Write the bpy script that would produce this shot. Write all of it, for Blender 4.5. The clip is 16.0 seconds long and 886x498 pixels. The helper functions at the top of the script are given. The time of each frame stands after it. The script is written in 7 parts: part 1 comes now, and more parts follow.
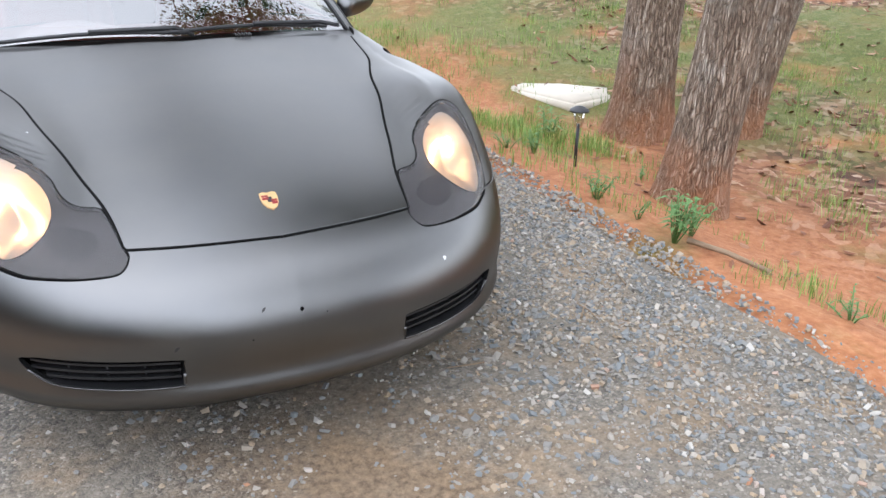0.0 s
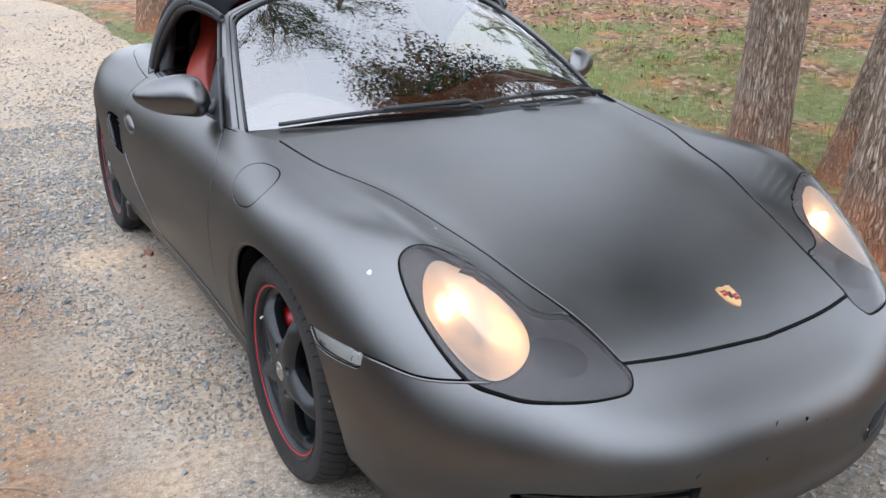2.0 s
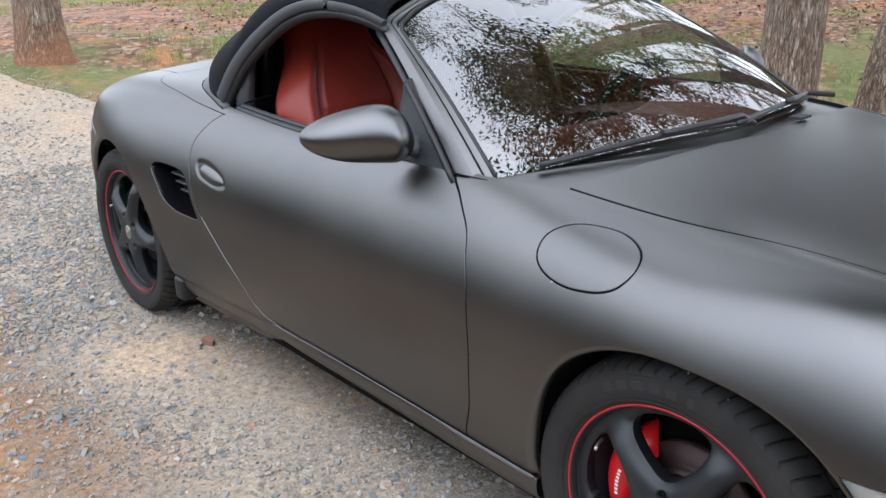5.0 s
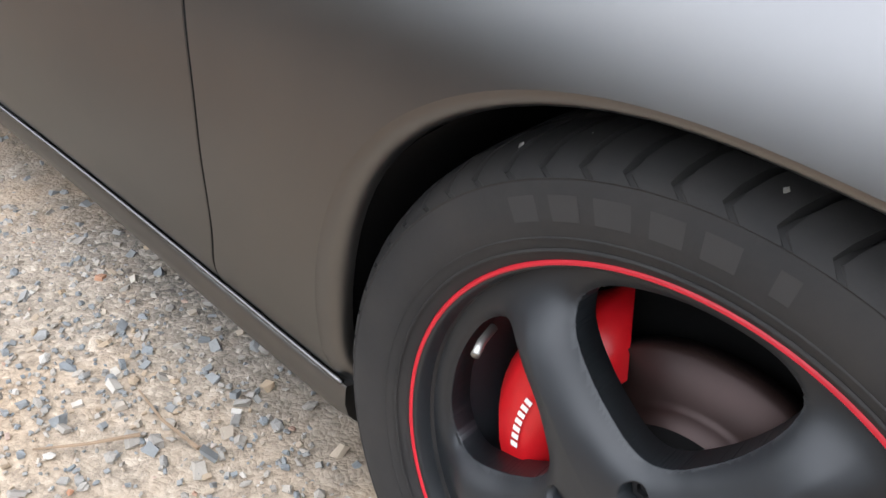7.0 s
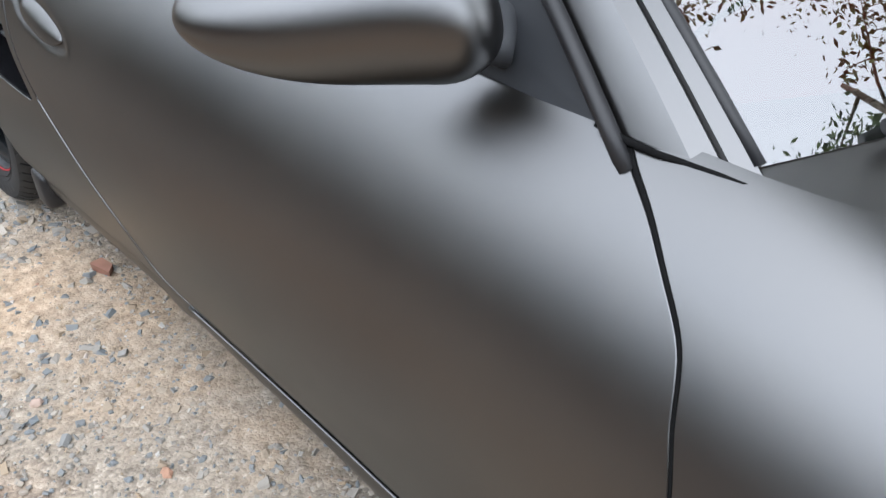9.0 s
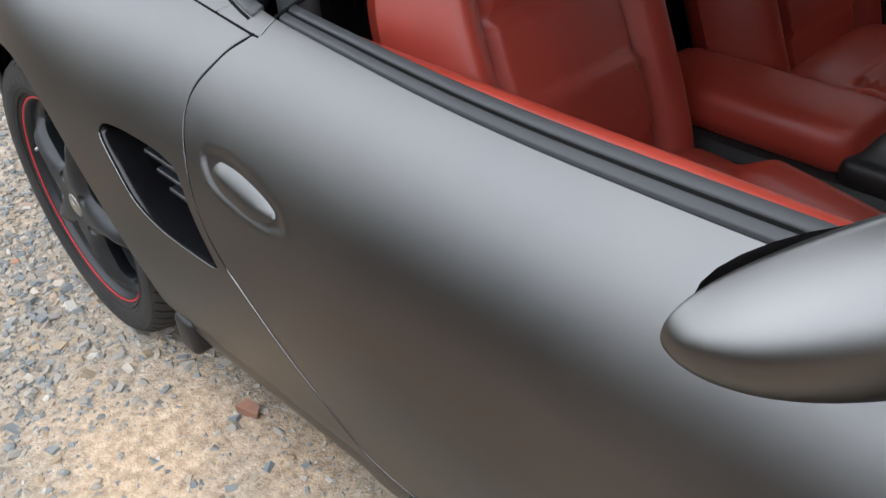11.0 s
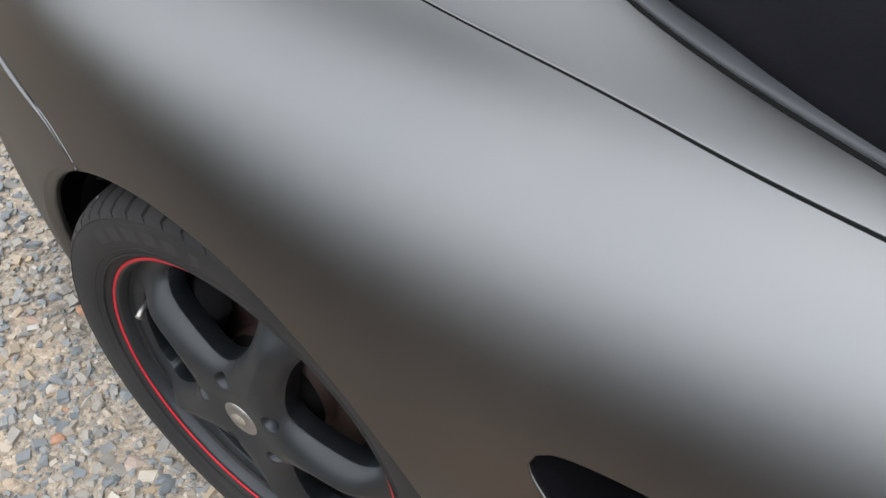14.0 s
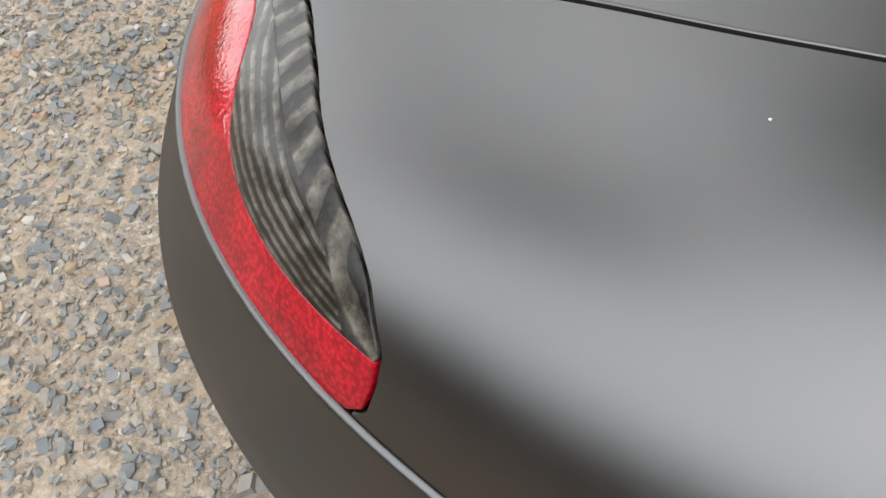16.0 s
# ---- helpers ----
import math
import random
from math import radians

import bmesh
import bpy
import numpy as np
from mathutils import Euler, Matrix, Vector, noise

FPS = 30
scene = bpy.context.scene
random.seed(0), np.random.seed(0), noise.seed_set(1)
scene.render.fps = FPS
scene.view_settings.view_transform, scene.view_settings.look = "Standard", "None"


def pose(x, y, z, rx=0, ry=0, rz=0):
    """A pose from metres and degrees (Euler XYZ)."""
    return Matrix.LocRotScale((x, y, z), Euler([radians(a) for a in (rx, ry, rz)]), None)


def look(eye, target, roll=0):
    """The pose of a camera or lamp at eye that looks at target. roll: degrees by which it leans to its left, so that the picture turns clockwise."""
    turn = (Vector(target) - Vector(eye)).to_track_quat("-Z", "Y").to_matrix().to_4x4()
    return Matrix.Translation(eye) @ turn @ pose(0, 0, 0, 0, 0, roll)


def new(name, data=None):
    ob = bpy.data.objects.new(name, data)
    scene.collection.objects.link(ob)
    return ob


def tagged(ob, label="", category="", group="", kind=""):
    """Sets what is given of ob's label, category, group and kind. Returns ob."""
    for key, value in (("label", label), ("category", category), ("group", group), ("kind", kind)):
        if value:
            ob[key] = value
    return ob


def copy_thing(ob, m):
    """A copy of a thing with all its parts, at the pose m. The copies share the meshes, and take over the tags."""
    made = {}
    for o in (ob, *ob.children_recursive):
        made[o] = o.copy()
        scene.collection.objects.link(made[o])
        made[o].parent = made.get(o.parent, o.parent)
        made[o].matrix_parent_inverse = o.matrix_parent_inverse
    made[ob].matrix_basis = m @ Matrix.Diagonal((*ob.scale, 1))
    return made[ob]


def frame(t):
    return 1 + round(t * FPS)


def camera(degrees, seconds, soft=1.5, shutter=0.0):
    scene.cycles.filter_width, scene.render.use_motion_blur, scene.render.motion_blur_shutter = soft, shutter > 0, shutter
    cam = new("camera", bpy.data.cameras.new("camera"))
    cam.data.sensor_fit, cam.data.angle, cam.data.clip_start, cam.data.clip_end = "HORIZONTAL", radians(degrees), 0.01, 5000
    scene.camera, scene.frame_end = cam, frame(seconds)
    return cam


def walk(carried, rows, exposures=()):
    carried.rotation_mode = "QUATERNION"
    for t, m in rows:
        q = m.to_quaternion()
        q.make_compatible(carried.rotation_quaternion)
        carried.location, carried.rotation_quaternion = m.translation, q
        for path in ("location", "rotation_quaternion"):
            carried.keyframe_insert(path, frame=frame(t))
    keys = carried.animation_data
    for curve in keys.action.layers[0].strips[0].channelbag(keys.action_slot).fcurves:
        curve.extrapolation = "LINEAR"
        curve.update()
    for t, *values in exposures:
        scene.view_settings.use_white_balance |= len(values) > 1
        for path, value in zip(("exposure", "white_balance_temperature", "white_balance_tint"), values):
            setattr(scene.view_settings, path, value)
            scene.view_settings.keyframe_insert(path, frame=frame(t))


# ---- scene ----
cam = camera(55.49, 16.0)
ROWS = [
    (0.0, -0.499, -2.737, 1.395, 66.54, -1.25, -26.03),
    (0.5, -0.784, -2.491, 1.377, 67.63, -0.64, -25.74),
    (1.0, -1.007, -2.255, 1.374, 66.74, -0.16, -26.39),
    (1.5, -1.234, -2.106, 1.396, 67.86, -0.40, -28.05),
    (2.0, -1.455, -1.943, 1.412, 69.63, -0.53, -30.23),
    (2.5, -1.605, -1.742, 1.399, 69.76, 1.17, -37.82),
    (3.0, -1.753, -1.576, 1.390, 71.91, -1.08, -40.30),
    (3.5, -1.946, -1.408, 1.395, 72.56, 1.38, -41.67),
    (3.7, -1.998, -1.346, 1.373, 72.65, 0.39, -41.27),
    (5.8, -1.757, -0.358, 1.216, 66.96, 2.13, -44.15),
    (6.0, -1.665, -0.311, 1.127, 64.14, 1.09, -48.27),
    (6.3, -1.506, -0.256, 1.020, 61.13, 0.79, -52.65),
    (6.5, -1.404, -0.215, 0.961, 60.01, -2.09, -50.98),
    (7.0, -1.216, -0.133, 0.835, 56.10, -5.17, -46.35),
    (7.5, -1.140, -0.071, 0.844, 54.20, -4.11, -41.40),
    (8.0, -1.155, 0.021, 0.983, 55.78, -2.33, -40.98),
    (8.5, -1.172, 0.182, 1.070, 54.30, -2.07, -40.58),
    (9.0, -1.213, 0.324, 1.165, 53.30, 0.06, -42.36),
    (9.5, -1.213, 0.444, 1.201, 54.22, -0.16, -42.81),
    (10.0, -1.198, 0.567, 1.246, 53.40, 2.92, -41.88),
    (10.2, -1.211, 0.596, 1.253, 54.22, 2.87, -41.27),
    (12.3, -1.335, 1.194, 1.253, 51.70, 2.08, -49.48),
    (12.5, -1.302, 1.288, 1.241, 50.21, 1.39, -49.28),
    (13.0, -1.242, 1.494, 1.213, 49.35, 0.41, -47.75),
    (13.5, -1.220, 1.691, 1.197, 46.98, -0.63, -51.25),
    (14.0, -1.189, 1.853, 1.209, 46.23, -0.15, -54.97),
    (14.5, -1.130, 2.028, 1.195, 45.92, 1.63, -55.24),
    (15.0, -1.050, 2.215, 1.218, 45.18, 2.94, -55.84),
    (15.5, -1.002, 2.410, 1.206, 44.93, 3.64, -60.33),
    (16.0, -0.977, 2.671, 1.196, 40.67, 3.08, -69.28),
]
walk(cam, [(t, pose(x, y, z, rx, ry, rz)) for t, x, y, z, rx, ry, rz in ROWS], [(0.0, 0.0, 6080, 12), (2.0, -0.17, 5960, 12), (3.7, -0.12, 6000, 11), (5.8, -0.25, 6000, 12), (6.2, -0.08, 6000, 12), (7.0, 0.42, 6250, 12), (7.8, 0.48, 6200, 11), (8.5, 0.10, 6000, 10), (9.0, 0.04, 6050, 10), (10.2, 0.0, 6250, 11), (12.5, -0.08, 6300, 8), (13.5, -0.14, 6350, 9), (15.0, 0.0, 6500, 10), (16.0, -0.3, 6700, 10)])

# ---- sky and light ----
world = bpy.data.worlds.new("sky")
scene.world = world
world.use_nodes = True
wn = world.node_tree
sky = wn.nodes.new("ShaderNodeTexSky")
sky.sky_type, sky.sun_disc = "NISHITA", False
sky.sun_elevation, sky.sun_rotation = radians(62), radians(233)
sky.air_density, sky.dust_density, sky.ozone_density = 1.0, 0.3, 1.0
veil = wn.nodes.new("ShaderNodeHueSaturation")
veil.inputs["Saturation"].default_value = 0.22
wn.links.new(sky.outputs[0], veil.inputs["Color"])
cloud = wn.nodes.new("ShaderNodeMix")
cloud.data_type = "RGBA"
cloud.inputs[0].default_value = 0.65
cloud.inputs[7].default_value = (2.20, 2.24, 2.30, 1.0)
wn.links.new(veil.outputs[0], cloud.inputs[6])
wn.links.new(cloud.outputs[2], wn.nodes["Background"].inputs[0])
wn.nodes["Background"].inputs[1].default_value = 1.15
sun_data = bpy.data.lights.new("sun", "SUN")
sun_data.energy, sun_data.angle, sun_data.color = 0.3, radians(60), (1.0, 0.985, 0.96)
sun = new("sun", sun_data)
sun.matrix_world = look((-4, -3, 12), (0, 0, 0))
scene.view_settings.exposure = 0.0

# ---- materials ----
def srgb(r, g, b):
    return tuple(((c / 255 + 0.055) / 1.055) ** 2.4 if c > 10 else c / 255 / 12.92 for c in (r, g, b)) + (1.0,)


class Nodes:
    """A material's node tree with short calls."""

    def __init__(self, name):
        self.mat = bpy.data.materials.new(name)
        self.mat.use_nodes = True
        self.t = self.mat.node_tree
        self.bsdf = self.t.nodes["Principled BSDF"]
        self.co = self.t.nodes.new("ShaderNodeTexCoord").outputs["Object"]

    def node(self, kind, **inputs):
        n = self.t.nodes.new(kind)
        for k, v in inputs.items():
            self.put(n, k.replace("_", " "), v)
        return n

    def put(self, n, key, v):
        s = n.inputs[key]
        if isinstance(v, bpy.types.NodeSocket):
            self.t.links.new(v, s)
        else:
            s.default_value = v

    def noise(self, scale, detail=4, rough=0.55, co=None):
        n = self.node("ShaderNodeTexNoise", Scale=scale, Detail=detail, Roughness=rough)
        self.t.links.new(co or self.co, n.inputs["Vector"])
        return n.outputs["Fac"]

    def voronoi(self, scale, out="Distance", co=None, feature="F1", rnd=1.0):
        n = self.node("ShaderNodeTexVoronoi", Scale=scale, Randomness=rnd)
        n.feature = feature
        self.t.links.new(co or self.co, n.inputs["Vector"])
        return n.outputs[out]

    def ramp(self, fac, *stops):
        n = self.t.nodes.new("ShaderNodeValToRGB")
        e = n.color_ramp.elements
        while len(e) < len(stops):
            e.new(0.5)
        for k, (p, c) in zip(e, stops):
            k.position, k.color = p, c if len(c) == 4 else (*c, 1)
        self.t.links.new(fac, n.inputs[0])
        return n.outputs[0]

    def level(self, fac, a, b, lo=0.0, hi=1.0):
        n = self.node("ShaderNodeMapRange")
        self.t.links.new(fac, n.inputs[0])
        for i, v in zip((1, 2, 3, 4), (a, b, lo, hi)):
            n.inputs[i].default_value = v
        return n.outputs[0]

    def math(self, op, a, b=0.0):
        n = self.t.nodes.new("ShaderNodeMath")
        n.operation = op
        for i, v in enumerate((a, b)):
            if isinstance(v, bpy.types.NodeSocket):
                self.t.links.new(v, n.inputs[i])
            else:
                n.inputs[i].default_value = v
        return n.outputs[0]

    def mix(self, fac, a, b, how="MIX"):
        n = self.t.nodes.new("ShaderNodeMix")
        n.data_type, n.blend_type = "RGBA", how
        for i, v in ((0, fac), (6, a), (7, b)):
            if isinstance(v, bpy.types.NodeSocket):
                self.t.links.new(v, n.inputs[i])
            else:
                n.inputs[i].default_value = v
        return n.outputs[2]

    def bump(self, height, strength=0.3, distance=0.01, prev=None):
        n = self.node("ShaderNodeBump", Strength=strength, Distance=distance)
        self.t.links.new(height, n.inputs["Height"])
        if prev is not None:
            self.t.links.new(prev, n.inputs["Normal"])
        return n.outputs[0]

    def set(self, **inputs):
        for k, v in inputs.items():
            self.put(self.bsdf, k.replace("_", " "), v)
        return self.mat

    def random(self):
        return self.t.nodes.new("ShaderNodeObjectInfo").outputs["Random"]

    def island(self):
        return self.t.nodes.new("ShaderNodeNewGeometry").outputs["Random Per Island"]


def plain(name, colour, rough=0.5, metal=0.0, vary=0.15, scale=30.0, bump=0.0, **more):
    n = Nodes(name)
    a = n.noise(scale, 5)
    b = n.noise(scale / 9, 3)
    f = n.math("ADD", n.math("MULTIPLY", a, 0.5), n.math("MULTIPLY", b, 0.5))
    lo = tuple(c * (1 - vary) for c in colour[:3]) + (1,)
    hi = tuple(min(1, c * (1 + vary)) for c in colour[:3]) + (1,)
    n.set(Base_Color=n.ramp(f, (0.3, lo), (0.7, hi)), Roughness=n.level(a, 0.3, 0.7, max(0.02, rough - 0.05), min(1, rough + 0.05)), Metallic=metal, **more)
    if bump:
        n.set(Normal=n.bump(a, bump, 0.004))
    return n.mat


def make_paint():
    """Satin metallic paint: one soft-edged gloss, stronger at a slant, faintly dusty."""
    n = Nodes("satin_grey_paint")
    dust = n.noise(3.5, 6, 0.6)
    fine_grain = n.noise(420, 2)
    col = n.ramp(dust, (0.3, (0.152, 0.154, 0.156)), (0.75, (0.169, 0.168, 0.165)))
    slant = n.node("ShaderNodeFresnel", IOR=1.42)
    col = n.mix(n.level(slant.outputs[0], 0.03, 0.45, 0.0, 0.15), col, (1.0, 1.0, 1.0, 1.0))
    gloss = n.node("ShaderNodeBsdfGlossy", Color=col, Roughness=n.level(dust, 0.3, 0.75, 0.36, 0.40), Normal=n.bump(fine_grain, 0.02, 0.0005))
    gloss.distribution = "BECKMANN"
    film = n.node("ShaderNodeBsdfDiffuse", Color=(0.20, 0.185, 0.165, 1.0))
    both_ = n.t.nodes.new("ShaderNodeMixShader")
    n.t.links.new(n.level(dust, 0.35, 0.8, 0.015, 0.05), both_.inputs[0])
    n.t.links.new(gloss.outputs[0], both_.inputs[1])
    n.t.links.new(film.outputs[0], both_.inputs[2])
    n.t.links.new(both_.outputs[0], n.t.nodes["Material Output"].inputs[0])
    n.t.nodes.remove(n.bsdf)
    return n.mat


def make_rubber():
    n = Nodes("tyre_rubber")
    d = n.noise(9, 6, 0.6)
    col = n.ramp(d, (0.32, (0.0095, 0.0095, 0.0095)), (0.75, (0.024, 0.0215, 0.019)))
    return n.set(Base_Color=col, Roughness=0.85, Normal=n.bump(n.noise(160, 3), 0.12, 0.002))


def make_fabric():
    n = Nodes("black_canvas")
    w = n.noise(900, 2)
    col = n.ramp(n.noise(6, 5), (0.3, (0.006, 0.006, 0.008)), (0.75, (0.012, 0.012, 0.015)))
    return n.set(Base_Color=col, Roughness=0.9, Normal=n.bump(w, 0.35, 0.001), Specular_IOR_Level=0.12)


def make_leather(name, r, g, b):
    n = Nodes(name)
    v = n.voronoi(240, "Distance")
    d = n.noise(7, 5)
    col = n.ramp(d, (0.3, (r * 0.75, g * 0.75, b * 0.75)), (0.75, (r, g, b)))
    return n.set(Base_Color=col, Roughness=n.level(d, 0.3, 0.7, 0.36, 0.5), Normal=n.bump(v, 0.05, 0.001))


def clear_glass(name, tint, gloss_rough=0.0, ior=1.5, haze=0.0):
    """A thin pane: what lies behind shows through its tint, and the sky mirrors in it more at a slant."""
    n = Nodes(name)
    t = n.t
    out = t.nodes["Material Output"]
    tr = n.node("ShaderNodeBsdfTransparent", Color=tint)
    gl = n.node("ShaderNodeBsdfGlossy", Roughness=gloss_rough)
    fr = n.node("ShaderNodeFresnel", IOR=ior)
    mx = t.nodes.new("ShaderNodeMixShader")
    t.links.new(fr.outputs[0], mx.inputs[0])
    through_ = tr.outputs[0]
    if haze:
        milk = n.node("ShaderNodeBsdfDiffuse", Color=(0.10, 0.095, 0.10, 1))
        blend = t.nodes.new("ShaderNodeMixShader")
        blend.inputs[0].default_value = haze
        t.links.new(through_, blend.inputs[1])
        t.links.new(milk.outputs[0], blend.inputs[2])
        through_ = blend.outputs[0]
    t.links.new(through_, mx.inputs[1])
    t.links.new(gl.outputs[0], mx.inputs[2])
    t.links.new(mx.outputs[0], out.inputs[0])
    t.nodes.remove(n.bsdf)
    return n.mat


def glow(name, colour, power):
    n = Nodes(name)
    return n.set(Base_Color=colour, Emission_Color=colour, Emission_Strength=power, Roughness=0.4)


PAINT = make_paint()
RUBBER = make_rubber()
CANVAS = make_fabric()
RED_LEATHER = make_leather("red_leather", 0.34, 0.041, 0.025)
BLACK_PLASTIC = plain("black_plastic", (0.012, 0.012, 0.013), 0.45, vary=0.25, bump=0.05)
GLOSS_BLACK = plain("gloss_black", (0.006, 0.006, 0.007), 0.12, vary=0.2)
# near-black of liners; also stands for shade in gaps and recesses
LINER_AND_SHADE = plain("dark_liner_and_shade", (0.006, 0.006, 0.006), 0.9, vary=0.3, Specular_IOR_Level=0.08)
RIM = plain("matt_black_rim", (0.012, 0.0145, 0.017), 0.46, vary=0.2, scale=14, Specular_IOR_Level=0.5)
RED_STRIPE = plain("red_stripe", (0.50, 0.012, 0.025), 0.45, vary=0.08)
CALIPER = plain("red_caliper", (0.50, 0.008, 0.012), 0.35, vary=0.12)
DISC = plain("brake_disc_steel", (0.042, 0.024, 0.021), 0.5, metal=0.5, vary=0.35, scale=22)
STEEL = plain("dull_steel", (0.35, 0.34, 0.32), 0.4, metal=0.9, vary=0.3)
GOLD = plain("badge_gold", (0.80, 0.52, 0.25), 0.35, metal=0.7, vary=0.15, scale=90)
BADGE_RED = plain("badge_red", (0.25, 0.02, 0.02), 0.4)
WHITE = plain("white_paint", (0.75, 0.74, 0.72), 0.5, vary=0.1)
GREY_BAR = plain("faded_grey_rubber", (0.021, 0.020, 0.019), 0.8)
LODGED = plain("pale_gravel_chip", (0.24, 0.23, 0.21), 0.9, vary=0.3)
CHIP = plain("bare_primer_chip", (0.6, 0.6, 0.6), 0.5, vary=0.05)
GREY_TRIM = plain("grey_trim", (0.035, 0.037, 0.04), 0.5, vary=0.12)
HEAD_BUCKET = plain("lamp_housing_grey", (0.085, 0.085, 0.09), 0.35, vary=0.15)
CHROME = plain("lamp_chrome", (0.9, 0.9, 0.9), 0.30, metal=0.55, vary=0.05)
SATIN = plain("mirrored_reflector", (0.95, 0.96, 0.95), 0.18, metal=1.0, vary=0.03)
WINDSCREEN = clear_glass("windscreen_glass", (0.36, 0.43, 0.40, 1), 0.0, 3.5)
LENS = clear_glass("lamp_lens", (0.80, 0.77, 0.74, 1), 0.22, 1.4, 0.38)
SIGNAL_LENS = clear_glass("signal_lens", (0.85, 0.87, 0.85, 1), 0.08, 1.5)
SLAT = plain("satin_black_slat", (0.014, 0.016, 0.019), 0.30, vary=0.1)
REFLECTOR = plain("lamp_reflector", (0.90, 0.84, 0.76), 0.36, metal=0.62, vary=0.05, scale=60)
BULB = glow("lit_bulb", (1.0, 0.58, 0.25, 1.0), 130.0)
MIRROR = Nodes("mirror_glass").set(Base_Color=(0.8, 0.8, 0.8, 1), Metallic=1.0, Roughness=0.03)


def make_tail_red():
    n = Nodes("tail_red")
    cell = n.voronoi(230, "Distance")
    col = n.mix(n.ramp(n.noise(14, 4), (0.4, (0, 0, 0)), (0.62, (1, 1, 1))), n.ramp(cell, (0.1, (0.62, 0.012, 0.03)), (0.7, (0.30, 0.004, 0.012))), n.ramp(cell, (0.1, (0.36, 0.004, 0.014)), (0.7, (0.20, 0.003, 0.008))))
    return n.set(Base_Color=col, Roughness=0.10, Normal=n.bump(cell, 0.10, 0.002))


def make_flutes(name, pitch_x, pitch_z, sharp):
    """Smoked clear plastic over ribs, whose lit and dark sides are coloured lines at a pitch along x and z."""
    n = Nodes(name)
    sep = n.node("ShaderNodeSeparateXYZ")
    n.t.links.new(n.co, sep.inputs[0])
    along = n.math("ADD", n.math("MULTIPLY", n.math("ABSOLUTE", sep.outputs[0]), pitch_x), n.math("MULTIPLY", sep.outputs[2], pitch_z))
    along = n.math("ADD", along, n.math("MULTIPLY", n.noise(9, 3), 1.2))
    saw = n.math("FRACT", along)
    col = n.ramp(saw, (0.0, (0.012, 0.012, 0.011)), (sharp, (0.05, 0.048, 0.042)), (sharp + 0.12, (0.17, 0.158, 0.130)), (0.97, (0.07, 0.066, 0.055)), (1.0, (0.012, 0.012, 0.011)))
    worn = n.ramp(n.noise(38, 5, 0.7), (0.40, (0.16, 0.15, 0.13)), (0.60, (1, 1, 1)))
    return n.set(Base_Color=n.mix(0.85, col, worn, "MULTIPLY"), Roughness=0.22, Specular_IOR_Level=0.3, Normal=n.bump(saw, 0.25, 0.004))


WORN_BADGE = plain("worn_badge", (0.30, 0.27, 0.22), 0.5, metal=0.4, vary=0.4)
TAIL_RED = make_tail_red()
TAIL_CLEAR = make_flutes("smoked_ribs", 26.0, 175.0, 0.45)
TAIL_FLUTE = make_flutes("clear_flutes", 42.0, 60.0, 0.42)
SAIL = plain("matt_slate_plastic", (0.014, 0.016, 0.019), 0.62, vary=0.2, scale=60)
# ---- tools for meshes ----
def thing(name, label, category, group="", kind=""):
    return tagged(new(name), label, category, group, kind)


def part_mesh(name, verts, faces, material, parent=None, label="", smooth=True, normals=None):
    me = bpy.data.meshes.new(name)
    me.from_pydata([tuple(map(float, v)) for v in verts], [], [tuple(map(int, f)) for f in faces])
    me.validate()
    if smooth:
        me.polygons.foreach_set("use_smooth", [True] * len(me.polygons))
    if normals is not None and len(me.vertices) == len(normals):
        me.normals_split_custom_set_from_vertices([tuple(map(float, n)) for n in normals])
    me.materials.append(material)
    ob = new(name, me)
    if parent is not None:
        ob.parent = parent
    if label:
        ob["label"] = label
    return ob


def part(name, bm, material, parent=None, label="", smooth=True):
    me = bpy.data.meshes.new(name)
    bm.normal_update()
    bm.to_mesh(me)
    bm.free()
    if smooth:
        me.polygons.foreach_set("use_smooth", [True] * len(me.polygons))
    me.materials.append(material)
    ob = new(name, me)
    if parent is not None:
        ob.parent = parent
    if label:
        ob["label"] = label
    return ob


def outward(ob):
    """Turns the faces of a closed or nearly closed mesh outwards."""
    bm = bmesh.new()
    bm.from_mesh(ob.data)
    bmesh.ops.recalc_face_normals(bm, faces=bm.faces)
    bm.to_mesh(ob.data)
    bm.free()
    return ob


def facing(ob, want):
    """Turns the faces of an open sheet so that each looks the way that want(centre) gives."""
    turned = [p.index for p in ob.data.polygons if p.normal.dot(want(p.center)) < 0]
    bm = bmesh.new()
    bm.from_mesh(ob.data)
    bm.faces.ensure_lookup_table()
    bmesh.ops.reverse_faces(bm, faces=[bm.faces[i] for i in turned])
    bm.to_mesh(ob.data)
    bm.free()
    return ob


def sharp_by_angle(ob, degrees=35):
    ob.data.set_sharp_from_angle(angle=radians(degrees))
    return ob


def lathe(profile, n, axis="x"):
    """Verts and quads of a profile of (radius, along) turned about an axis."""
    v, f = [], []
    m = len(profile)
    for i in range(n):
        a = 2 * math.pi * i / n
        for r, h in profile:
            c, s = r * math.cos(a), r * math.sin(a)
            v.append((h, c, s) if axis == "x" else (c, s, h))
    for i in range(n):
        j = (i + 1) % n
        for k in range(m - 1):
            f.append((i * m + k, i * m + k + 1, j * m + k + 1, j * m + k))
    return v, f


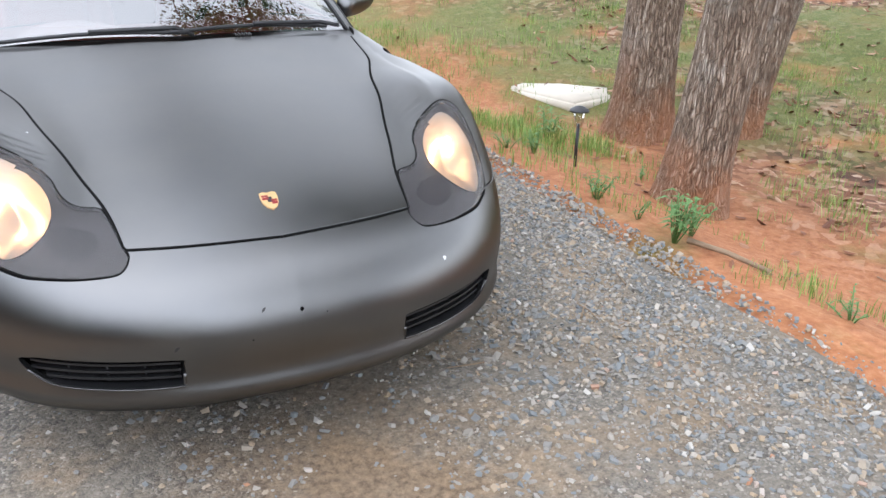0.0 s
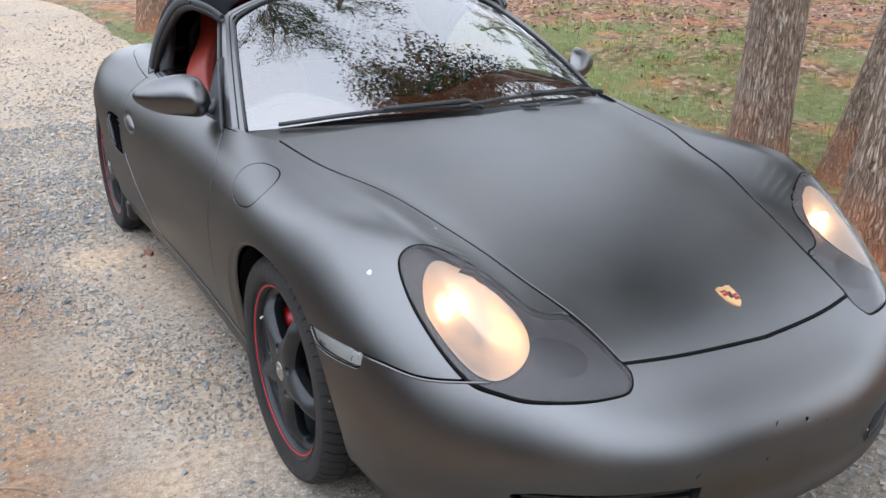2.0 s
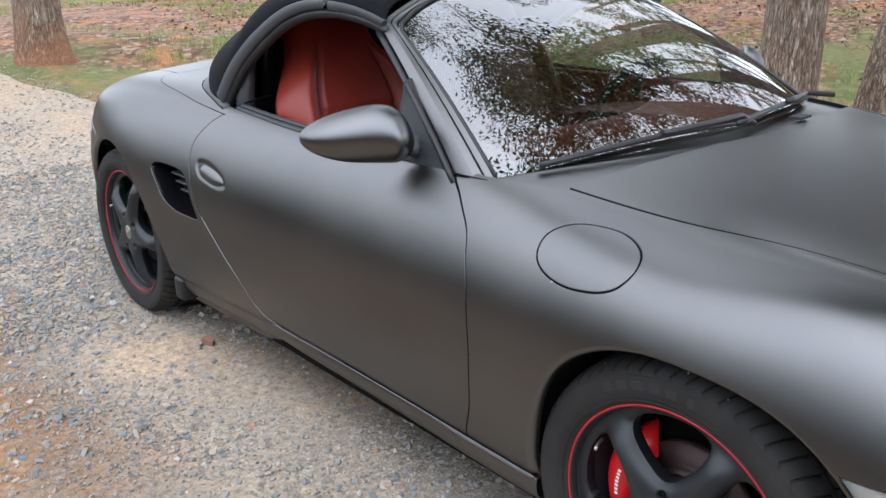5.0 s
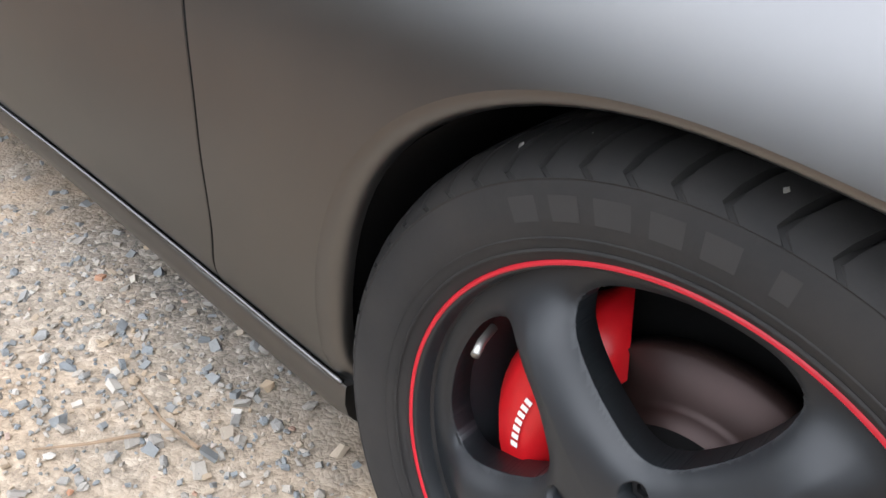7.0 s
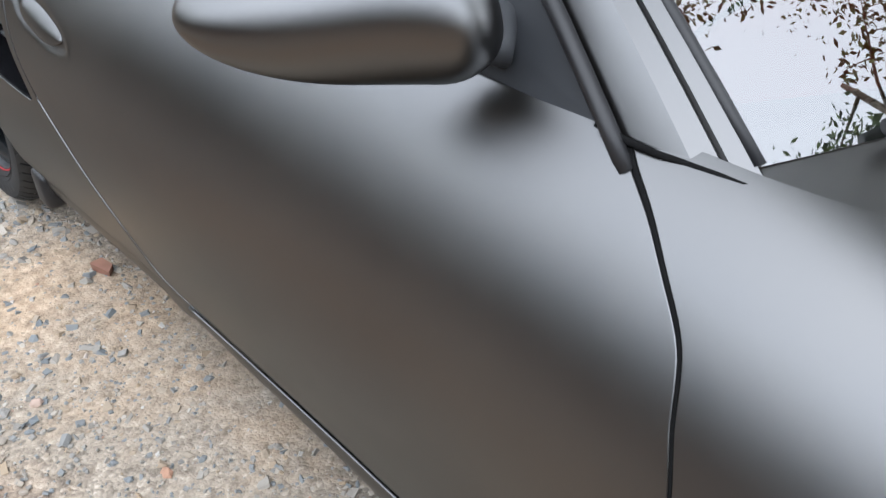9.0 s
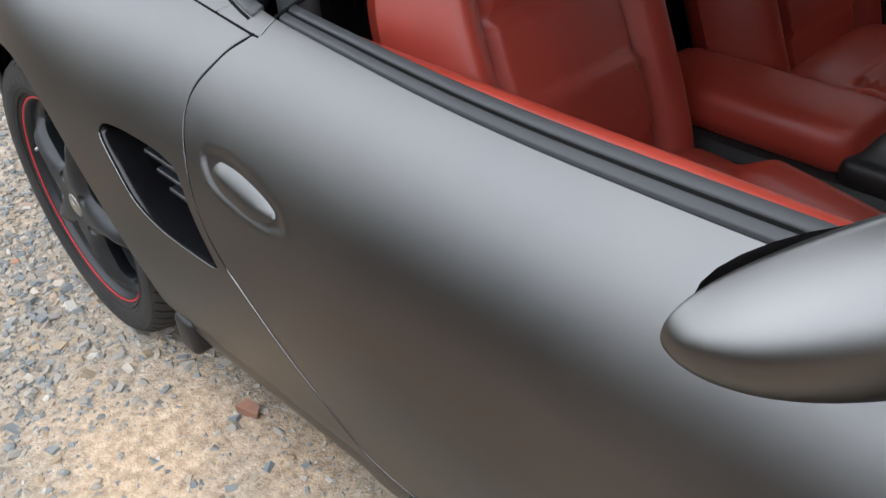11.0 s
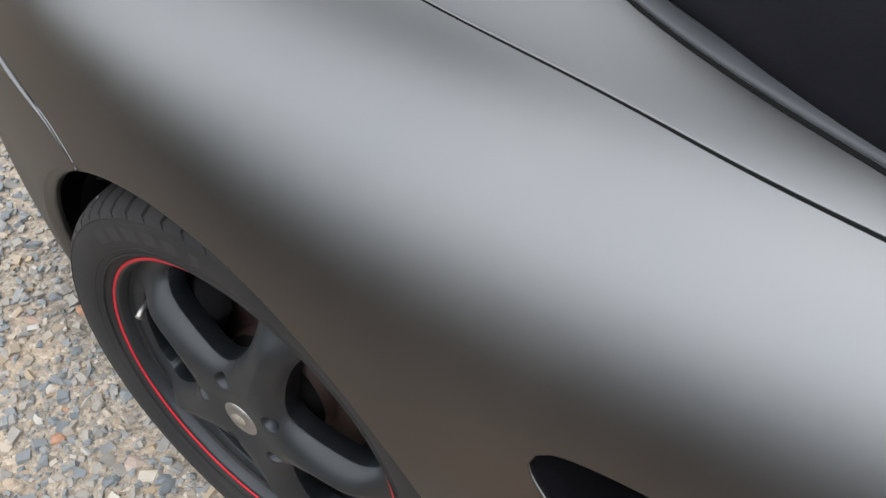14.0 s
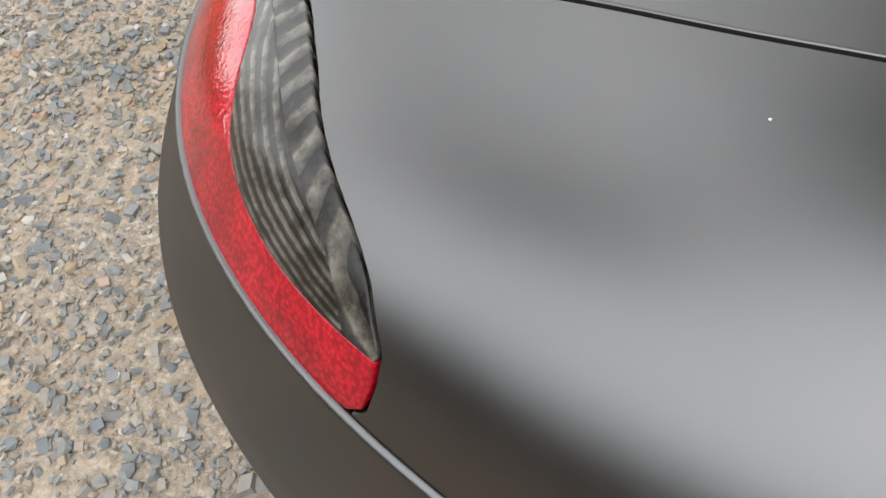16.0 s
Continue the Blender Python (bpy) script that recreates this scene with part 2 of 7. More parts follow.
def tube(points, radius, n=8, taper=None):
    """Verts and faces of a round bar along points; taper: radius factor at each point."""
    pts = [Vector(p) for p in points]
    v, f = [], []
    up = Vector((0.13, 0.21, 0.97))
    for i, p in enumerate(pts):
        d = (pts[min(i + 1, len(pts) - 1)] - pts[max(i - 1, 0)]).normalized()
        a = d.cross(up).normalized()
        b = d.cross(a)
        r = radius * (taper[i] if taper else 1)
        for k in range(n):
            t = 2 * math.pi * k / n
            v.append(tuple(p + a * r * math.cos(t) + b * r * math.sin(t)))
    for i in range(len(pts) - 1):
        for k in range(n):
            l = (k + 1) % n
            f.append((i * n + k, i * n + l, (i + 1) * n + l, (i + 1) * n + k))
    f.append(tuple(range(n))[::-1])
    f.append(tuple((len(pts) - 1) * n + k for k in range(n)))
    return v, f


def box(bm, cx, cy, cz, sx, sy, sz, bevel=0.0, m=None):
    r = bmesh.ops.create_cube(bm, size=1.0, matrix=Matrix.LocRotScale((cx, cy, cz), None, (sx, sy, sz)))
    if bevel:
        es = list({e for v in r["verts"] for e in v.link_edges})
        q = bmesh.ops.bevel(bm, geom=es, offset=bevel, segments=3, profile=0.5, affect="EDGES")
        r = {"verts": list({v for f in q["faces"] for v in f.verts} | {v for v in r["verts"] if v.is_valid})}
    if m is not None:
        bmesh.ops.transform(bm, matrix=m, verts=[v for v in r["verts"] if v.is_valid])


def smooth_loop(points, steps=6):
    """A closed rounded line through 2D points."""
    p = np.array(points, float)
    a, b, c, d = np.roll(p, 1, 0), p, np.roll(p, -1, 0), np.roll(p, -2, 0)
    out = []
    for t in np.linspace(0, 1, steps, endpoint=False):
        out.append(0.5 * (2 * b + (c - a) * t + (2 * a - 5 * b + 4 * c - d) * t ** 2 + (3 * b - a - 3 * c + d) * t ** 3))
    return np.stack(out, 1).reshape(-1, 2)


def loop_distance(loop):
    """A function of two coordinates: the distance to a closed line, below nought inside it."""
    p = np.asarray(loop, float)
    q = np.roll(p, -1, 0)
    lo, hi = p.min(0) - 0.08, p.max(0) + 0.08

    def f(u, v):
        u, v = np.asarray(u, float), np.asarray(v, float)
        out = np.full(u.shape, 0.08)
        near = (u > lo[0]) & (u < hi[0]) & (v > lo[1]) & (v < hi[1])
        a, b = u[near], v[near]
        best = np.full(a.shape, 9.0)
        inside = np.zeros(a.shape, bool)
        for (x0, y0), (x1, y1) in zip(p, q):
            dx, dy = x1 - x0, y1 - y0
            t = np.clip(((a - x0) * dx + (b - y0) * dy) / (dx * dx + dy * dy + 1e-12), 0, 1)
            best = np.minimum(best, np.hypot(a - x0 - t * dx, b - y0 - t * dy))
            if dy != 0:
                inside ^= ((y0 > b) != (y1 > b)) & (a < x0 + (b - y0) * dx / dy)
        out[near] = np.where(inside, -best, best)
        return out
    return f


def clip(sheet, f):
    """The part of a triangle sheet (verts, normals, triangles) where f is below nought."""
    V, N, T = sheet
    if len(T) == 0:
        return sheet
    d = f(V)
    neg = d < 0
    k = neg[T].sum(1)
    full = T[k == 3]
    newV, newN, tris, made = [], [], [], {}
    base = len(V)

    def cut(i, j):
        key = (i, j) if i < j else (j, i)
        if key not in made:
            t = d[key[0]] / (d[key[0]] - d[key[1]])
            newV.append(V[key[0]] + t * (V[key[1]] - V[key[0]]))
            n = N[key[0]] + t * (N[key[1]] - N[key[0]])
            newN.append(n / np.linalg.norm(n))
            made[key] = base + len(newV) - 1
        return made[key]

    for t in T[(k == 1) | (k == 2)]:
        s = neg[t]
        i = int(np.where(s if s.sum() == 1 else ~s)[0][0])
        a, b, c = t[i], t[(i + 1) % 3], t[(i + 2) % 3]
        ab, ac = cut(a, b), cut(a, c)
        if s.sum() == 1:
            tris.append((a, ab, ac))
        else:
            tris.append((ab, b, c))
            tris.append((ab, c, ac))
    T2 = np.concatenate([full, np.array(tris, int).reshape(-1, 3)])
    V2 = np.concatenate([V, np.array(newV).reshape(-1, 3)])
    N2 = np.concatenate([N, np.array(newN).reshape(-1, 3)])
    used = np.zeros(len(V2), bool)
    used[T2] = True
    idx = np.cumsum(used) - 1
    return V2[used], N2[used], idx[T2]


def both(sheet):
    """A half sheet and its mirror image in one."""
    V, N, T = sheet
    m = np.array([-1, 1, 1])
    return np.concatenate([V, V * m]), np.concatenate([N, N * m]), np.concatenate([T, T[:, ::-1] + len(V)])


def mirrored(sheet):
    V, N, T = sheet
    m = np.array([-1, 1, 1])
    return V * m, N * m, T[:, ::-1]


def plate(name, sheet, material, parent, label="", depth=0.014, lift=0.0, seal=None, drop=None):
    """A sheet as a pressed panel: rounded edges turned inwards all round."""
    V, N, T = sheet
    V = V + N * lift
    e = np.concatenate([T[:, [0, 1]], T[:, [1, 2]], T[:, [2, 0]]])
    key = e.min(1) * (len(V) + 1) + e.max(1)
    u, first, count = np.unique(key, return_index=True, return_counts=True)
    edge = e[first[count == 1]]
    edge = edge[~((np.abs(V[edge[:, 0], 0]) < 1e-5) & (np.abs(V[edge[:, 1], 0]) < 1e-5))]
    n0 = len(V)
    rim = np.unique(edge)
    out = np.zeros((n0, 3))
    d = V[edge[:, 1]] - V[edge[:, 0]]
    o = np.cross(d, N[edge[:, 0]])
    np.add.at(out, edge[:, 0], o)
    np.add.at(out, edge[:, 1], o)
    o = out[rim]
    o /= np.linalg.norm(o, axis=1, keepdims=True) + 1e-12
    n = N[rim]
    r1, r2 = V[rim] - n * 0.0018 + o * 0.0014, V[rim] - n * depth + o * 0.0014
    if drop is not None:
        r2 = V[rim] + np.array(drop) + o * 0.0014
    n1 = n * 0.5 + o
    n1 /= np.linalg.norm(n1, axis=1, keepdims=True)
    at = np.full(n0, -1)
    at[rim] = np.arange(len(rim))
    a, b = at[edge[:, 0]], at[edge[:, 1]]
    m = len(rim)
    q1 = np.stack([edge[:, 1], edge[:, 0], n0 + a, n0 + b], 1)
    q2 = np.stack([n0 + b, n0 + a, n0 + m + a, n0 + m + b], 1)
    ob = part_mesh(name, np.concatenate([V, r1, r2]), T.tolist() + q1.tolist() + q2.tolist(), material, parent, label, True, np.concatenate([N, n1, o]))
    # the second slot blackens the inner flange, as shade in the gap
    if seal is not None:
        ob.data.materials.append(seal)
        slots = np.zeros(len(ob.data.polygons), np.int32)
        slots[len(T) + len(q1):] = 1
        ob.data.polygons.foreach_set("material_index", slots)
    return ob


def refine(sheet):
    """Each triangle in four."""
    V, N, T = sheet
    e = np.sort(np.concatenate([T[:, [0, 1]], T[:, [1, 2]], T[:, [2, 0]]]), 1)
    u, back = np.unique(e, axis=0, return_inverse=True)
    back = back.reshape(-1)
    n, k = len(V), len(T)
    a, b, c = n + back[:k], n + back[k:2 * k], n + back[2 * k:]
    M = (N[u[:, 0]] + N[u[:, 1]]) / 2
    M /= np.linalg.norm(M, axis=1, keepdims=True)
    T2 = np.concatenate([np.stack([T[:, 0], a, c], 1), np.stack([a, T[:, 1], b], 1), np.stack([c, b, T[:, 2]], 1), np.stack([a, b, c], 1)])
    return np.concatenate([V, (V[u[:, 0]] + V[u[:, 1]]) / 2]), np.concatenate([N, M]), T2


def renormal(V, T):
    """Smooth normals of a sheet from its triangles."""
    n = np.cross(V[T[:, 1]] - V[T[:, 0]], V[T[:, 2]] - V[T[:, 0]])
    out = np.zeros_like(V)
    for k in range(3):
        np.add.at(out, T[:, k], n)
    return out / (np.linalg.norm(out, axis=1, keepdims=True) + 1e-12)


# ---- the car's shell ----
def spline(*knots):
    """Natural cubic spline through (t, value) knots, straight beyond the ends."""
    t = np.array([k[0] for k in knots], float)
    v = np.array([k[1] for k in knots], float)
    n, h = len(t), np.diff(t)
    a, b = np.eye(n), np.zeros(n)
    for i in range(1, n - 1):
        a[i, i - 1:i + 2] = h[i - 1], 2 * (h[i - 1] + h[i]), h[i]
        b[i] = 6 * ((v[i + 1] - v[i]) / h[i] - (v[i] - v[i - 1]) / h[i - 1])
    m = np.linalg.solve(a, b)
    s0 = (v[1] - v[0]) / h[0] - h[0] * m[1] / 6
    s1 = (v[-1] - v[-2]) / h[-1] + h[-1] * m[-2] / 6

    def f(x):
        x = np.asarray(x, float)
        i = np.clip(np.searchsorted(t, x) - 1, 0, n - 2)
        p, q = t[i + 1] - x, x - t[i]
        y = (m[i] * p ** 3 + m[i + 1] * q ** 3) / (6 * h[i]) + (v[i] / h[i] - m[i] * h[i] / 6) * p + (v[i + 1] / h[i] - m[i + 1] * h[i] / 6) * q
        return np.where(x < t[0], v[0] + s0 * (x - t[0]), np.where(x > t[-1], v[-1] + s1 * (x - t[-1]), y))
    return f


# The car's shell: an even blend of a top sheet, two flanks, a nose and a tail. x across, y to the rear, front axle at y = 0.
top_mid = spline((-1.0, 0.535), (-0.76, 0.650), (-0.5, 0.735), (-0.1, 0.822), (0.3, 0.878), (0.65, 0.915), (1.2, 0.925), (1.8, 0.93), (2.4, 0.925), (2.8, 0.895), (3.1, 0.84), (3.35, 0.76))
top_drop = spline((-1, 0.06), (-0.7, 0.085), (-0.4, 0.07), (0, 0.07), (0.3, 0.05), (0.6, 0.03), (1.2, 0.03), (1.8, 0.035), (2.4, 0.045), (3, 0.06), (3.35, 0.09))
crest_x = spline((-1, 0.54), (-0.7, 0.6), (-0.45, 0.64), (0, 0.66), (0.5, 0.68), (1.5, 0.7), (2.3, 0.66), (3.3, 0.5))
crest_up = spline((-1, 0), (-0.75, 0.05), (-0.45, 0.112), (-0.1, 0.075), (0.3, 0.018), (0.7, 0), (1.4, 0), (2, 0.01), (2.5, 0.02), (3, 0), (3.35, 0))
half_width = spline((-1, 0.84), (-0.6, 0.832), (-0.28, 0.85), (0, 0.864), (0.35, 0.856), (0.7, 0.85), (1.2, 0.855), (1.6, 0.868), (2, 0.884), (2.415, 0.89), (2.7, 0.855), (3, 0.8), (3.3, 0.74))
tumble = spline((0.1, -0.13), (0.2, -0.095), (0.265, -0.05), (0.33, -0.028), (0.42, -0.01), (0.52, 0), (0.62, -0.004), (0.72, -0.03), (0.82, -0.08), (0.92, -0.15), (1.1, -0.3))
nose_y = spline((0, -1.01), (0.2, -0.997), (0.4, -0.942), (0.55, -0.862), (0.68, -0.742), (0.78, -0.58), (0.86, -0.36), (0.95, -0.1))
nose_back = spline((0.1, 0.22), (0.2, 0.085), (0.245, 0.020), (0.272, 0.004), (0.305, 0.010), (0.345, 0.006), (0.43, 0), (0.53, 0.035), (0.62, 0.1), (0.8, 0.3))
tail_y = spline((0, 3.335), (0.3, 3.305), (0.46, 3.25), (0.58, 3.17), (0.68, 3.06), (0.76, 2.92), (0.84, 2.7), (0.95, 2.3))
tail_back = spline((0.1, 0.12), (0.25, 0.04), (0.42, 0), (0.52, 0), (0.6, 0.025), (0.68, 0.065), (0.78, 0.12), (0.9, 0.22))


shoulder = spline((-1.0, 1.0), (-0.7, 1.0), (-0.5, 0.85), (-0.35, 0.50), (-0.1, 0.24), (0.1, 0.24), (0.3, 0.32), (0.5, 0.40), (0.8, 0.65), (1.1, 1.0), (1.4, 1.0), (3.4, 1.0))


def top_z(x, y):
    x = np.where(x > crest_x(y), crest_x(y) + (x - crest_x(y)) * np.clip(shoulder(y), 0.2, 1.0), x)
    return top_mid(y) - top_drop(y) * (x / 0.6) ** 2 + crest_up(y) * np.exp(-((x - crest_x(y)) / 0.132) ** 2)


def shell(p):
    """Below nought inside the car's shell, above it outside, about in metres."""
    x, y, z = np.abs(p[..., 0]), p[..., 1], p[..., 2]
    xs = np.sqrt(x * x + 1e-4) - 0.01 * np.exp(-x / 0.01)
    a = x - half_width(y) - tumble(z - 0.028 * np.exp(-((y + 0.02) / 0.24) ** 2))
    b = (z - top_z(x, y)) / 1.06
    sl = (nose_y(xs + 0.01) - nose_y(xs - 0.01)) / 0.02
    c = (nose_y(xs) + nose_back(z) - y) / np.sqrt(1 + sl ** 2)
    sl = (tail_y(xs + 0.01) - tail_y(xs - 0.01)) / 0.02
    d = (y - tail_y(xs) + tail_back(z)) / np.sqrt(1 + sl ** 2)
    k = 0.036 - 0.014 * np.exp(-((y + 0.4) / 0.35) ** 2)
    m = np.maximum(np.maximum(a, b), np.maximum(c, d))
    return m + k * np.log(np.exp((a - m) / k) + np.exp((b - m) / k) + np.exp((c - m) / k) + np.exp((d - m) / k))


def shell_normal(p):
    g = np.stack([shell(p + e) - shell(p - e) for e in np.eye(3) * 0.002], -1)
    return g / np.linalg.norm(g, axis=-1, keepdims=True)


def on_shell(o, d):
    """Where a ray from inside the body meets the shell."""
    o, d = np.array(o, float), np.array(d, float)
    lo, hi = 0.0, 1.3
    for _ in range(30):
        mid = (lo + hi) / 2
        if shell((o + d * mid)[None])[0] < 0:
            lo = mid
        else:
            hi = mid
    return o + d * lo


def shell_half():
    """The right half of the shell as a sheet of triangles."""
    y0, y1, zc = -0.5, 2.75, 0.46
    us = [(0, a) for a in np.linspace(0.012, math.pi / 2, 96)] + [(s, None) for s in np.linspace(0, 1, 340)[1:-1]] + [(1, a) for a in np.linspace(math.pi / 2, 0.012, 80)]
    O, D = [], []
    m = 200
    for s, a in us:
        reach = 118.0
        if a is not None:
            u = min(1.0, max(0.0, (math.degrees(a) - 40) / 42))
            reach = 180 - 62 * u * u * (3 - 2 * u)
        for t in np.radians(np.linspace(0, reach, m)):
            ring = (-math.sin(t), 0, math.cos(t))
            if a is None:
                O.append((0, y0 + s * (y1 - y0), zc))
                D.append(ring)
            else:
                sgn = -1 if s == 0 else 1
                O.append((0, y0 if s == 0 else y1, zc))
                D.append((ring[0] * math.sin(a), sgn * math.cos(a), ring[2] * math.sin(a)))
    O, D = np.array(O), np.array(D)

    def f(p):
        return np.maximum(shell(p), 0.10 - p[:, 2])
    lo, hi = np.zeros(len(O)), np.full(len(O), 1.6)
    for _ in range(34):
        mid = (lo + hi) / 2
        inside = f(O + D * mid[:, None]) < 0
        lo, hi = np.where(inside, mid, lo), np.where(inside, hi, mid)
    V = O + D * lo[:, None]
    N = shell_normal(V)
    V[np.abs(V[:, 0]) < 1e-6, 0] = 0.0
    n = len(us)
    i = (np.arange(n - 1)[:, None] * m + np.arange(m - 1)[None]).ravel()
    T = np.concatenate([np.stack([i, i + 1, i + m + 1], 1), np.stack([i, i + m + 1, i + m], 1)])
    # faces look outwards
    a = np.cross(V[T[:, 1]] - V[T[:, 0]], V[T[:, 2]] - V[T[:, 0]])
    if (a * N[T[:, 0]]).sum() < 0:
        T = T[:, ::-1]
    return V, N, T


def fine(pts, n=8):
    """An open line through 2D points, evenly filled."""
    p = np.array(pts, float)
    t = np.r_[0, np.cumsum(np.hypot(*np.diff(p, axis=0).T))]
    fx, fy = spline(*zip(t, p[:, 0])), spline(*zip(t, p[:, 1]))
    s = np.linspace(0, t[-1], n * (len(p) - 1) + 1)
    return list(zip(fx(s), fy(s)))


# lines on the car: hood, lamps and cockpit in plan (distance from the middle, y), flank lines from the side (y, z)
hood_front = fine([(0.0, -0.866), (0.09, -0.860), (0.253, -0.836), (0.360, -0.808)])
hood_side = fine([(0.364, -0.800), (0.384, -0.664), (0.417, -0.549), (0.453, -0.412), (0.496, -0.268), (0.540, -0.08), (0.595, 0.072), (0.624, 0.223), (0.645, 0.385)])
hood_rear = fine([(0.645, 0.395), (0.38, 0.362), (0.0, 0.30)])
in_hood = loop_distance(hood_front + hood_side + hood_rear + [(-0.1, 0.30), (-0.1, -0.866)])
lamp_line = smooth_loop([(0.355, -0.825), (0.367, -0.850), (0.397, -0.858), (0.485, -0.833), (0.569, -0.787), (0.626, -0.733), (0.661, -0.685), (0.684, -0.615), (0.696, -0.535), (0.694, -0.475), (0.682, -0.440), (0.654, -0.428), (0.622, -0.436), (0.582, -0.455), (0.525, -0.487), (0.490, -0.540), (0.478, -0.590), (0.462, -0.625), (0.435, -0.648), (0.392, -0.664), (0.372, -0.742), (0.360, -0.806)])
in_lamp = loop_distance(lamp_line)
cockpit_line = fine([(0.0, 0.31), (0.38, 0.372), (0.655, 0.40)]) + fine([(0.66, 0.405), (0.695, 0.50), (0.712, 0.62), (0.722, 0.80), (0.728, 1.10), (0.727, 1.35), (0.716, 1.60), (0.704, 1.73), (0.683, 1.82), (0.646, 1.953), (0.56, 2.12), (0.40, 2.24), (0.2, 2.30), (0.0, 2.315)])
in_cockpit = loop_distance(cockpit_line + [(-0.1, 2.315), (-0.1, 0.31)])
lid_line = fine([(0.743, 1.692), (0.737, 1.797), (0.732, 1.870), (0.725, 1.944), (0.713, 2.031), (0.697, 2.155), (0.681, 2.250), (0.664, 2.310), (0.637, 2.360), (0.613, 2.385), (0.575, 2.403), (0.50, 2.420), (0.25, 2.445), (0.0, 2.45)])
in_lid = loop_distance(lid_line + [(-0.1, 2.45), (-0.1, 1.6), (0.743, 1.6)])
trunk_line = fine([(0.557, 2.412), (0.536, 2.508), (0.508, 2.675), (0.485, 2.772), (0.44, 2.95), (0.38, 3.10), (0.34, 3.4)])
in_trunk = loop_distance([(0.0, 2.455), (0.25, 2.448), (0.50, 2.424)] + trunk_line + [(-0.1, 3.4), (-0.1, 2.455)])
fuel_line = smooth_loop([(0.3308, -0.0305), (0.3127, -0.0531), (0.2788, -0.068), (0.2352, -0.0743), (0.1878, -0.071), (0.1531, -0.063), (0.1268, -0.0469), (0.1114, -0.017), (0.1159, 0.0164), (0.1406, 0.0437), (0.1824, 0.0641), (0.2261, 0.0681), (0.2793, 0.0574), (0.3142, 0.0331), (0.3319, 0.0034)])
in_fuel = loop_distance(fuel_line)
door_front = fine([(0.715, 0.95), (0.641, 0.845), (0.603, 0.822), (0.559, 0.787), (0.530, 0.757), (0.513, 0.714), (0.496, 0.668), (0.484, 0.605), (0.4765, 0.525), (0.481, 0.46), (0.498, 0.365), (0.530, 0.285), (0.539, 0.262)])
door_low = fine([(0.55, 0.254), (0.823, 0.262), (1.22, 0.272), (1.37, 0.280), (1.438, 0.310), (1.485, 0.371), (1.548, 0.443), (1.60, 0.50), (1.655, 0.552)])
door_rear = fine([(1.660, 0.560), (1.687, 0.590), (1.712, 0.625), (1.731, 0.664), (1.746, 0.701), (1.755, 0.727), (1.760, 0.757), (1.754, 0.785), (1.733, 0.814), (1.711, 0.839), (1.691, 0.854), (1.675, 0.90), (1.67, 0.95)])
in_door = loop_distance(door_front + door_low + door_rear)
intake_line = smooth_loop([(1.994, 0.664), (1.975, 0.677), (1.919, 0.682), (1.832, 0.681), (1.778, 0.672), (1.757, 0.654), (1.730, 0.613), (1.690, 0.553), (1.693, 0.543), (1.748, 0.541), (1.834, 0.545), (1.904, 0.567), (1.956, 0.617), (1.988, 0.648)])
in_intake = loop_distance(intake_line)
recess_line = smooth_loop([(1.712, 0.710), (1.707, 0.726), (1.688, 0.734), (1.643, 0.735), (1.589, 0.723), (1.542, 0.706), (1.518, 0.688), (1.513, 0.671), (1.529, 0.661), (1.569, 0.655), (1.622, 0.661), (1.676, 0.672), (1.703, 0.692)])
in_recess = loop_distance(recess_line)
flap_line = smooth_loop([(1.679, 0.696), (1.675, 0.710), (1.660, 0.718), (1.624, 0.718), (1.578, 0.709), (1.548, 0.698), (1.537, 0.685), (1.546, 0.676), (1.580, 0.668), (1.631, 0.675), (1.664, 0.684)])
in_flap = loop_distance(flap_line)
signal_line = smooth_loop([(-0.268, 0.580), (-0.33, 0.5795), (-0.40, 0.579), (-0.470, 0.578), (-0.476, 0.563), (-0.474, 0.546), (-0.442, 0.541), (-0.36, 0.540), (-0.304, 0.552)])
in_signal = loop_distance(signal_line)
grille_line = smooth_loop([(0.622, 0.362), (0.60, 0.372), (0.560, 0.377), (0.42, 0.376), (0.292, 0.374), (0.281, 0.365), (0.281, 0.316), (0.29, 0.306), (0.38, 0.303), (0.467, 0.304), (0.554, 0.309), (0.596, 0.329)])
in_grille = loop_distance(grille_line)
tail_line = smooth_loop([(0.742, 0.703), (0.741, 0.729), (0.731, 0.755), (0.722, 0.768), (0.698, 0.789), (0.668, 0.802), (0.628, 0.810), (0.578, 0.816), (0.53, 0.820), (0.45, 0.820), (0.39, 0.80), (0.355, 0.76), (0.35, 0.72), (0.36, 0.716), (0.45, 0.714), (0.6, 0.712), (0.7, 0.706)])
in_tail = loop_distance(tail_line)
front_seam = spline((-1.1, 0.64), (-0.86, 0.63), (-0.78, 0.60), (-0.70, 0.583), (-0.61, 0.571), (-0.54, 0.576), (-0.47, 0.578), (-0.2, 0.581))
rear_seam = spline((2.3, 0.61), (2.53, 0.638), (2.575, 0.659), (2.62, 0.677), (2.67, 0.685), (2.78, 0.694), (2.87, 0.702), (2.95, 0.709), (3.05, 0.713), (3.35, 0.715))
red_top = spline((0.35, 0.79), (0.47, 0.80), (0.523, 0.790), (0.57, 0.776), (0.609, 0.765), (0.646, 0.758), (0.683, 0.754), (0.76, 0.755))
FRONT_ARCH, REAR_ARCH = (-0.022, 0.316, 0.361), (2.388, 0.312, 0.376)
GAP = 0.0029


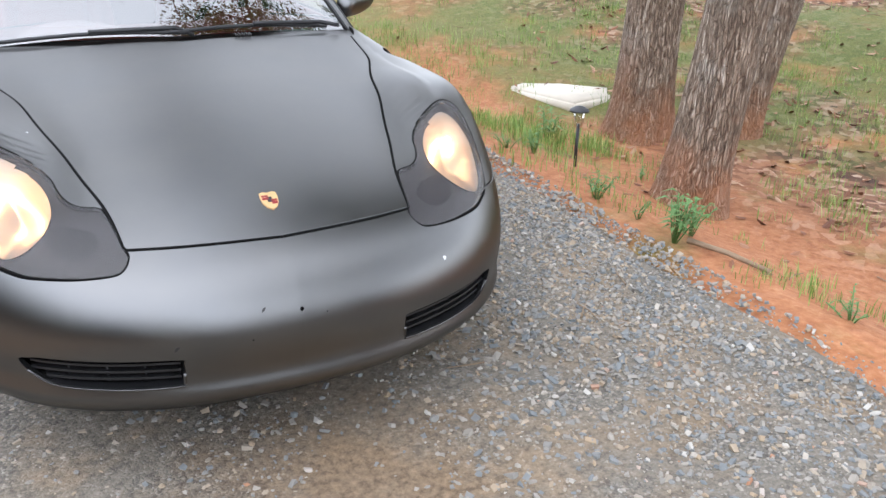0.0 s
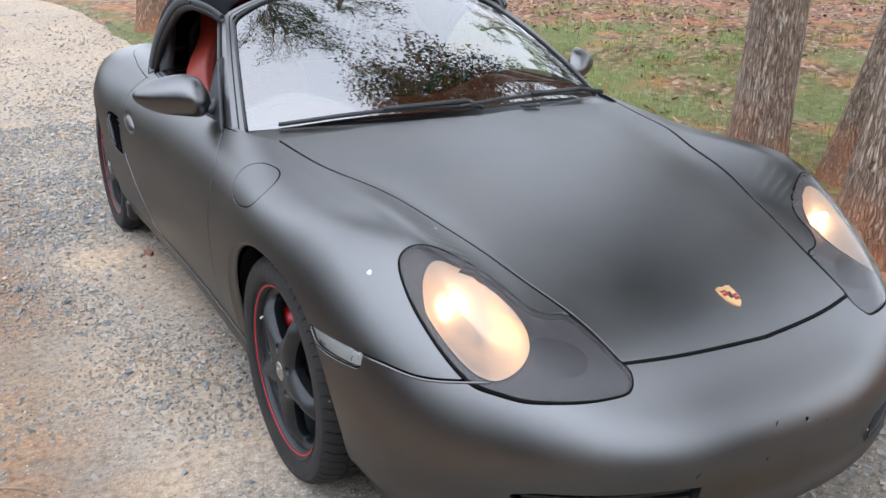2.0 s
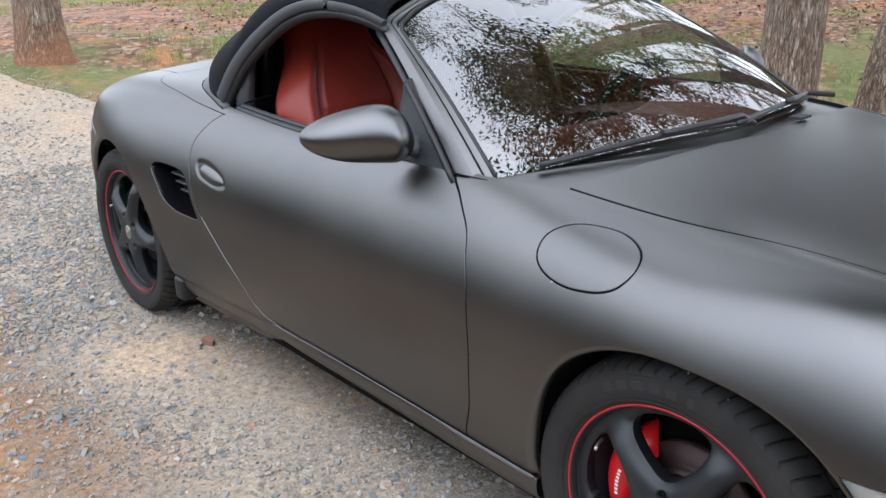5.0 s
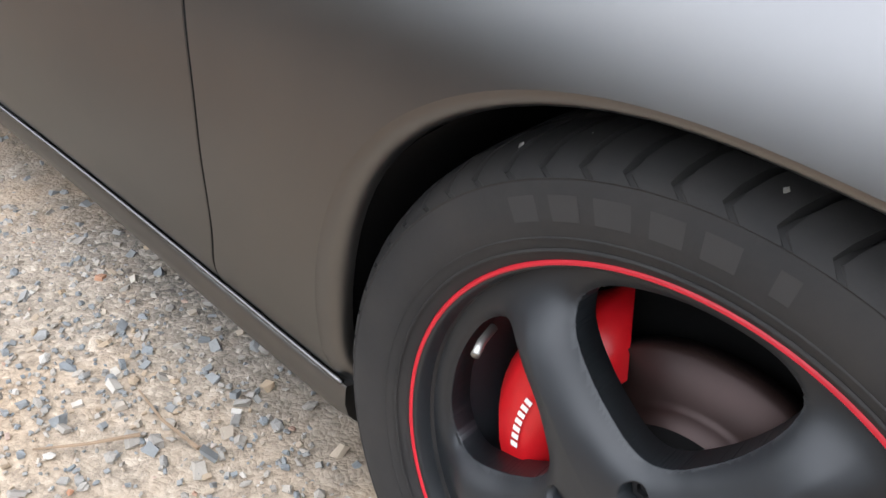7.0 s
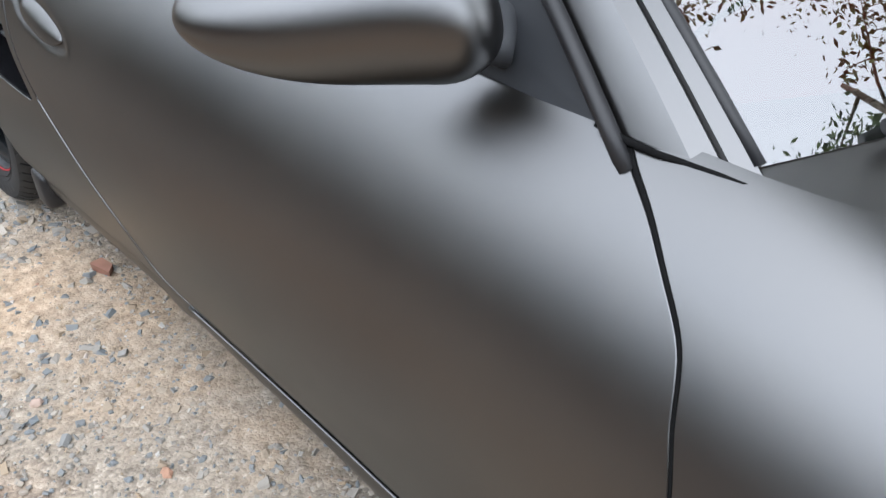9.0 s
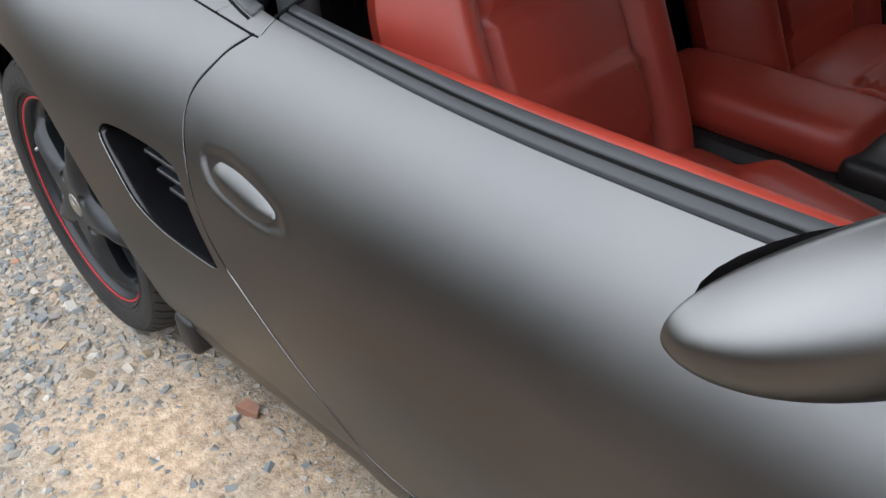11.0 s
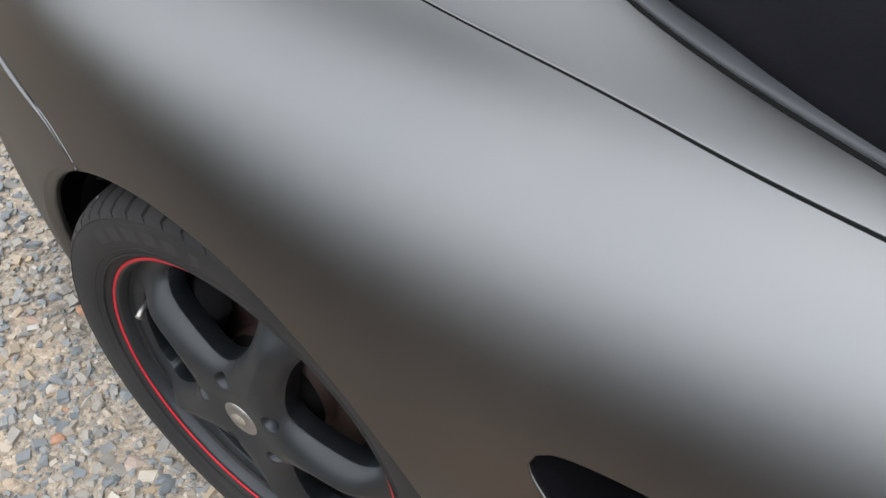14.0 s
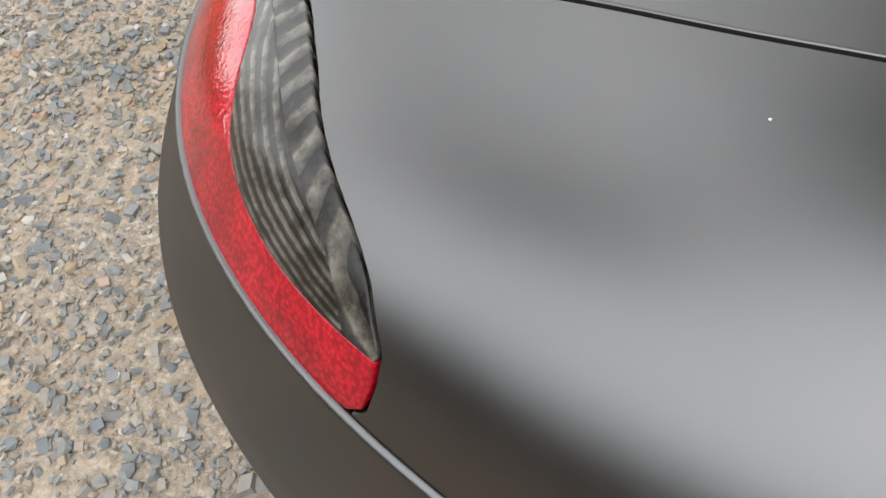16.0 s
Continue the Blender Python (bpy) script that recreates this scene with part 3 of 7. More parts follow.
def X(p): return np.abs(p[:, 0])
def Y(p): return p[:, 1]
def Z(p): return p[:, 2]
def hood_f(p): return in_hood(X(p), Y(p))
def lamp_f(p): return np.maximum(in_lamp(X(p), Y(p)), 0.45 - Z(p))
def cockpit_f(p): return np.maximum(in_cockpit(X(p), Y(p)), 0.6 - Z(p))
def lid_f(p): return np.maximum(in_lid(X(p), Y(p)), 0.7 - Z(p))
def trunk_f(p): return np.maximum(in_trunk(X(p), Y(p)), rear_seam(Y(p)) - Z(p))
def fuel_f(p): return np.maximum(in_fuel(Y(p), (Z(p) - X(p)) * 0.7071), 0.5 - Z(p))
def door_f(p): return np.maximum(in_door(Y(p), Z(p)), 0.5 - X(p))
def intake_f(p): return np.maximum(in_intake(Y(p), Z(p)), 0.5 - X(p))
def recess_f(p): return np.maximum(in_recess(Y(p), Z(p)), 0.5 - X(p))
def flap_f(p): return np.maximum(in_flap(Y(p), Z(p)), 0.5 - X(p))
def signal_f(p): return np.maximum(in_signal(Y(p), Z(p)), 0.5 - X(p))
def grille_f(p): return np.maximum(in_grille(X(p), Z(p)), Y(p) + 0.5)
def tail_f(p): return np.maximum(in_tail(X(p), Z(p)), 2.7 - Y(p))
arch_spline = spline((-30, 0.360), (-10, 0.357), (8, 0.349), (25, 0.352), (42, 0.365), (60, 0.365), (80, 0.354), (97, 0.350), (115, 0.361), (135, 0.371), (180, 0.371), (215, 0.371))
def arch_round(a): return arch_spline(np.where(np.asarray(a) < -60, np.asarray(a) + 360, a))
def rear_round(a): return REAR_ARCH[2] + 0.016 * np.exp(-((np.asarray(a) - 42) / 30) ** 2)
def arch_f(p): return np.minimum(np.hypot(Y(p) - FRONT_ARCH[0], Z(p) - FRONT_ARCH[1]) - arch_round(np.degrees(np.arctan2(Z(p) - FRONT_ARCH[1], Y(p) - FRONT_ARCH[0]))), np.hypot(Y(p) - REAR_ARCH[0], Z(p) - REAR_ARCH[1]) - rear_round(np.degrees(np.arctan2(Z(p) - REAR_ARCH[1], Y(p) - REAR_ARCH[0]))))
def gap(f): return 0.0050 if f is hood_f else 0.0022 if f is lid_f else 0.0040 if f is trunk_f else 0.0030 if f is fuel_f else GAP
def without(f): return lambda p: gap(f) - f(p)
def within(f): return lambda p: f(p) + gap(f)
def below(f): return lambda p: Z(p) - f(Y(p)) + GAP
def above(f): return lambda p: f(Y(p)) - Z(p) + GAP


HALF = shell_half()
HALF = clip(HALF, lambda p: 0.150 - Z(p))
ROLL = 0.005
HALF = clip(HALF, lambda p: -np.maximum(arch_f(p) - ROLL, 0.45 - X(p)))
car = thing("sports_car", "matt dark grey two-seat sports car with black canvas roof", "car")


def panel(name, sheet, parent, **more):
    """A painted panel whose turned-in edge is blackened like the shade in a gap."""
    return plate(name, sheet, PAINT, parent, seal=LINER_AND_SHADE, **more)


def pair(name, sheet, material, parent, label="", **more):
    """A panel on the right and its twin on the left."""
    return [plate(name, s, material, parent, label, seal=LINER_AND_SHADE, **more) for s in (sheet, mirrored(sheet))]


REST = clip(clip(HALF, without(cockpit_f)), without(hood_f))
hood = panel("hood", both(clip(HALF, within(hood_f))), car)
nose = clip(clip(HALF, lambda p: Y(p) + 0.0), below(front_seam))
for f in (hood_f, lamp_f, signal_f, grille_f):
    nose = clip(nose, without(f))
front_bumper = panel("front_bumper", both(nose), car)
fender = clip(clip(REST, lambda p: Y(p) - 0.9), lambda p: np.maximum(0.256 - Z(p), np.where(Y(p) < 0.0, front_seam(Y(p)) - Z(p), -1.0)) + GAP)
fender = clip(fender, lambda p: np.where(Z(p) > 0.70, Y(p) - np.interp(Z(p), [0.668, 0.714, 0.757, 0.787, 0.822, 0.845, 0.95], [0.496, 0.513, 0.530, 0.559, 0.603, 0.641, 0.715]), Y(p) - 0.62) + GAP)
fender = clip(fender, lambda p: np.minimum(0.640 - X(p), Y(p) - 0.30))
for f in (lamp_f, signal_f, door_f, fuel_f):
    fender = clip(fender, without(f))
pair("front_fender", fender, PAINT, car)
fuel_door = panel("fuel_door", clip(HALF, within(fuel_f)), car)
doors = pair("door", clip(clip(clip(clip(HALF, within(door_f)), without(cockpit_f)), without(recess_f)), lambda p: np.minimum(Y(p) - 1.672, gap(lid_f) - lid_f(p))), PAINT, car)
quarter = clip(clip(REST, lambda p: 1.35 - Y(p)), lambda p: np.where(Y(p) > 2.35, rear_seam(Y(p)) + GAP - Z(p), -1.0))
quarter = clip(quarter, lambda p: np.where(Z(p) < 0.252 + GAP, 1.50 - Y(p) + GAP, -1.0))
quarter = clip(quarter, lambda p: np.where(Z(p) > 0.80, 1.672 - Y(p), -1.0))
for f in (door_f, intake_f, lid_f, trunk_f):
    quarter = clip(quarter, without(f))
quarter = clip(quarter, lambda p: 0.0016 - tail_f(p))
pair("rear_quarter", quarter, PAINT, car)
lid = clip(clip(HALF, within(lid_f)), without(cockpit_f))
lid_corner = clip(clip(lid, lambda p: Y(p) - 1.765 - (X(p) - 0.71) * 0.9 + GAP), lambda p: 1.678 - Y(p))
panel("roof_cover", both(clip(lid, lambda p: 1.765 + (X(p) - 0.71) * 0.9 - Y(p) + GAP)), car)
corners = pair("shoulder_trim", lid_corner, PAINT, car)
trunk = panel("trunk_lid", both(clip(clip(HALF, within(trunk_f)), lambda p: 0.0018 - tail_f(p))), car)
rear = clip(clip(HALF, lambda p: 2.3 - Y(p)), below(rear_seam))
rear_bumper = plate("rear_bumper", both(rear), PAINT, car)

# black sheet under the panels, added so that the gaps look shaded
inner = clip(clip(clip(HALF, without(cockpit_f)), without(intake_f)), without(grille_f))
inner = clip(clip(inner, without(lamp_f)), without(signal_f))
V, N, T = both(inner)
part_mesh("inner_body", V - N * 0.013, T, LINER_AND_SHADE, car)


def patch(name, sheet, material, parent, offset, label=""):
    V, N, T = sheet
    return part_mesh(name, V + N * offset, T, material, parent, label)


def turned_oval(cx, cy, a, b, deg):
    c, s = math.cos(radians(deg)), math.sin(radians(deg))
    return lambda p: (np.hypot(((X(p) - cx) * c + (Y(p) - cy) * s) / a, (-(X(p) - cx) * s + (Y(p) - cy) * c) / b) - 1) * b


for side in (-1, 1):
    def sided(sheet):
        return sheet if side < 0 else mirrored(sheet)
    hl = new("headlight")
    hl.parent = car
    pane = clip(HALF, within(lamp_f))
    plate("lens", sided(pane), LENS, hl, depth=0.006, label="clouded clear headlamp lens")
    oval = turned_oval(0.591, -0.608, 0.132, 0.090, 75)
    main = lambda p: np.maximum(oval(p), in_lamp(X(p), Y(p)) + 0.012)
    bowl = clip(pane, main)
    V, N, T = bowl
    inset = np.clip(-main(V) / 0.085, 0, 1)
    V = V - N * (0.012 + 0.062 * (inset * (2 - inset)) ** 1.25)[:, None]
    part_mesh("reflector", *(lambda s: (s[0], s[2]))(sided((V, N, T))), REFLECTOR, hl, "silvered reflector lit warm by its bulb")
    seat_ = Vector(on_shell((-0.618, -0.562, 0.45), (0, 0, 1)))
    into = -Vector(shell_normal(np.array([tuple(seat_)]))[0])
    bm = bmesh.new()
    bmesh.ops.create_uvsphere(bm, u_segments=14, v_segments=8, radius=0.0085, matrix=Matrix.Translation(seat_ + into * 0.040) @ Matrix.Diagonal((1, 1.5, 1, 1)))
    bmesh.ops.transform(bm, matrix=Matrix.Diagonal((-side, 1, 1, 1)), verts=bm.verts)
    part("bulb", bm, BULB, hl, "lit warm filament bulb")
    V, N, T = sided(clip(pane, lambda p: 0.002 - main(p)))
    part_mesh("housing", V - N * 0.014, T, HEAD_BUCKET, hl, "dark grey headlamp housing")
    fog = turned_oval(0.470, -0.745, 0.060, 0.045, 30)
    V, N, T = sided(clip(pane, lambda p: np.maximum(fog(p), 0.004 - main(p))))
    part_mesh("side_lamp", V - N * 0.0125, T, GREY_TRIM, hl, "unlit dark side lamp")
    sg = new("turn_signal")
    sg.parent = car
    plate("lens", sided(clip(HALF, within(signal_f))), SIGNAL_LENS, sg, depth=0.006)
    patch("reflector", sided(clip(HALF, within(signal_f))), CHROME, sg, -0.010)
    glint = sided(clip(clip(HALF, lambda p: signal_f(p) + 0.005), lambda p: -0.350 - Y(p)))
    V, N, T = glint
    tilt = (V[:, 2] - 0.543) / 0.036
    part_mesh("bulb_reflector", V - np.stack([side * (0.004 + 0.022 * tilt), 0 * tilt, 0 * tilt], 1), T, SATIN, sg, "bright mirrored bulb reflector")
    tl = new("tail_light")
    tl.parent = car
    lit = clip(HALF, lambda p: tail_f(p) + 0.0008)
    plate("red_lens", sided(clip(lit, lambda p: Z(p) - red_top(X(p)) + 0.0008)), TAIL_RED, tl, depth=0.008)
    clear = clip(lit, lambda p: red_top(X(p)) - Z(p) + 0.0008)
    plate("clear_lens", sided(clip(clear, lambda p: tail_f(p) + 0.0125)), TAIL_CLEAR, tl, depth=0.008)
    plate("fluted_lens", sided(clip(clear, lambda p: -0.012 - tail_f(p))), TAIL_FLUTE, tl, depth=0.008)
    # air intake behind the door
    it = new("side_intake")
    it.parent = car
    V, N, T = sided(clip(HALF, lambda p: intake_f(p) + 0.008))
    part_mesh("intake_back", V + np.array([-side * 0.085, 0.02, 0]), T, LINER_AND_SHADE, it)
    e = np.array([(y, z) for y, z in intake_line])
    m = len(e)
    xs = np.array([-on_shell((0, y, z), (-1, 0, 0))[0] for y, z in e]) * side
    c = e.mean(0)
    e2 = c + (e - c) * 0.93
    v = [(x, y, z) for x, (y, z) in zip(xs - side * 0.005, c + (e - c) * 1.004)] + [(x, y, z) for x, (y, z) in zip(xs - side * 0.020, c + (e - c) * 0.975)] + [(x, y, z) for x, (y, z) in zip(xs - side * 0.09, e2 + np.array([0.02, 0]))]
    part_mesh("intake_wall", v, [(k * m + i, k * m + (i + 1) % m, k * m + m + (i + 1) % m, k * m + m + i) for k in range(2) for i in range(m)], GLOSS_BLACK, it)
    for k in range(3):
        z = 0.655 - 0.023 * k
        bm = bmesh.new()
        box(bm, side * 0.838, 1.815 - 0.020 * k, z, 0.024, 0.15 - 0.016 * k, 0.007, 0.003, None)
        part("slat", bm, SLAT, it)
    # front air opening
    gr = new("front_grille")
    gr.parent = car
    V, N, T = sided(clip(HALF, lambda p: grille_f(p) - 0.006))
    part_mesh("grille_back", V + np.array([0, 0.10, 0]), T, LINER_AND_SHADE, gr)
    e = grille_line
    m = len(e)
    ys = nose_y(e[:, 0]) + 0.004
    v = [(side * x, y, z) for (x, z), y in zip(e, ys)] + [(side * x, y + 0.10, z) for (x, z), y in zip(e, ys)]
    part_mesh("grille_wall", v, [(i, (i + 1) % m, m + (i + 1) % m, m + i) for i in range(m)], BLACK_PLASTIC, gr)
    for z in (0.322, 0.340, 0.358):
        xs = np.linspace(0.285, 0.598 if z > 0.33 else 0.57, 14)
        pts = [(side * x, nose_y(x) + 0.035, z) for x in xs]
        v = [(x, y + dy, z + dz) for x, y, z in pts for dy, dz in ((-0.012, -0.003), (-0.012, 0.003), (0.012, 0.003), (0.012, -0.003))]
        f = [(4 * i + a, 4 * i + (a + 1) % 4, 4 * i + 4 + (a + 1) % 4, 4 * i + 4 + a) for i in range(13) for a in range(4)]
        part_mesh("slat", v, f, BLACK_PLASTIC, gr, smooth=False)
    for x in (0.36, 0.44, 0.52):
        bm = bmesh.new()
        box(bm, side * x, nose_y(x) + 0.045, 0.34, 0.006, 0.02, 0.06)
        part("divider", bm, BLACK_PLASTIC, gr)
    # door pull
    dr = doors[0 if side < 0 else 1]
    V, N, T = refine(refine(clip(HALF, lambda p: recess_f(p) - 0.005)))
    V = V - N * shell(V)[:, None]
    dip = np.clip(-recess_f(V) / 0.017, 0, 1)
    V = V + N * (0.0005 - 0.0032 * (dip * dip * (3 - 2 * dip)))[:, None]
    V, N, T = sided((V, renormal(V, T), T))
    part_mesh("handle_recess", V, T, PAINT, dr)
    V, N, T = refine(clip(HALF, lambda p: flap_f(p) + 0.0012))
    V = V - N * shell(V)[:, None]
    h = V[:, 2] - np.interp(V[:, 1], [1.54, 1.68], [0.684, 0.703])
    swell = np.clip(-flap_f(V) / 0.024, 0, 1)
    V = V + N * (-0.0010 - 0.16 * h + 0.0050 * swell * (2 - swell))[:, None]
    plate("door_handle", sided((V, renormal(V, T), T)), PAINT, dr, depth=0.012)


# ---- thin proud edges that catch the light ----
def lip(name, points, radius, parent, sink=0.3, fade=False):
    """A slim rounded edge along points of the right side, and its twin on the left."""
    P = np.array(points)
    P = P - shell_normal(P) * radius * sink
    for side in (1, -1):
        v, f = tube([(side * x, y, z) for x, y, z in P], radius, 8, [min(1.0, 0.25 + 0.15 * i) if fade else 1.0 for i in range(len(P))])
        outward(part_mesh(name, v, f, PAINT, parent))


tail_edge = []
for a in np.linspace(102, 22, 40):
    d = (-math.sin(radians(a)), math.cos(radians(a)), 0)
    z = 0.69
    for _ in range(4):
        p = on_shell((0, 2.75, z), d)
        z = float(rear_seam(p[1])) - 0.0055
    tail_edge.append(p)
lip("bumper_edge", tail_edge, 0.0060, rear_bumper, fade=True)
lip("bumper_edge", [on_shell((0, y, float(front_seam(y)) - 0.004), (-1, 0, 0)) for y in np.linspace(-0.72, -0.485, 14)], 0.0032, front_bumper)
for side in (-1, 1):
    v, n = [], 11
    ys = np.linspace(0.318, 2.0, 70)
    for y in ys:
        x = -on_shell((0, y, 0.262), (-1, 0, 0))[0]
        out = 0.007 * float(np.clip((1.50 - y) / 0.14, 0, 1)) * float(np.clip((y - 0.305) / 0.03, 0.3, 1)) - 0.004 * float(np.clip((y - 1.4) / 0.1, 0, 1))
        z = float(np.interp(y, [0.3, 0.55, 0.823, 1.22, 1.37, 1.43], [0.2578, 0.2566, 0.2638, 0.2734, 0.2810, 0.262]))
        for dx, h in ((-0.030, z - 0.004), (-0.006, z - 0.0025), (out * 0.5, z), (out * 0.85, z - 0.003), (out, z - 0.010), (out, z - 0.024), (out - 0.005, z - 0.042), (out - 0.018, z - 0.060), (out - 0.042, z - 0.074), (out - 0.09, z - 0.084), (-0.20, z - 0.090)):
            v.append((side * (x + dx), y, h))
    f = [(i * n + k, (i + 1) * n + k, (i + 1) * n + k + 1, i * n + k + 1) for i in range(69) for k in range(n - 1)]
    f += [tuple(range(n)), tuple(69 * n + k for k in range(n))]
    sharp_by_angle(outward(part_mesh("sill", v, f, PAINT, car)), 50)
lip("sill_edge", [on_shell((0, y, float(np.interp(y, [0.3, 0.55, 0.823, 1.22, 1.37], [0.2578, 0.2566, 0.2638, 0.2734, 0.2810]))), (-1, 0, 0)) + np.array((-0.0045, 0, 0)) for y in np.linspace(0.325, 1.36, 50)], 0.0030, car, 0.0)
lip("door_edge", [on_shell((0, y, z + 0.004), (-1, 0, 0)) for y, z in door_low if y > 1.30], 0.0028, car)
lip("grille_edge", [on_shell((-x, -0.5, z - 0.004), (0, -1, 0)) for x, z in grille_line if z < 0.345], 0.0048, front_bumper)
for side in (-1, 1):
    bm = bmesh.new()
    box(bm, side * 0.795, 1.990, 0.214, 0.085, 0.065, 0.085, 0.014)
    part("mud_flap", bm, BLACK_PLASTIC, car, "small black mud flap")
# rolled edges of the wheel arches
for (cy, cz, r), big in ((FRONT_ARCH, False), (REAR_ARCH, True)):
    v, n, rows = [], 8, 61
    for i in range(rows):
        a = radians(-26 + 232 * i / (rows - 1))
        rr = float(rear_round(math.degrees(a))) if big else float(arch_round(math.degrees(a)))
        w = 0.004 + 0.012 * float(np.clip(math.cos(a) * 1.3 - 0.25, 0, 1)) * (0.5 if big else 1.0) + ROLL
        for k in range(n):
            t = math.pi / 2 * k / (n - 1)
            q = rr + ROLL + 0.004 - (w + 0.004) * math.sin(t)
            y, z = cy + q * math.cos(a), max(cz + q * math.sin(a), 0.15)
            x = -on_shell((0, y, max(z, 0.155)), (-1, 0, 0))[0]
            v.append((x - 0.0003 - w * 1.2 * (1 - math.cos(t)), y, z))
    f = [(i * n + k, (i + 1) * n + k, (i + 1) * n + k + 1, i * n + k + 1) for i in range(rows - 1) for k in range(n - 1)]
    for side in (-1, 1):
        facing(part_mesh("arch_lip", [(side * x, y, z) for x, y, z in v], f, PAINT, car), lambda c: Vector((side * 0.4, cy - c.y, cz - c.z)))


# ---- black bars in the shut lines, in place of the gaps' shade ----
def seal(name, points, radius, parent, sink, mirror=True):
    P = np.array(points)
    P = P - shell_normal(P) * sink
    for side in (1, -1) if mirror else (1,):
        v, f = tube([(side * x, y, z) for x, y, z in P], radius, 8)
        part_mesh(name, v, f, LINER_AND_SHADE, parent)


def from_above(line_): return [on_shell((-x, y, 0.5), (0, 0, 1)) for x, y in line_[::2]]
def from_side(line_): return [on_shell((-0.4, y, z), (-1, 0, 0)) for y, z in line_[::2]]


ring_ = [on_shell((0, y, z), (-1, 0, 0)) for y, z in [tuple(q) for q in flap_line][::2]]
seal("handle_gap", ring_ + ring_[:1], 0.0018, car, 0.0065)
seal("shut_line", from_above(hood_side), 0.0042, car, 0.0034)
seal("shut_line", from_above(hood_front), 0.0040, car, 0.0034)
seal("shut_line", from_above(trunk_line[:-9]), 0.0030, car, 0.0032)
seal("shut_line", from_above(lid_line), 0.0020, car, 0.0032)
seal("shut_line", from_above(lamp_line), 0.0028, car, 0.0026)
seal("shut_line", from_side(door_front[6:]), 0.0030, car, 0.0032)
seal("shut_line", from_side(door_rear[:-10]), 0.0030, car, 0.0032)
seal("shut_line", [on_shell((-0.5, y, 0.5 + w * 1.4142), (-0.7071, 0, 0.7071)) for y, w in np.vstack([fuel_line[::2], fuel_line[:1]])], 0.0030, car, 0.0032, False)

# ---- wheels: axle along x, outer face towards -x ----
def wheel_face(material, parent):
    """The five-spoke face with its rounded openings and bolt holes."""
    def opening(k):
        a = 2 * math.pi * k / 5
        half = [(0.092, 0.017), (0.102, 0.031), (0.120, 0.051), (0.143, 0.069), (0.164, 0.080), (0.182, 0.079), (0.200, 0.052)]
        pts = [(0.087, 0.0)] + half + [(0.208, 0.0)] + [(r, -t) for r, t in half[::-1]]
        c, s = math.cos(a), math.sin(a)
        return loop_distance(smooth_loop([(r * c - t * s, r * s + t * c) for r, t in pts], 5))
    opens = [opening(k) for k in range(5)]
    bolts = [(0.065 * math.cos(2 * math.pi * k / 5), 0.065 * math.sin(2 * math.pi * k / 5)) for k in range(5)]
    rs, n = np.linspace(0.022, 0.2235, 60), 360
    V = np.array([(0, r * math.cos(2 * math.pi * i / n), r * math.sin(2 * math.pi * i / n)) for i in range(n) for r in rs])
    m = len(rs)
    T = []
    for i in range(n):
        j = (i + 1) % n
        for k in range(m - 1):
            T += [(i * m + k, i * m + k + 1, j * m + k + 1), (i * m + k, j * m + k + 1, j * m + k)]
    T = np.array(T)[:, ::-1]

    def holes(p):
        d = np.min([o(p[:, 1], p[:, 2]) for o in opens], 0)
        return np.minimum(d, np.min([np.hypot(p[:, 1] - y, p[:, 2] - z) - 0.0135 for y, z in bolts], 0))

    dish = spline((0, -0.002), (0.05, 0.0), (0.09, 0.004), (0.14, 0.010), (0.18, 0.017), (0.205, 0.025), (0.2235, 0.020))
    crown = spline((0.03, 0.4), (0.08, 0.75), (0.13, 1.0), (0.17, 0.95), (0.20, 0.55), (0.2235, 0.0))

    def face_x(p):
        r = np.hypot(p[:, 1], p[:, 2])
        d = np.min([o(p[:, 1], p[:, 2]) for o in opens], 0)
        round_ = 0.026 * (1 - np.exp(-np.clip(d, 0, 1) / 0.013))
        return dish(r) - round_ * crown(r)
    V[:, 0] = face_x(V)
    sheet = (V, np.tile((-1.0, 0, 0), (len(V), 1)), T)
    sheet = clip(sheet, lambda p: -holes(p))
    V, _, T = sheet
    V[:, 0] = face_x(V)
    e = 1e-4
    g = [(face_x(V + np.array(d) * e) - face_x(V - np.array(d) * e)) / (2 * e) for d in ((0, 1, 0), (0, 0, 1))]
    N = np.stack([-np.ones(len(V)), g[0], g[1]], 1)
    N /= np.linalg.norm(N, axis=1, keepdims=True)
    return plate("spoke_face", (V, N, T), material, parent, drop=(0.024, 0, 0))


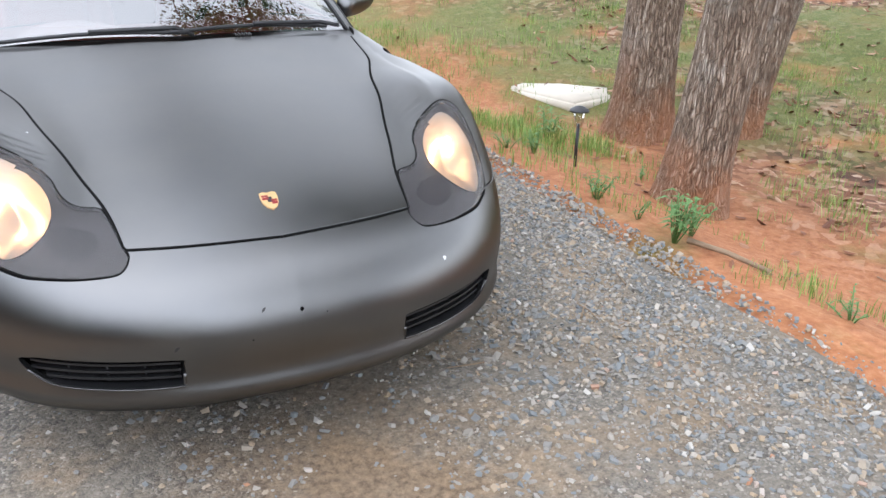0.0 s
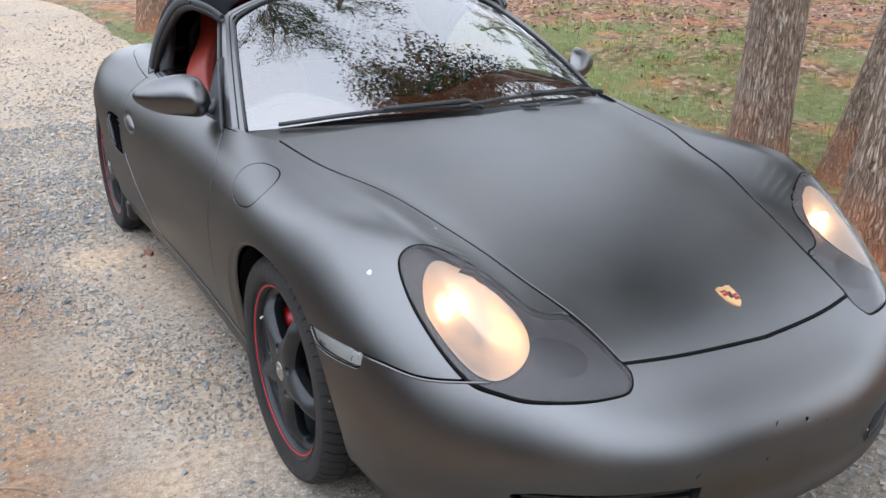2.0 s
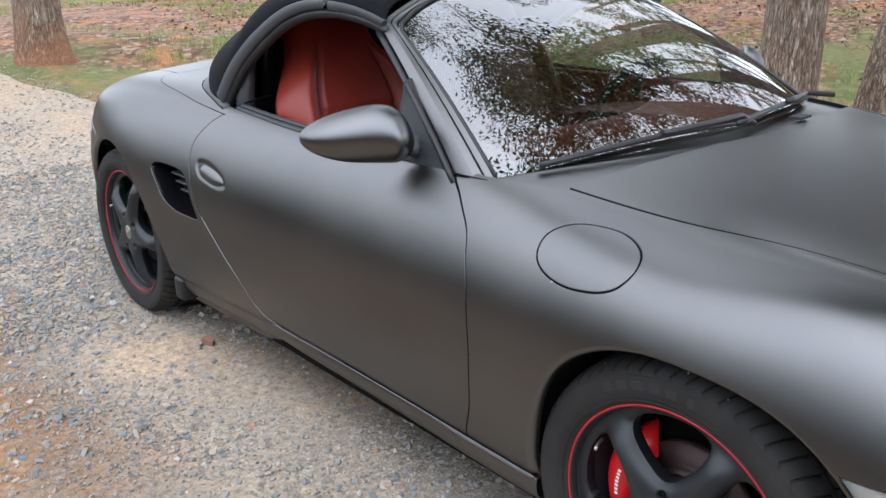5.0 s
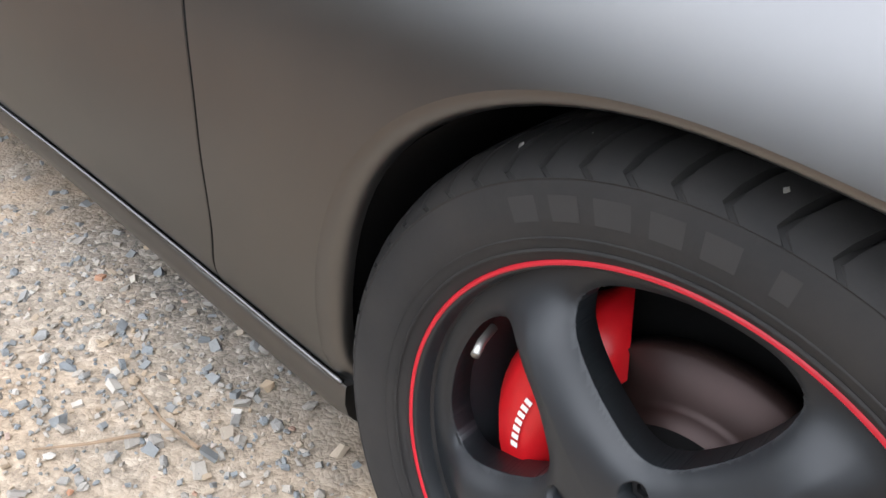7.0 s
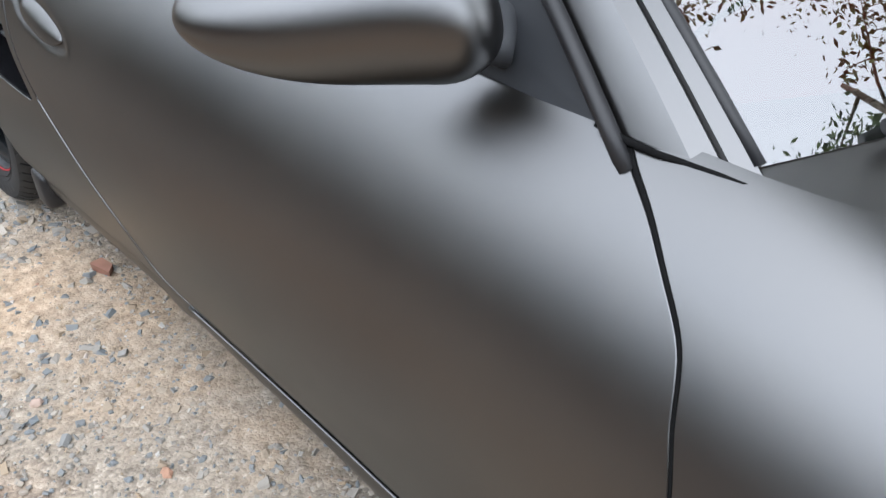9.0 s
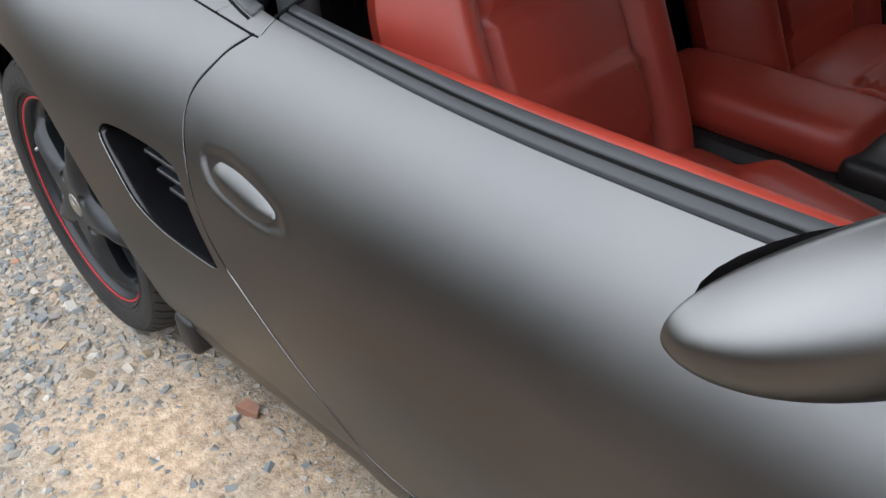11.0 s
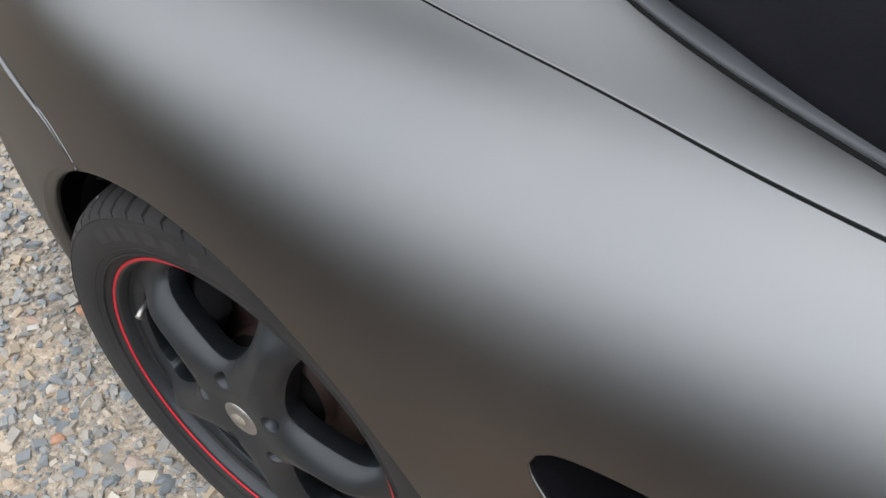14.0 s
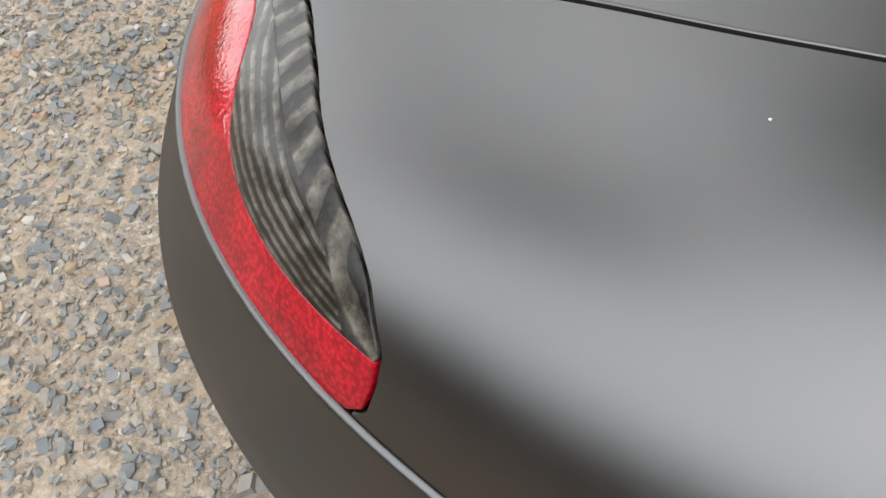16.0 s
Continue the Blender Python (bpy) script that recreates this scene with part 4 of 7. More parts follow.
def make_tyre(parent):
    """Smooth sidewall, shoulder lugs and two inner ribs cut by slanted grooves."""
    prof = [(0.222, 0.020), (0.229, 0.006), (0.236, -0.002), (0.250, -0.010), (0.268, -0.0145), (0.284, -0.0145), (0.293, -0.012), (0.2945, -0.0128), (0.301, -0.0075), (0.3085, 0.003), (0.3140, 0.018), (0.3165, 0.036), (0.3175, 0.052), (0.3100, 0.054), (0.3100, 0.063), (0.318, 0.065), (0.3185, 0.094), (0.3100, 0.096), (0.3100, 0.108), (0.3185, 0.110), (0.318, 0.136), (0.3100, 0.138), (0.3100, 0.147), (0.3175, 0.149), (0.3145, 0.18), (0.303, 0.206), (0.268, 0.216), (0.236, 0.205), (0.222, 0.185)]
    m, lugs = len(prof), 60
    cuts = (0.0, 0.03, 0.17, 0.20, 0.45, 0.72)
    v = []
    for i in range(lugs):
        for c, u in enumerate(cuts):
            for k, (r, x) in enumerate(prof):
                a = i + u
                low = 0.0
                if 8 <= k <= 12 or 15 <= k <= 16 or 19 <= k <= 20 or 23 <= k <= 24:
                    a += (0.30 * (x - 0.02) / 0.03) if k <= 12 else 0.5 + 0.25 * (x - 0.1) / 0.03
                    low = 0.0088 if c in (1, 2) else 0.0
                    low *= 0.25 if k == 8 else 0.7 if k == 9 else 1.0
                t = 2 * math.pi * a / lugs
                v.append((x + (0.3 * low if k in (8, 9) else 0.0), (r - low) * math.cos(t), (r - low) * math.sin(t)))
    n = lugs * len(cuts)
    f = [(i * m + k, i * m + k + 1, (i + 1) % n * m + k + 1, (i + 1) % n * m + k) for i in range(n) for k in range(m - 1)]
    tyre = part_mesh("tyre", v, f, RUBBER, parent)
    sharp_by_angle(tyre, 28)
    for a, r, x, size in ((96, 0.309, 0.006, 0.006), (81, 0.311, 0.012, 0.008), (57, 0.312, 0.02, 0.007), (47, 0.311, 0.014, 0.009), (158, 0.309, 0.006, 0.008), (128, 0.312, 0.02, 0.006), (-32, 0.311, 0.012, 0.010), (222, 0.311, 0.015, 0.008)):
        t = radians(a)
        q = [(Vector(p) * size * (0.26 + 0.22 * ((i * 37) % 10) / 10)) for i, p in enumerate(((1, 0, 0), (-1, 0.2, 0), (0, 1, 0.3), (0.2, -1, 0), (0, 0.1, 1), (0.3, 0, -1)))]
        part_mesh("lodged_stone", [(x + p.x, r * math.cos(t) + p.y, r * math.sin(t) + p.z) for p in q], [(0, 2, 4), (2, 1, 4), (1, 3, 4), (3, 0, 4), (2, 0, 5), (1, 2, 5), (3, 1, 5), (0, 3, 5)], LODGED, tyre, "pale gravel chip lodged in the tread", smooth=False)
    # worn lettering as plain bars
    for a0, w in ((47, 4.6), (54, 4.6), (61, 5.4), (69, 4.6), (76, 4.6), (85, 2.6), (228, 4.6), (235, 4.6), (242, 5.4), (250, 4.6), (257, 4.6)):
        a, b = radians(a0), radians(a0 + w)
        vs = []
        for t in np.linspace(a, b, 5):
            for r, x in ((0.266, -0.0147), (0.284, -0.0148)):
                vs.append((x, r * math.cos(t), r * math.sin(t)))
        part_mesh("sidewall_bar", vs, [(2 * i, 2 * i + 1, 2 * i + 3, 2 * i + 2) for i in range(4)], GREY_BAR, tyre)
    for r0, x in ((0.2435, -0.0085), (0.2535, -0.0112)):
        vv, ff = lathe([(r0 - 0.0015, x + 0.001), (r0, x - 0.0012), (r0 + 0.0015, x + 0.001)], 120)
        part_mesh("sidewall_ridge", vv, ff, RUBBER, tyre)
    return tyre


def make_wheel(name, caliper_angle, big):
    w = new(name)
    make_tyre(w)
    v, f = lathe([(0.2235, 0.016), (0.2265, 0.004), (0.2295, 0.000), (0.2325, 0.004), (0.2315, 0.014), (0.222, 0.03), (0.205, 0.06), (0.200, 0.12), (0.205, 0.17), (0.225, 0.18)], 120)
    rim = part_mesh("rim", v, f, RIM, w)
    vi, fi = lathe([(0.218, 0.030), (0.200, 0.06), (0.197, 0.12), (0.203, 0.17)], 96)
    part_mesh("rim_barrel", vi, [q[::-1] for q in fi], RIM, rim)
    v, f = lathe([(0.2285, 0.0036), (0.2292, 0.0008), (0.2315, -0.0022), (0.2338, 0.0002)], 160)
    part_mesh("red_stripe", v, f, RED_STRIPE, rim, "thin red pinstripe round the rim")
    wheel_face(RIM, rim)
    # centre badge and bolts
    v, f = lathe([(0.0, -0.014), (0.020, -0.0135), (0.0265, -0.011), (0.028, -0.004)], 40)
    cap = part_mesh("centre_cap", v, f, STEEL, rim, "worn silver crest on the centre cap")
    v, f = lathe([(0.0, -0.0155), (0.013, -0.0148), (0.0135, -0.013)], 5)
    part_mesh("cap_badge", v, f, WORN_BADGE, rim)
    for k in range(5):
        a = 2 * math.pi * k / 5
        v, f = lathe([(0.0, 0.004), (0.0055, 0.005), (0.006, 0.001), (0.0105, 0.001), (0.0115, 0.004), (0.0115, 0.05)], 6)
        b = part_mesh("wheel_bolt", [(x, y + 0.065 * math.cos(a), z + 0.065 * math.sin(a)) for x, y, z in v], f, BLACK_PLASTIC, rim, smooth=False)
    v, f = tube([(0.03, 0.19, 0.055), (0.012, 0.186, 0.053), (-0.002, 0.18, 0.051)], 0.004, 8)
    part_mesh("valve", v, f, STEEL, rim)
    # brake behind the spokes
    hub = new("brake")
    hub.parent = w
    R = 0.132
    v, f = lathe([(0.05, 0.055), (0.082, 0.055), (0.084, 0.070), (0.09, 0.075), (R, 0.075), (R, 0.10), (0.09, 0.10)], 90)
    part_mesh("brake_disc", v, f, DISC, hub, "rust-tinged steel brake disc")
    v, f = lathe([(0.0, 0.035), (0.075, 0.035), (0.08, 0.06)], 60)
    part_mesh("disc_hat", v, f, LINER_AND_SHADE, hub)
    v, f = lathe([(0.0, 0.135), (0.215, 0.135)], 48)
    part_mesh("backing_plate", v, f, LINER_AND_SHADE, hub)
    bm = bmesh.new()
    v, rows = [], 13
    for i in range(rows):
        t = (i / (rows - 1) - 0.5) * 2
        a = radians(caliper_angle) + t * radians(38)
        bulge = 1 - 0.35 * t ** 4
        for r, x in ((0.100 + 0.012 * abs(t) ** 3, 0.062), (0.103 + 0.012 * abs(t) ** 3, 0.046 - 0.006 * bulge), (0.128, 0.040 - 0.010 * bulge), (0.160 - 0.006 * abs(t) ** 3, 0.042 - 0.006 * bulge), (0.176 - 0.006 * abs(t) ** 3, 0.055), (0.177 - 0.006 * abs(t) ** 3, 0.11)):
            v.append(bm.verts.new((x, r * math.cos(a), r * math.sin(a))))
    for i in range(rows - 1):
        for k in range(5):
            bm.faces.new((v[i * 6 + k], v[i * 6 + k + 1], v[i * 6 + 7 + k], v[i * 6 + 6 + k]))
    for i in (0, rows - 1):
        bm.faces.new([v[i * 6 + k] for k in range(6)])
    bmesh.ops.recalc_face_normals(bm, faces=bm.faces)
    # the rear caliper is coloured near-black so that it sinks into shade
    cal = part("caliper", bm, LINER_AND_SHADE if big else CALIPER, hub, "rear brake caliper blackened in place of shade" if big else "bright red painted brake caliper")
    if big:
        return w
    vs = []
    for t in np.linspace(-0.12, 0.56, 7):
        for u in (t, t + 0.075):
            a = radians(caliper_angle) - u * radians(33)
            for r in (0.1325, 0.1395):
                vs.append((0.0285, r * math.cos(a), r * math.sin(a)))
    part_mesh("white_bar", vs, [(4 * i, 4 * i + 1, 4 * i + 3, 4 * i + 2) for i in range(7)], WHITE, hub, smooth=False)
    return w


# spin: where the first bolt stands, in degrees from the rear towards the top
def wheel_at(name, x, y, spin, caliper_world, big=False):
    w = make_wheel(name, (caliper_world - spin) % 360, big)
    w.parent = car
    grow = 1.022 if big else 1.0
    w.matrix_basis = pose(x, y, 0.3165 * grow, 0, 0, 0 if x < 0 else 180) @ Matrix.Rotation(radians(spin), 4, "X") @ Matrix.Scale(grow, 4)
    return w


wheel_at("front_wheel", -0.806, 0.0, 11, 15)
wheel_at("front_wheel", 0.806, 0.0, 40, 165)
wheel_at("rear_wheel", -0.818, 2.412, 4, 15, True)
wheel_at("rear_wheel", 0.818, 2.412, 30, 165, True)
# wheel wells
for y, z, r in (FRONT_ARCH, REAR_ARCH):
    for side in (-1, 1):
        v, f = [], []
        n = 28
        for i in range(n + 1):
            a = radians(1 + 178 * i / n)
            py, pz = y + (r - 0.004) * math.cos(a), z + (r - 0.004) * math.sin(a)
            for x in (0.60, min(0.832, float(half_width(py) + tumble(pz)) - 0.035 if py < 2.55 else float(half_width(py)) - 0.075)):
                v.append((side * x, py, pz))
        f = [(2 * i, 2 * i + 1, 2 * i + 3, 2 * i + 2) for i in range(n)]
        v += [(side * 0.60, y, z)]
        f += [(2 * i, 2 * i + 2, len(v) - 1) for i in range(n)]
        part_mesh("wheel_well", v, f, LINER_AND_SHADE, car)


# ---- windscreen, roof and cabin ----
def screen_point(s, t, out=0.0):
    b = np.array((0.688 * s, 0.375 + 0.185 * s * s, 0.880 - 0.035 * s * s))
    u = np.array((0.550 * s, 1.085 - 0.020 * s * s, 1.222 - 0.075 * s ** 4 - 0.01 * s * s))
    p = b + (u - b) * t
    n = np.array((0.35 * s, -0.50, 0.80))
    return p + n / np.linalg.norm(n) * (0.035 * t * (1 - t) * 4 * (1 - 0.5 * s * s) + out)


def sheet_grid(f, n, m):
    v = [f(i / (n - 1), j / (m - 1)) for i in range(n) for j in range(m)]
    q = [(i * m + j, (i + 1) * m + j, (i + 1) * m + j + 1, i * m + j + 1) for i in range(n - 1) for j in range(m - 1)]
    return v, q


def bar(name, points, radius, material, parent, label="", n=10, flat=None):
    v, f = tube(points, radius, n)
    return part_mesh(name, v, f, material, parent, label)


windscreen = new("windscreen")
windscreen.parent = car
v, f = sheet_grid(lambda a, b: screen_point(2 * a - 1, b), 33, 17)
pane = part_mesh("glass", v, f, WINDSCREEN, windscreen, "clear windscreen mirroring trees and sky")
pane.visible_shadow = False
edge = [screen_point(-1, t, 0.004) for t in np.linspace(0.0, 0.93, 10)] + [screen_point(s, 1.0 - 0.04 * abs(s) ** 8, 0.004) for s in np.linspace(-0.97, 0.97, 24)] + [screen_point(1, t, 0.004) for t in np.linspace(0.93, 0.0, 10)]
# black rubber seal between glass and frame
bar("seal", edge, 0.0055, BLACK_PLASTIC, windscreen)


def frame_section(a, off, n):
    """The frame's section from the glass edge a to its outer edge: a slim inner strip, a groove and a flat face."""
    b = a + off
    return [a - n * 0.004, a + n * 0.007 + off * 0.02, a + n * 0.009 + off * 0.24, a + n * 0.005 + off * 0.27, a + n * 0.010 + off * 0.31, a + n * 0.013 + off * 0.55, b + n * 0.001 - off * 0.08, b - n * 0.006, b - n * 0.018, a - n * 0.024]


rows = []
for k in range(15):
    t = -0.14 + 1.12 * k / 14
    rows.append((screen_point(-1, t), np.array((-0.045 + 0.012 * t, 0.085 - 0.050 * t, 0.006 * t)), np.array((-0.55, -0.45, 0.70))))
for s in np.linspace(-0.985, 0.985, 41):
    w = abs(s) ** 14
    side_off = np.array((math.copysign(0.033, s), 0.030, 0.008))
    rows.append((screen_point(s, 1.0), side_off * w + np.array((0, 0.046, 0.012)) * (1 - w), np.array((0.55 * s * w, -0.45, 0.80))))
for k in range(14, -1, -1):
    t = -0.14 + 1.12 * k / 14
    rows.append((screen_point(1, t), np.array((0.045 - 0.012 * t, 0.085 - 0.050 * t, 0.006 * t)), np.array((0.55, -0.45, 0.70))))
v, f = [], []
for a, off, nn in rows:
    v += [tuple(q) for q in frame_section(a, off, nn / np.linalg.norm(nn))]
f = [(10 * i + k, 10 * i + (k + 1) % 10, 10 * i + 10 + (k + 1) % 10, 10 * i + 10 + k) for i in range(len(rows) - 1) for k in range(10)]
sharp_by_angle(outward(part_mesh("frame", v, f, PAINT, windscreen, "matt grey windscreen frame")), 28)
for side in (-1, 1):
    pts = [screen_point(side, t) + np.array((side * (0.045 - 0.012 * t + 0.006), 0.086 - 0.050 * t, -0.004)) for t in np.linspace(-0.03, 0.95, 13)]
    bar("pillar_seal", pts, 0.0075, BLACK_PLASTIC, windscreen)
    foot = [(side * (x - 0.001), y, z - 0.0012) for x, y, z in ((0.7375, 0.672, 0.8560), (0.7340, 0.645, 0.8505), (0.7310, 0.619, 0.8490), (0.7250, 0.596, 0.8475), (0.7215, 0.572, 0.8475), (0.7175, 0.545, 0.8465))]
    bar("pillar_gasket", foot, 0.0030, LINER_AND_SHADE, windscreen)
v, f = sheet_grid(lambda a, b: ((0.668 + 0.048 * b) * (2 * a - 1), (0.296 + 0.098 * (2 * a - 1) ** 2) * (1 - b) + b * (0.42 + 0.20 * (2 * a - 1) ** 2), 0.872 - 0.020 * (2 * a - 1) ** 2 - (1 - b) * 0.016 + 0.003 * b - 0.012 * b * (2 * a - 1) ** 6), 40, 6)
facing(part_mesh("cowl", v, f, PAINT, windscreen, "grey plastic scuttle panel"), lambda c: Vector((0, 0, 1)))
for x0, x1, lift in ((-0.60, 0.02, 0.014), (-0.04, 0.58, 0.018)):
    wiper = new("wiper")
    wiper.parent = car
    pts = [screen_point(x / 0.69, 0.005 + 0.022 * math.sin(math.pi * (x - x0) / (x1 - x0)), lift) for x in np.linspace(x0, x1, 12)]
    bar("blade", pts, 0.007, BLACK_PLASTIC, wiper)
    arm = [(x1 + 0.03, 0.37 + 0.10 * abs(x1), 0.885)] + [tuple(screen_point(x / 0.69, 0.022, lift + 0.012)) for x in np.linspace(x1 - 0.03, (x0 + x1) / 2, 6)]
    bar("arm", arm, 0.008, BLACK_PLASTIC, wiper)
for k in range(5):
    bm = bmesh.new()
    box(bm, 0.19 + 0.013 * k, 0.335, 0.884, 0.006, 0.035, 0.008, 0.002)
    part("vent_slat", bm, BLACK_PLASTIC, windscreen)

roof_mid = spline((1.10, 1.216), (1.2, 1.255), (1.3, 1.274), (1.5, 1.277), (1.7, 1.235), (1.9, 1.148), (2.1, 1.025), (2.315, 0.905))
roof_ex = spline((1.10, 0.575), (1.3, 0.638), (1.5, 0.665), (1.65, 0.678), (1.78, 0.690), (1.95, 0.645), (2.12, 0.555), (2.24, 0.40), (2.315, 0.12))
roof_ez = spline((1.10, 1.130), (1.2, 1.172), (1.3, 1.187), (1.5, 1.118), (1.65, 1.020), (1.78, 0.882), (1.95, 0.884), (2.12, 0.898), (2.315, 0.905))


def roof_point(a, b):
    front = 1.118 - 0.050 * abs(2 * b - 1) ** 3
    y = front + (2.312 - front) * a
    p = math.pi * (b - 0.5)
    x = math.copysign(abs(math.sin(p)) ** 0.8, p) * float(roof_ex(y))
    ribs = 0.004 * math.cos((y - 1.10) * 2 * math.pi / 0.42) * (1 - abs(2 * b - 1) ** 4)
    return (x, y, float(roof_ez(y)) + (float(roof_mid(y)) - float(roof_ez(y))) * max(0.0, math.cos(p)) ** 0.72 + ribs)


def strip(name, plan, near, far, lift, material, parent, side, label=""):
    """A flat trim strip that follows a line in plan, from near to far inside it, with rounded shoulders."""
    v = []
    for i, (x, y) in enumerate(plan):
        a, b = plan[max(0, i - 1)], plan[min(len(plan) - 1, i + 1)]
        t = Vector((b[0] - a[0], b[1] - a[1])).normalized()
        n = Vector((-t.y, t.x)) if t.y > 0 else Vector((t.y, -t.x))
        p, q = Vector((x, y)) + n * near, Vector((x, y)) + n * far
        zp, zq = (on_shell((-c.x, c.y, 0.6), (0, 0, 1))[2] for c in (p, q))
        for u, h in ((0.0, -0.006), (0.0, 0.2 * lift), (0.05, 0.8 * lift), (0.14, lift), (0.86, lift), (0.95, 0.8 * lift), (1.0, 0.2 * lift), (1.0, -0.006)):
            c = p.lerp(q, u)
            v.append((side * c.x, c.y, zp + (zq - zp) * u + h))
    pts = plan
    m = 8
    f = [(i * m + k, (i + 1) * m + k, (i + 1) * m + k + 1, i * m + k + 1) for i in range(len(pts) - 1) for k in range(m - 1)] + [tuple(range(m)), tuple((len(pts) - 1) * m + k for k in range(m))]
    return outward(part_mesh(name, v, f, material, parent, label))


# mirror housing from its inner end to its tip: upper edge, lower edge, depth
def mirror_end(u): return math.sqrt(max(0.0, 1 - (1 - min(u / 0.20, 1.0)) ** 2.4)) * math.sqrt(max(0.0, 1 - max(0.0, (u - 0.45) / 0.55) ** 2.6))
mirror_mid = spline((0.0, -0.018), (0.12, -0.006), (0.28, 0.001), (0.5, -0.003), (0.75, -0.010), (1.0, -0.014))
mirror_half = spline((0.0, 0.044), (0.12, 0.059), (0.25, 0.067), (0.5, 0.065), (0.75, 0.056), (1.0, 0.048))
roof = new("soft_top")
roof.parent = car
v, f = sheet_grid(roof_point, 60, 61)
cloth = part_mesh("canvas", v, f, CANVAS, roof, "black canvas soft top, closed")
m = cloth.modifiers.new("thick", "SOLIDIFY")
m.thickness, m.offset = 0.008, -1
for a in (0.30,):
    pts = [np.array(roof_point(a, b)) + np.array((0, 0, 0.002)) for b in np.linspace(0.0, 1.0, 40)]
    bar("seam", pts, 0.0035, CANVAS, roof)
for side in (-1, 1):
    arch = [(0.594, 1.055, 1.140), (0.616, 1.105, 1.164), (0.640, 1.17, 1.181), (0.655, 1.28, 1.183), (0.667, 1.39, 1.160), (0.676, 1.50, 1.110), (0.685, 1.60, 1.048), (0.694, 1.69, 0.972), (0.702, 1.765, 0.880)]
    rail = np.array(arch)
    reach_ = np.r_[0, np.cumsum(np.linalg.norm(np.diff(rail, axis=0), axis=1))]
    lines_ = [spline(*zip(reach_, rail[:, k])) for k in range(3)]
    arch = [tuple(float(g(t)) for g in lines_) for t in np.linspace(0, reach_[-1], 48)]
    v = []
    for i, (x, y, z) in enumerate(arch):
        p, q = arch[max(0, i - 1)], arch[min(len(arch) - 1, i + 1)]
        along = Vector((q[0] - p[0], q[1] - p[1], q[2] - p[2])).normalized()
        wide = along.cross(Vector((1, 0, 0))).normalized()
        if wide.y < 0:
            wide = -wide
        reach = 0.012 + 0.026 * (i / (len(arch) - 1)) ** 1.5
        for b, h in ((-0.010, -0.008), (-0.012, 0.003), (-0.007, 0.008), (reach - 0.005, 0.008), (reach, 0.003), (reach, -0.008)):
            c = Vector((x, y, z)) + wide * b + Vector((h, 0, 0.2 * h))
            v.append((side * c.x, c.y, c.z))
    f = [(6 * i + k, 6 * i + (k + 1) % 6, 6 * i + 6 + (k + 1) % 6, 6 * i + 6 + k) for i in range(len(arch) - 1) for k in range(6)] + [tuple(range(6)), tuple(6 * (len(arch) - 1) + k for k in range(6))]
    sharp_by_angle(part_mesh("side_rail", v, f, GREY_TRIM, roof, "flat slate-grey roof side rail"), 60)
    bar("rail_seal", [(side * (x - 0.012), y - 0.006, z - 0.020) for x, y, z in arch], 0.014, BLACK_PLASTIC, roof)
    base = [(x, y) for x, y in cockpit_line if 1.695 < y < 2.312 and x > 0.05]
    strip("base_piping", base, -0.018, 0.002, 0.0035, GREY_TRIM, roof, side, "grey piping along the roof's foot")
    # black strip that stands for the dark groove beside the piping
    strip("base_seal", base, -0.0235, -0.0195, 0.0012, LINER_AND_SHADE, roof, side)
    # window seals along the door top
    sill_pts = [(x, y) for x, y in cockpit_line if 0.66 < y < 1.685 and x > 0.5]
    d = doors[0 if side < 0 else 1]
    strip("window_trim", sill_pts, 0.0005, 0.011, 0.0018, GREY_TRIM, d, side, "dark grey trim strip along the door top")
    # a flat black strip for the dark groove, then the seal itself
    strip("window_seal", sill_pts, 0.011, 0.015, 0.0004, LINER_AND_SHADE, d, side)
    strip("window_seal", sill_pts, 0.015, 0.027, 0.0030, GREY_TRIM, d, side)
    # mirror
    mir = new("door_mirror")
    mir.parent = car
    sail = [(0.728, 0.668, 0.848), (0.737, 0.865, 0.852), (0.716, 0.868, 0.905), (0.672, 0.885, 1.020), (0.660, 0.880, 1.028)]
    v = [(side * x, y, z) for x, y, z in sail] + [(side * (x - 0.02), y, z) for x, y, z in sail]
    f = [(0, 1, 2, 3, 4), (9, 8, 7, 6, 5)] + [(i, (i + 1) % 5, 5 + (i + 1) % 5, 5 + i) for i in range(5)]
    part_mesh("sail_panel", v, f, SAIL, mir, "grey plastic triangle carrying the mirror", smooth=False)
    axis = Vector((0.205, 0.150, 0.018)).normalized()
    out = Vector((axis.y, -axis.x, 0)).normalized()
    up = axis.cross(out) * -1
    if up.z < 0:
        up = -up
    c0 = Vector((0.835, 0.858, 0.923))
    v, f = [], []
    n, k = 40, 36
    for i in range(n + 1):
        u = 0.5 - 0.5 * math.cos(math.pi * i / n)
        e = mirror_end(u) + 2e-3
        hi_, lo_, dd = float(mirror_mid(u) + mirror_half(u) * e), float(mirror_mid(u) - mirror_half(u) * e), 0.060 * e * (1 - 0.12 * u)
        for j in range(k):
            if j < 27:
                t = radians(-82 + 164 * j / 26)
                a, b = math.cos(t) * 1.25 - 0.25, math.sin(t) / math.sin(radians(82))
            else:
                t = math.pi * (0.5 + (j - 26) / 10)
                a, b = 0.16 * math.cos(t) - 0.07, 0.97 * math.sin(t)
            p = c0 + axis * (0.131 * (2 * u - 1)) + up * ((hi_ + lo_) / 2 + (hi_ - lo_) / 2 * b) + out * dd * a
            v.append((side * p.x, p.y, p.z))
    f = [(i * k + j, i * k + (j + 1) % k, (i + 1) * k + (j + 1) % k, (i + 1) * k + j) for i in range(n) for j in range(k)]
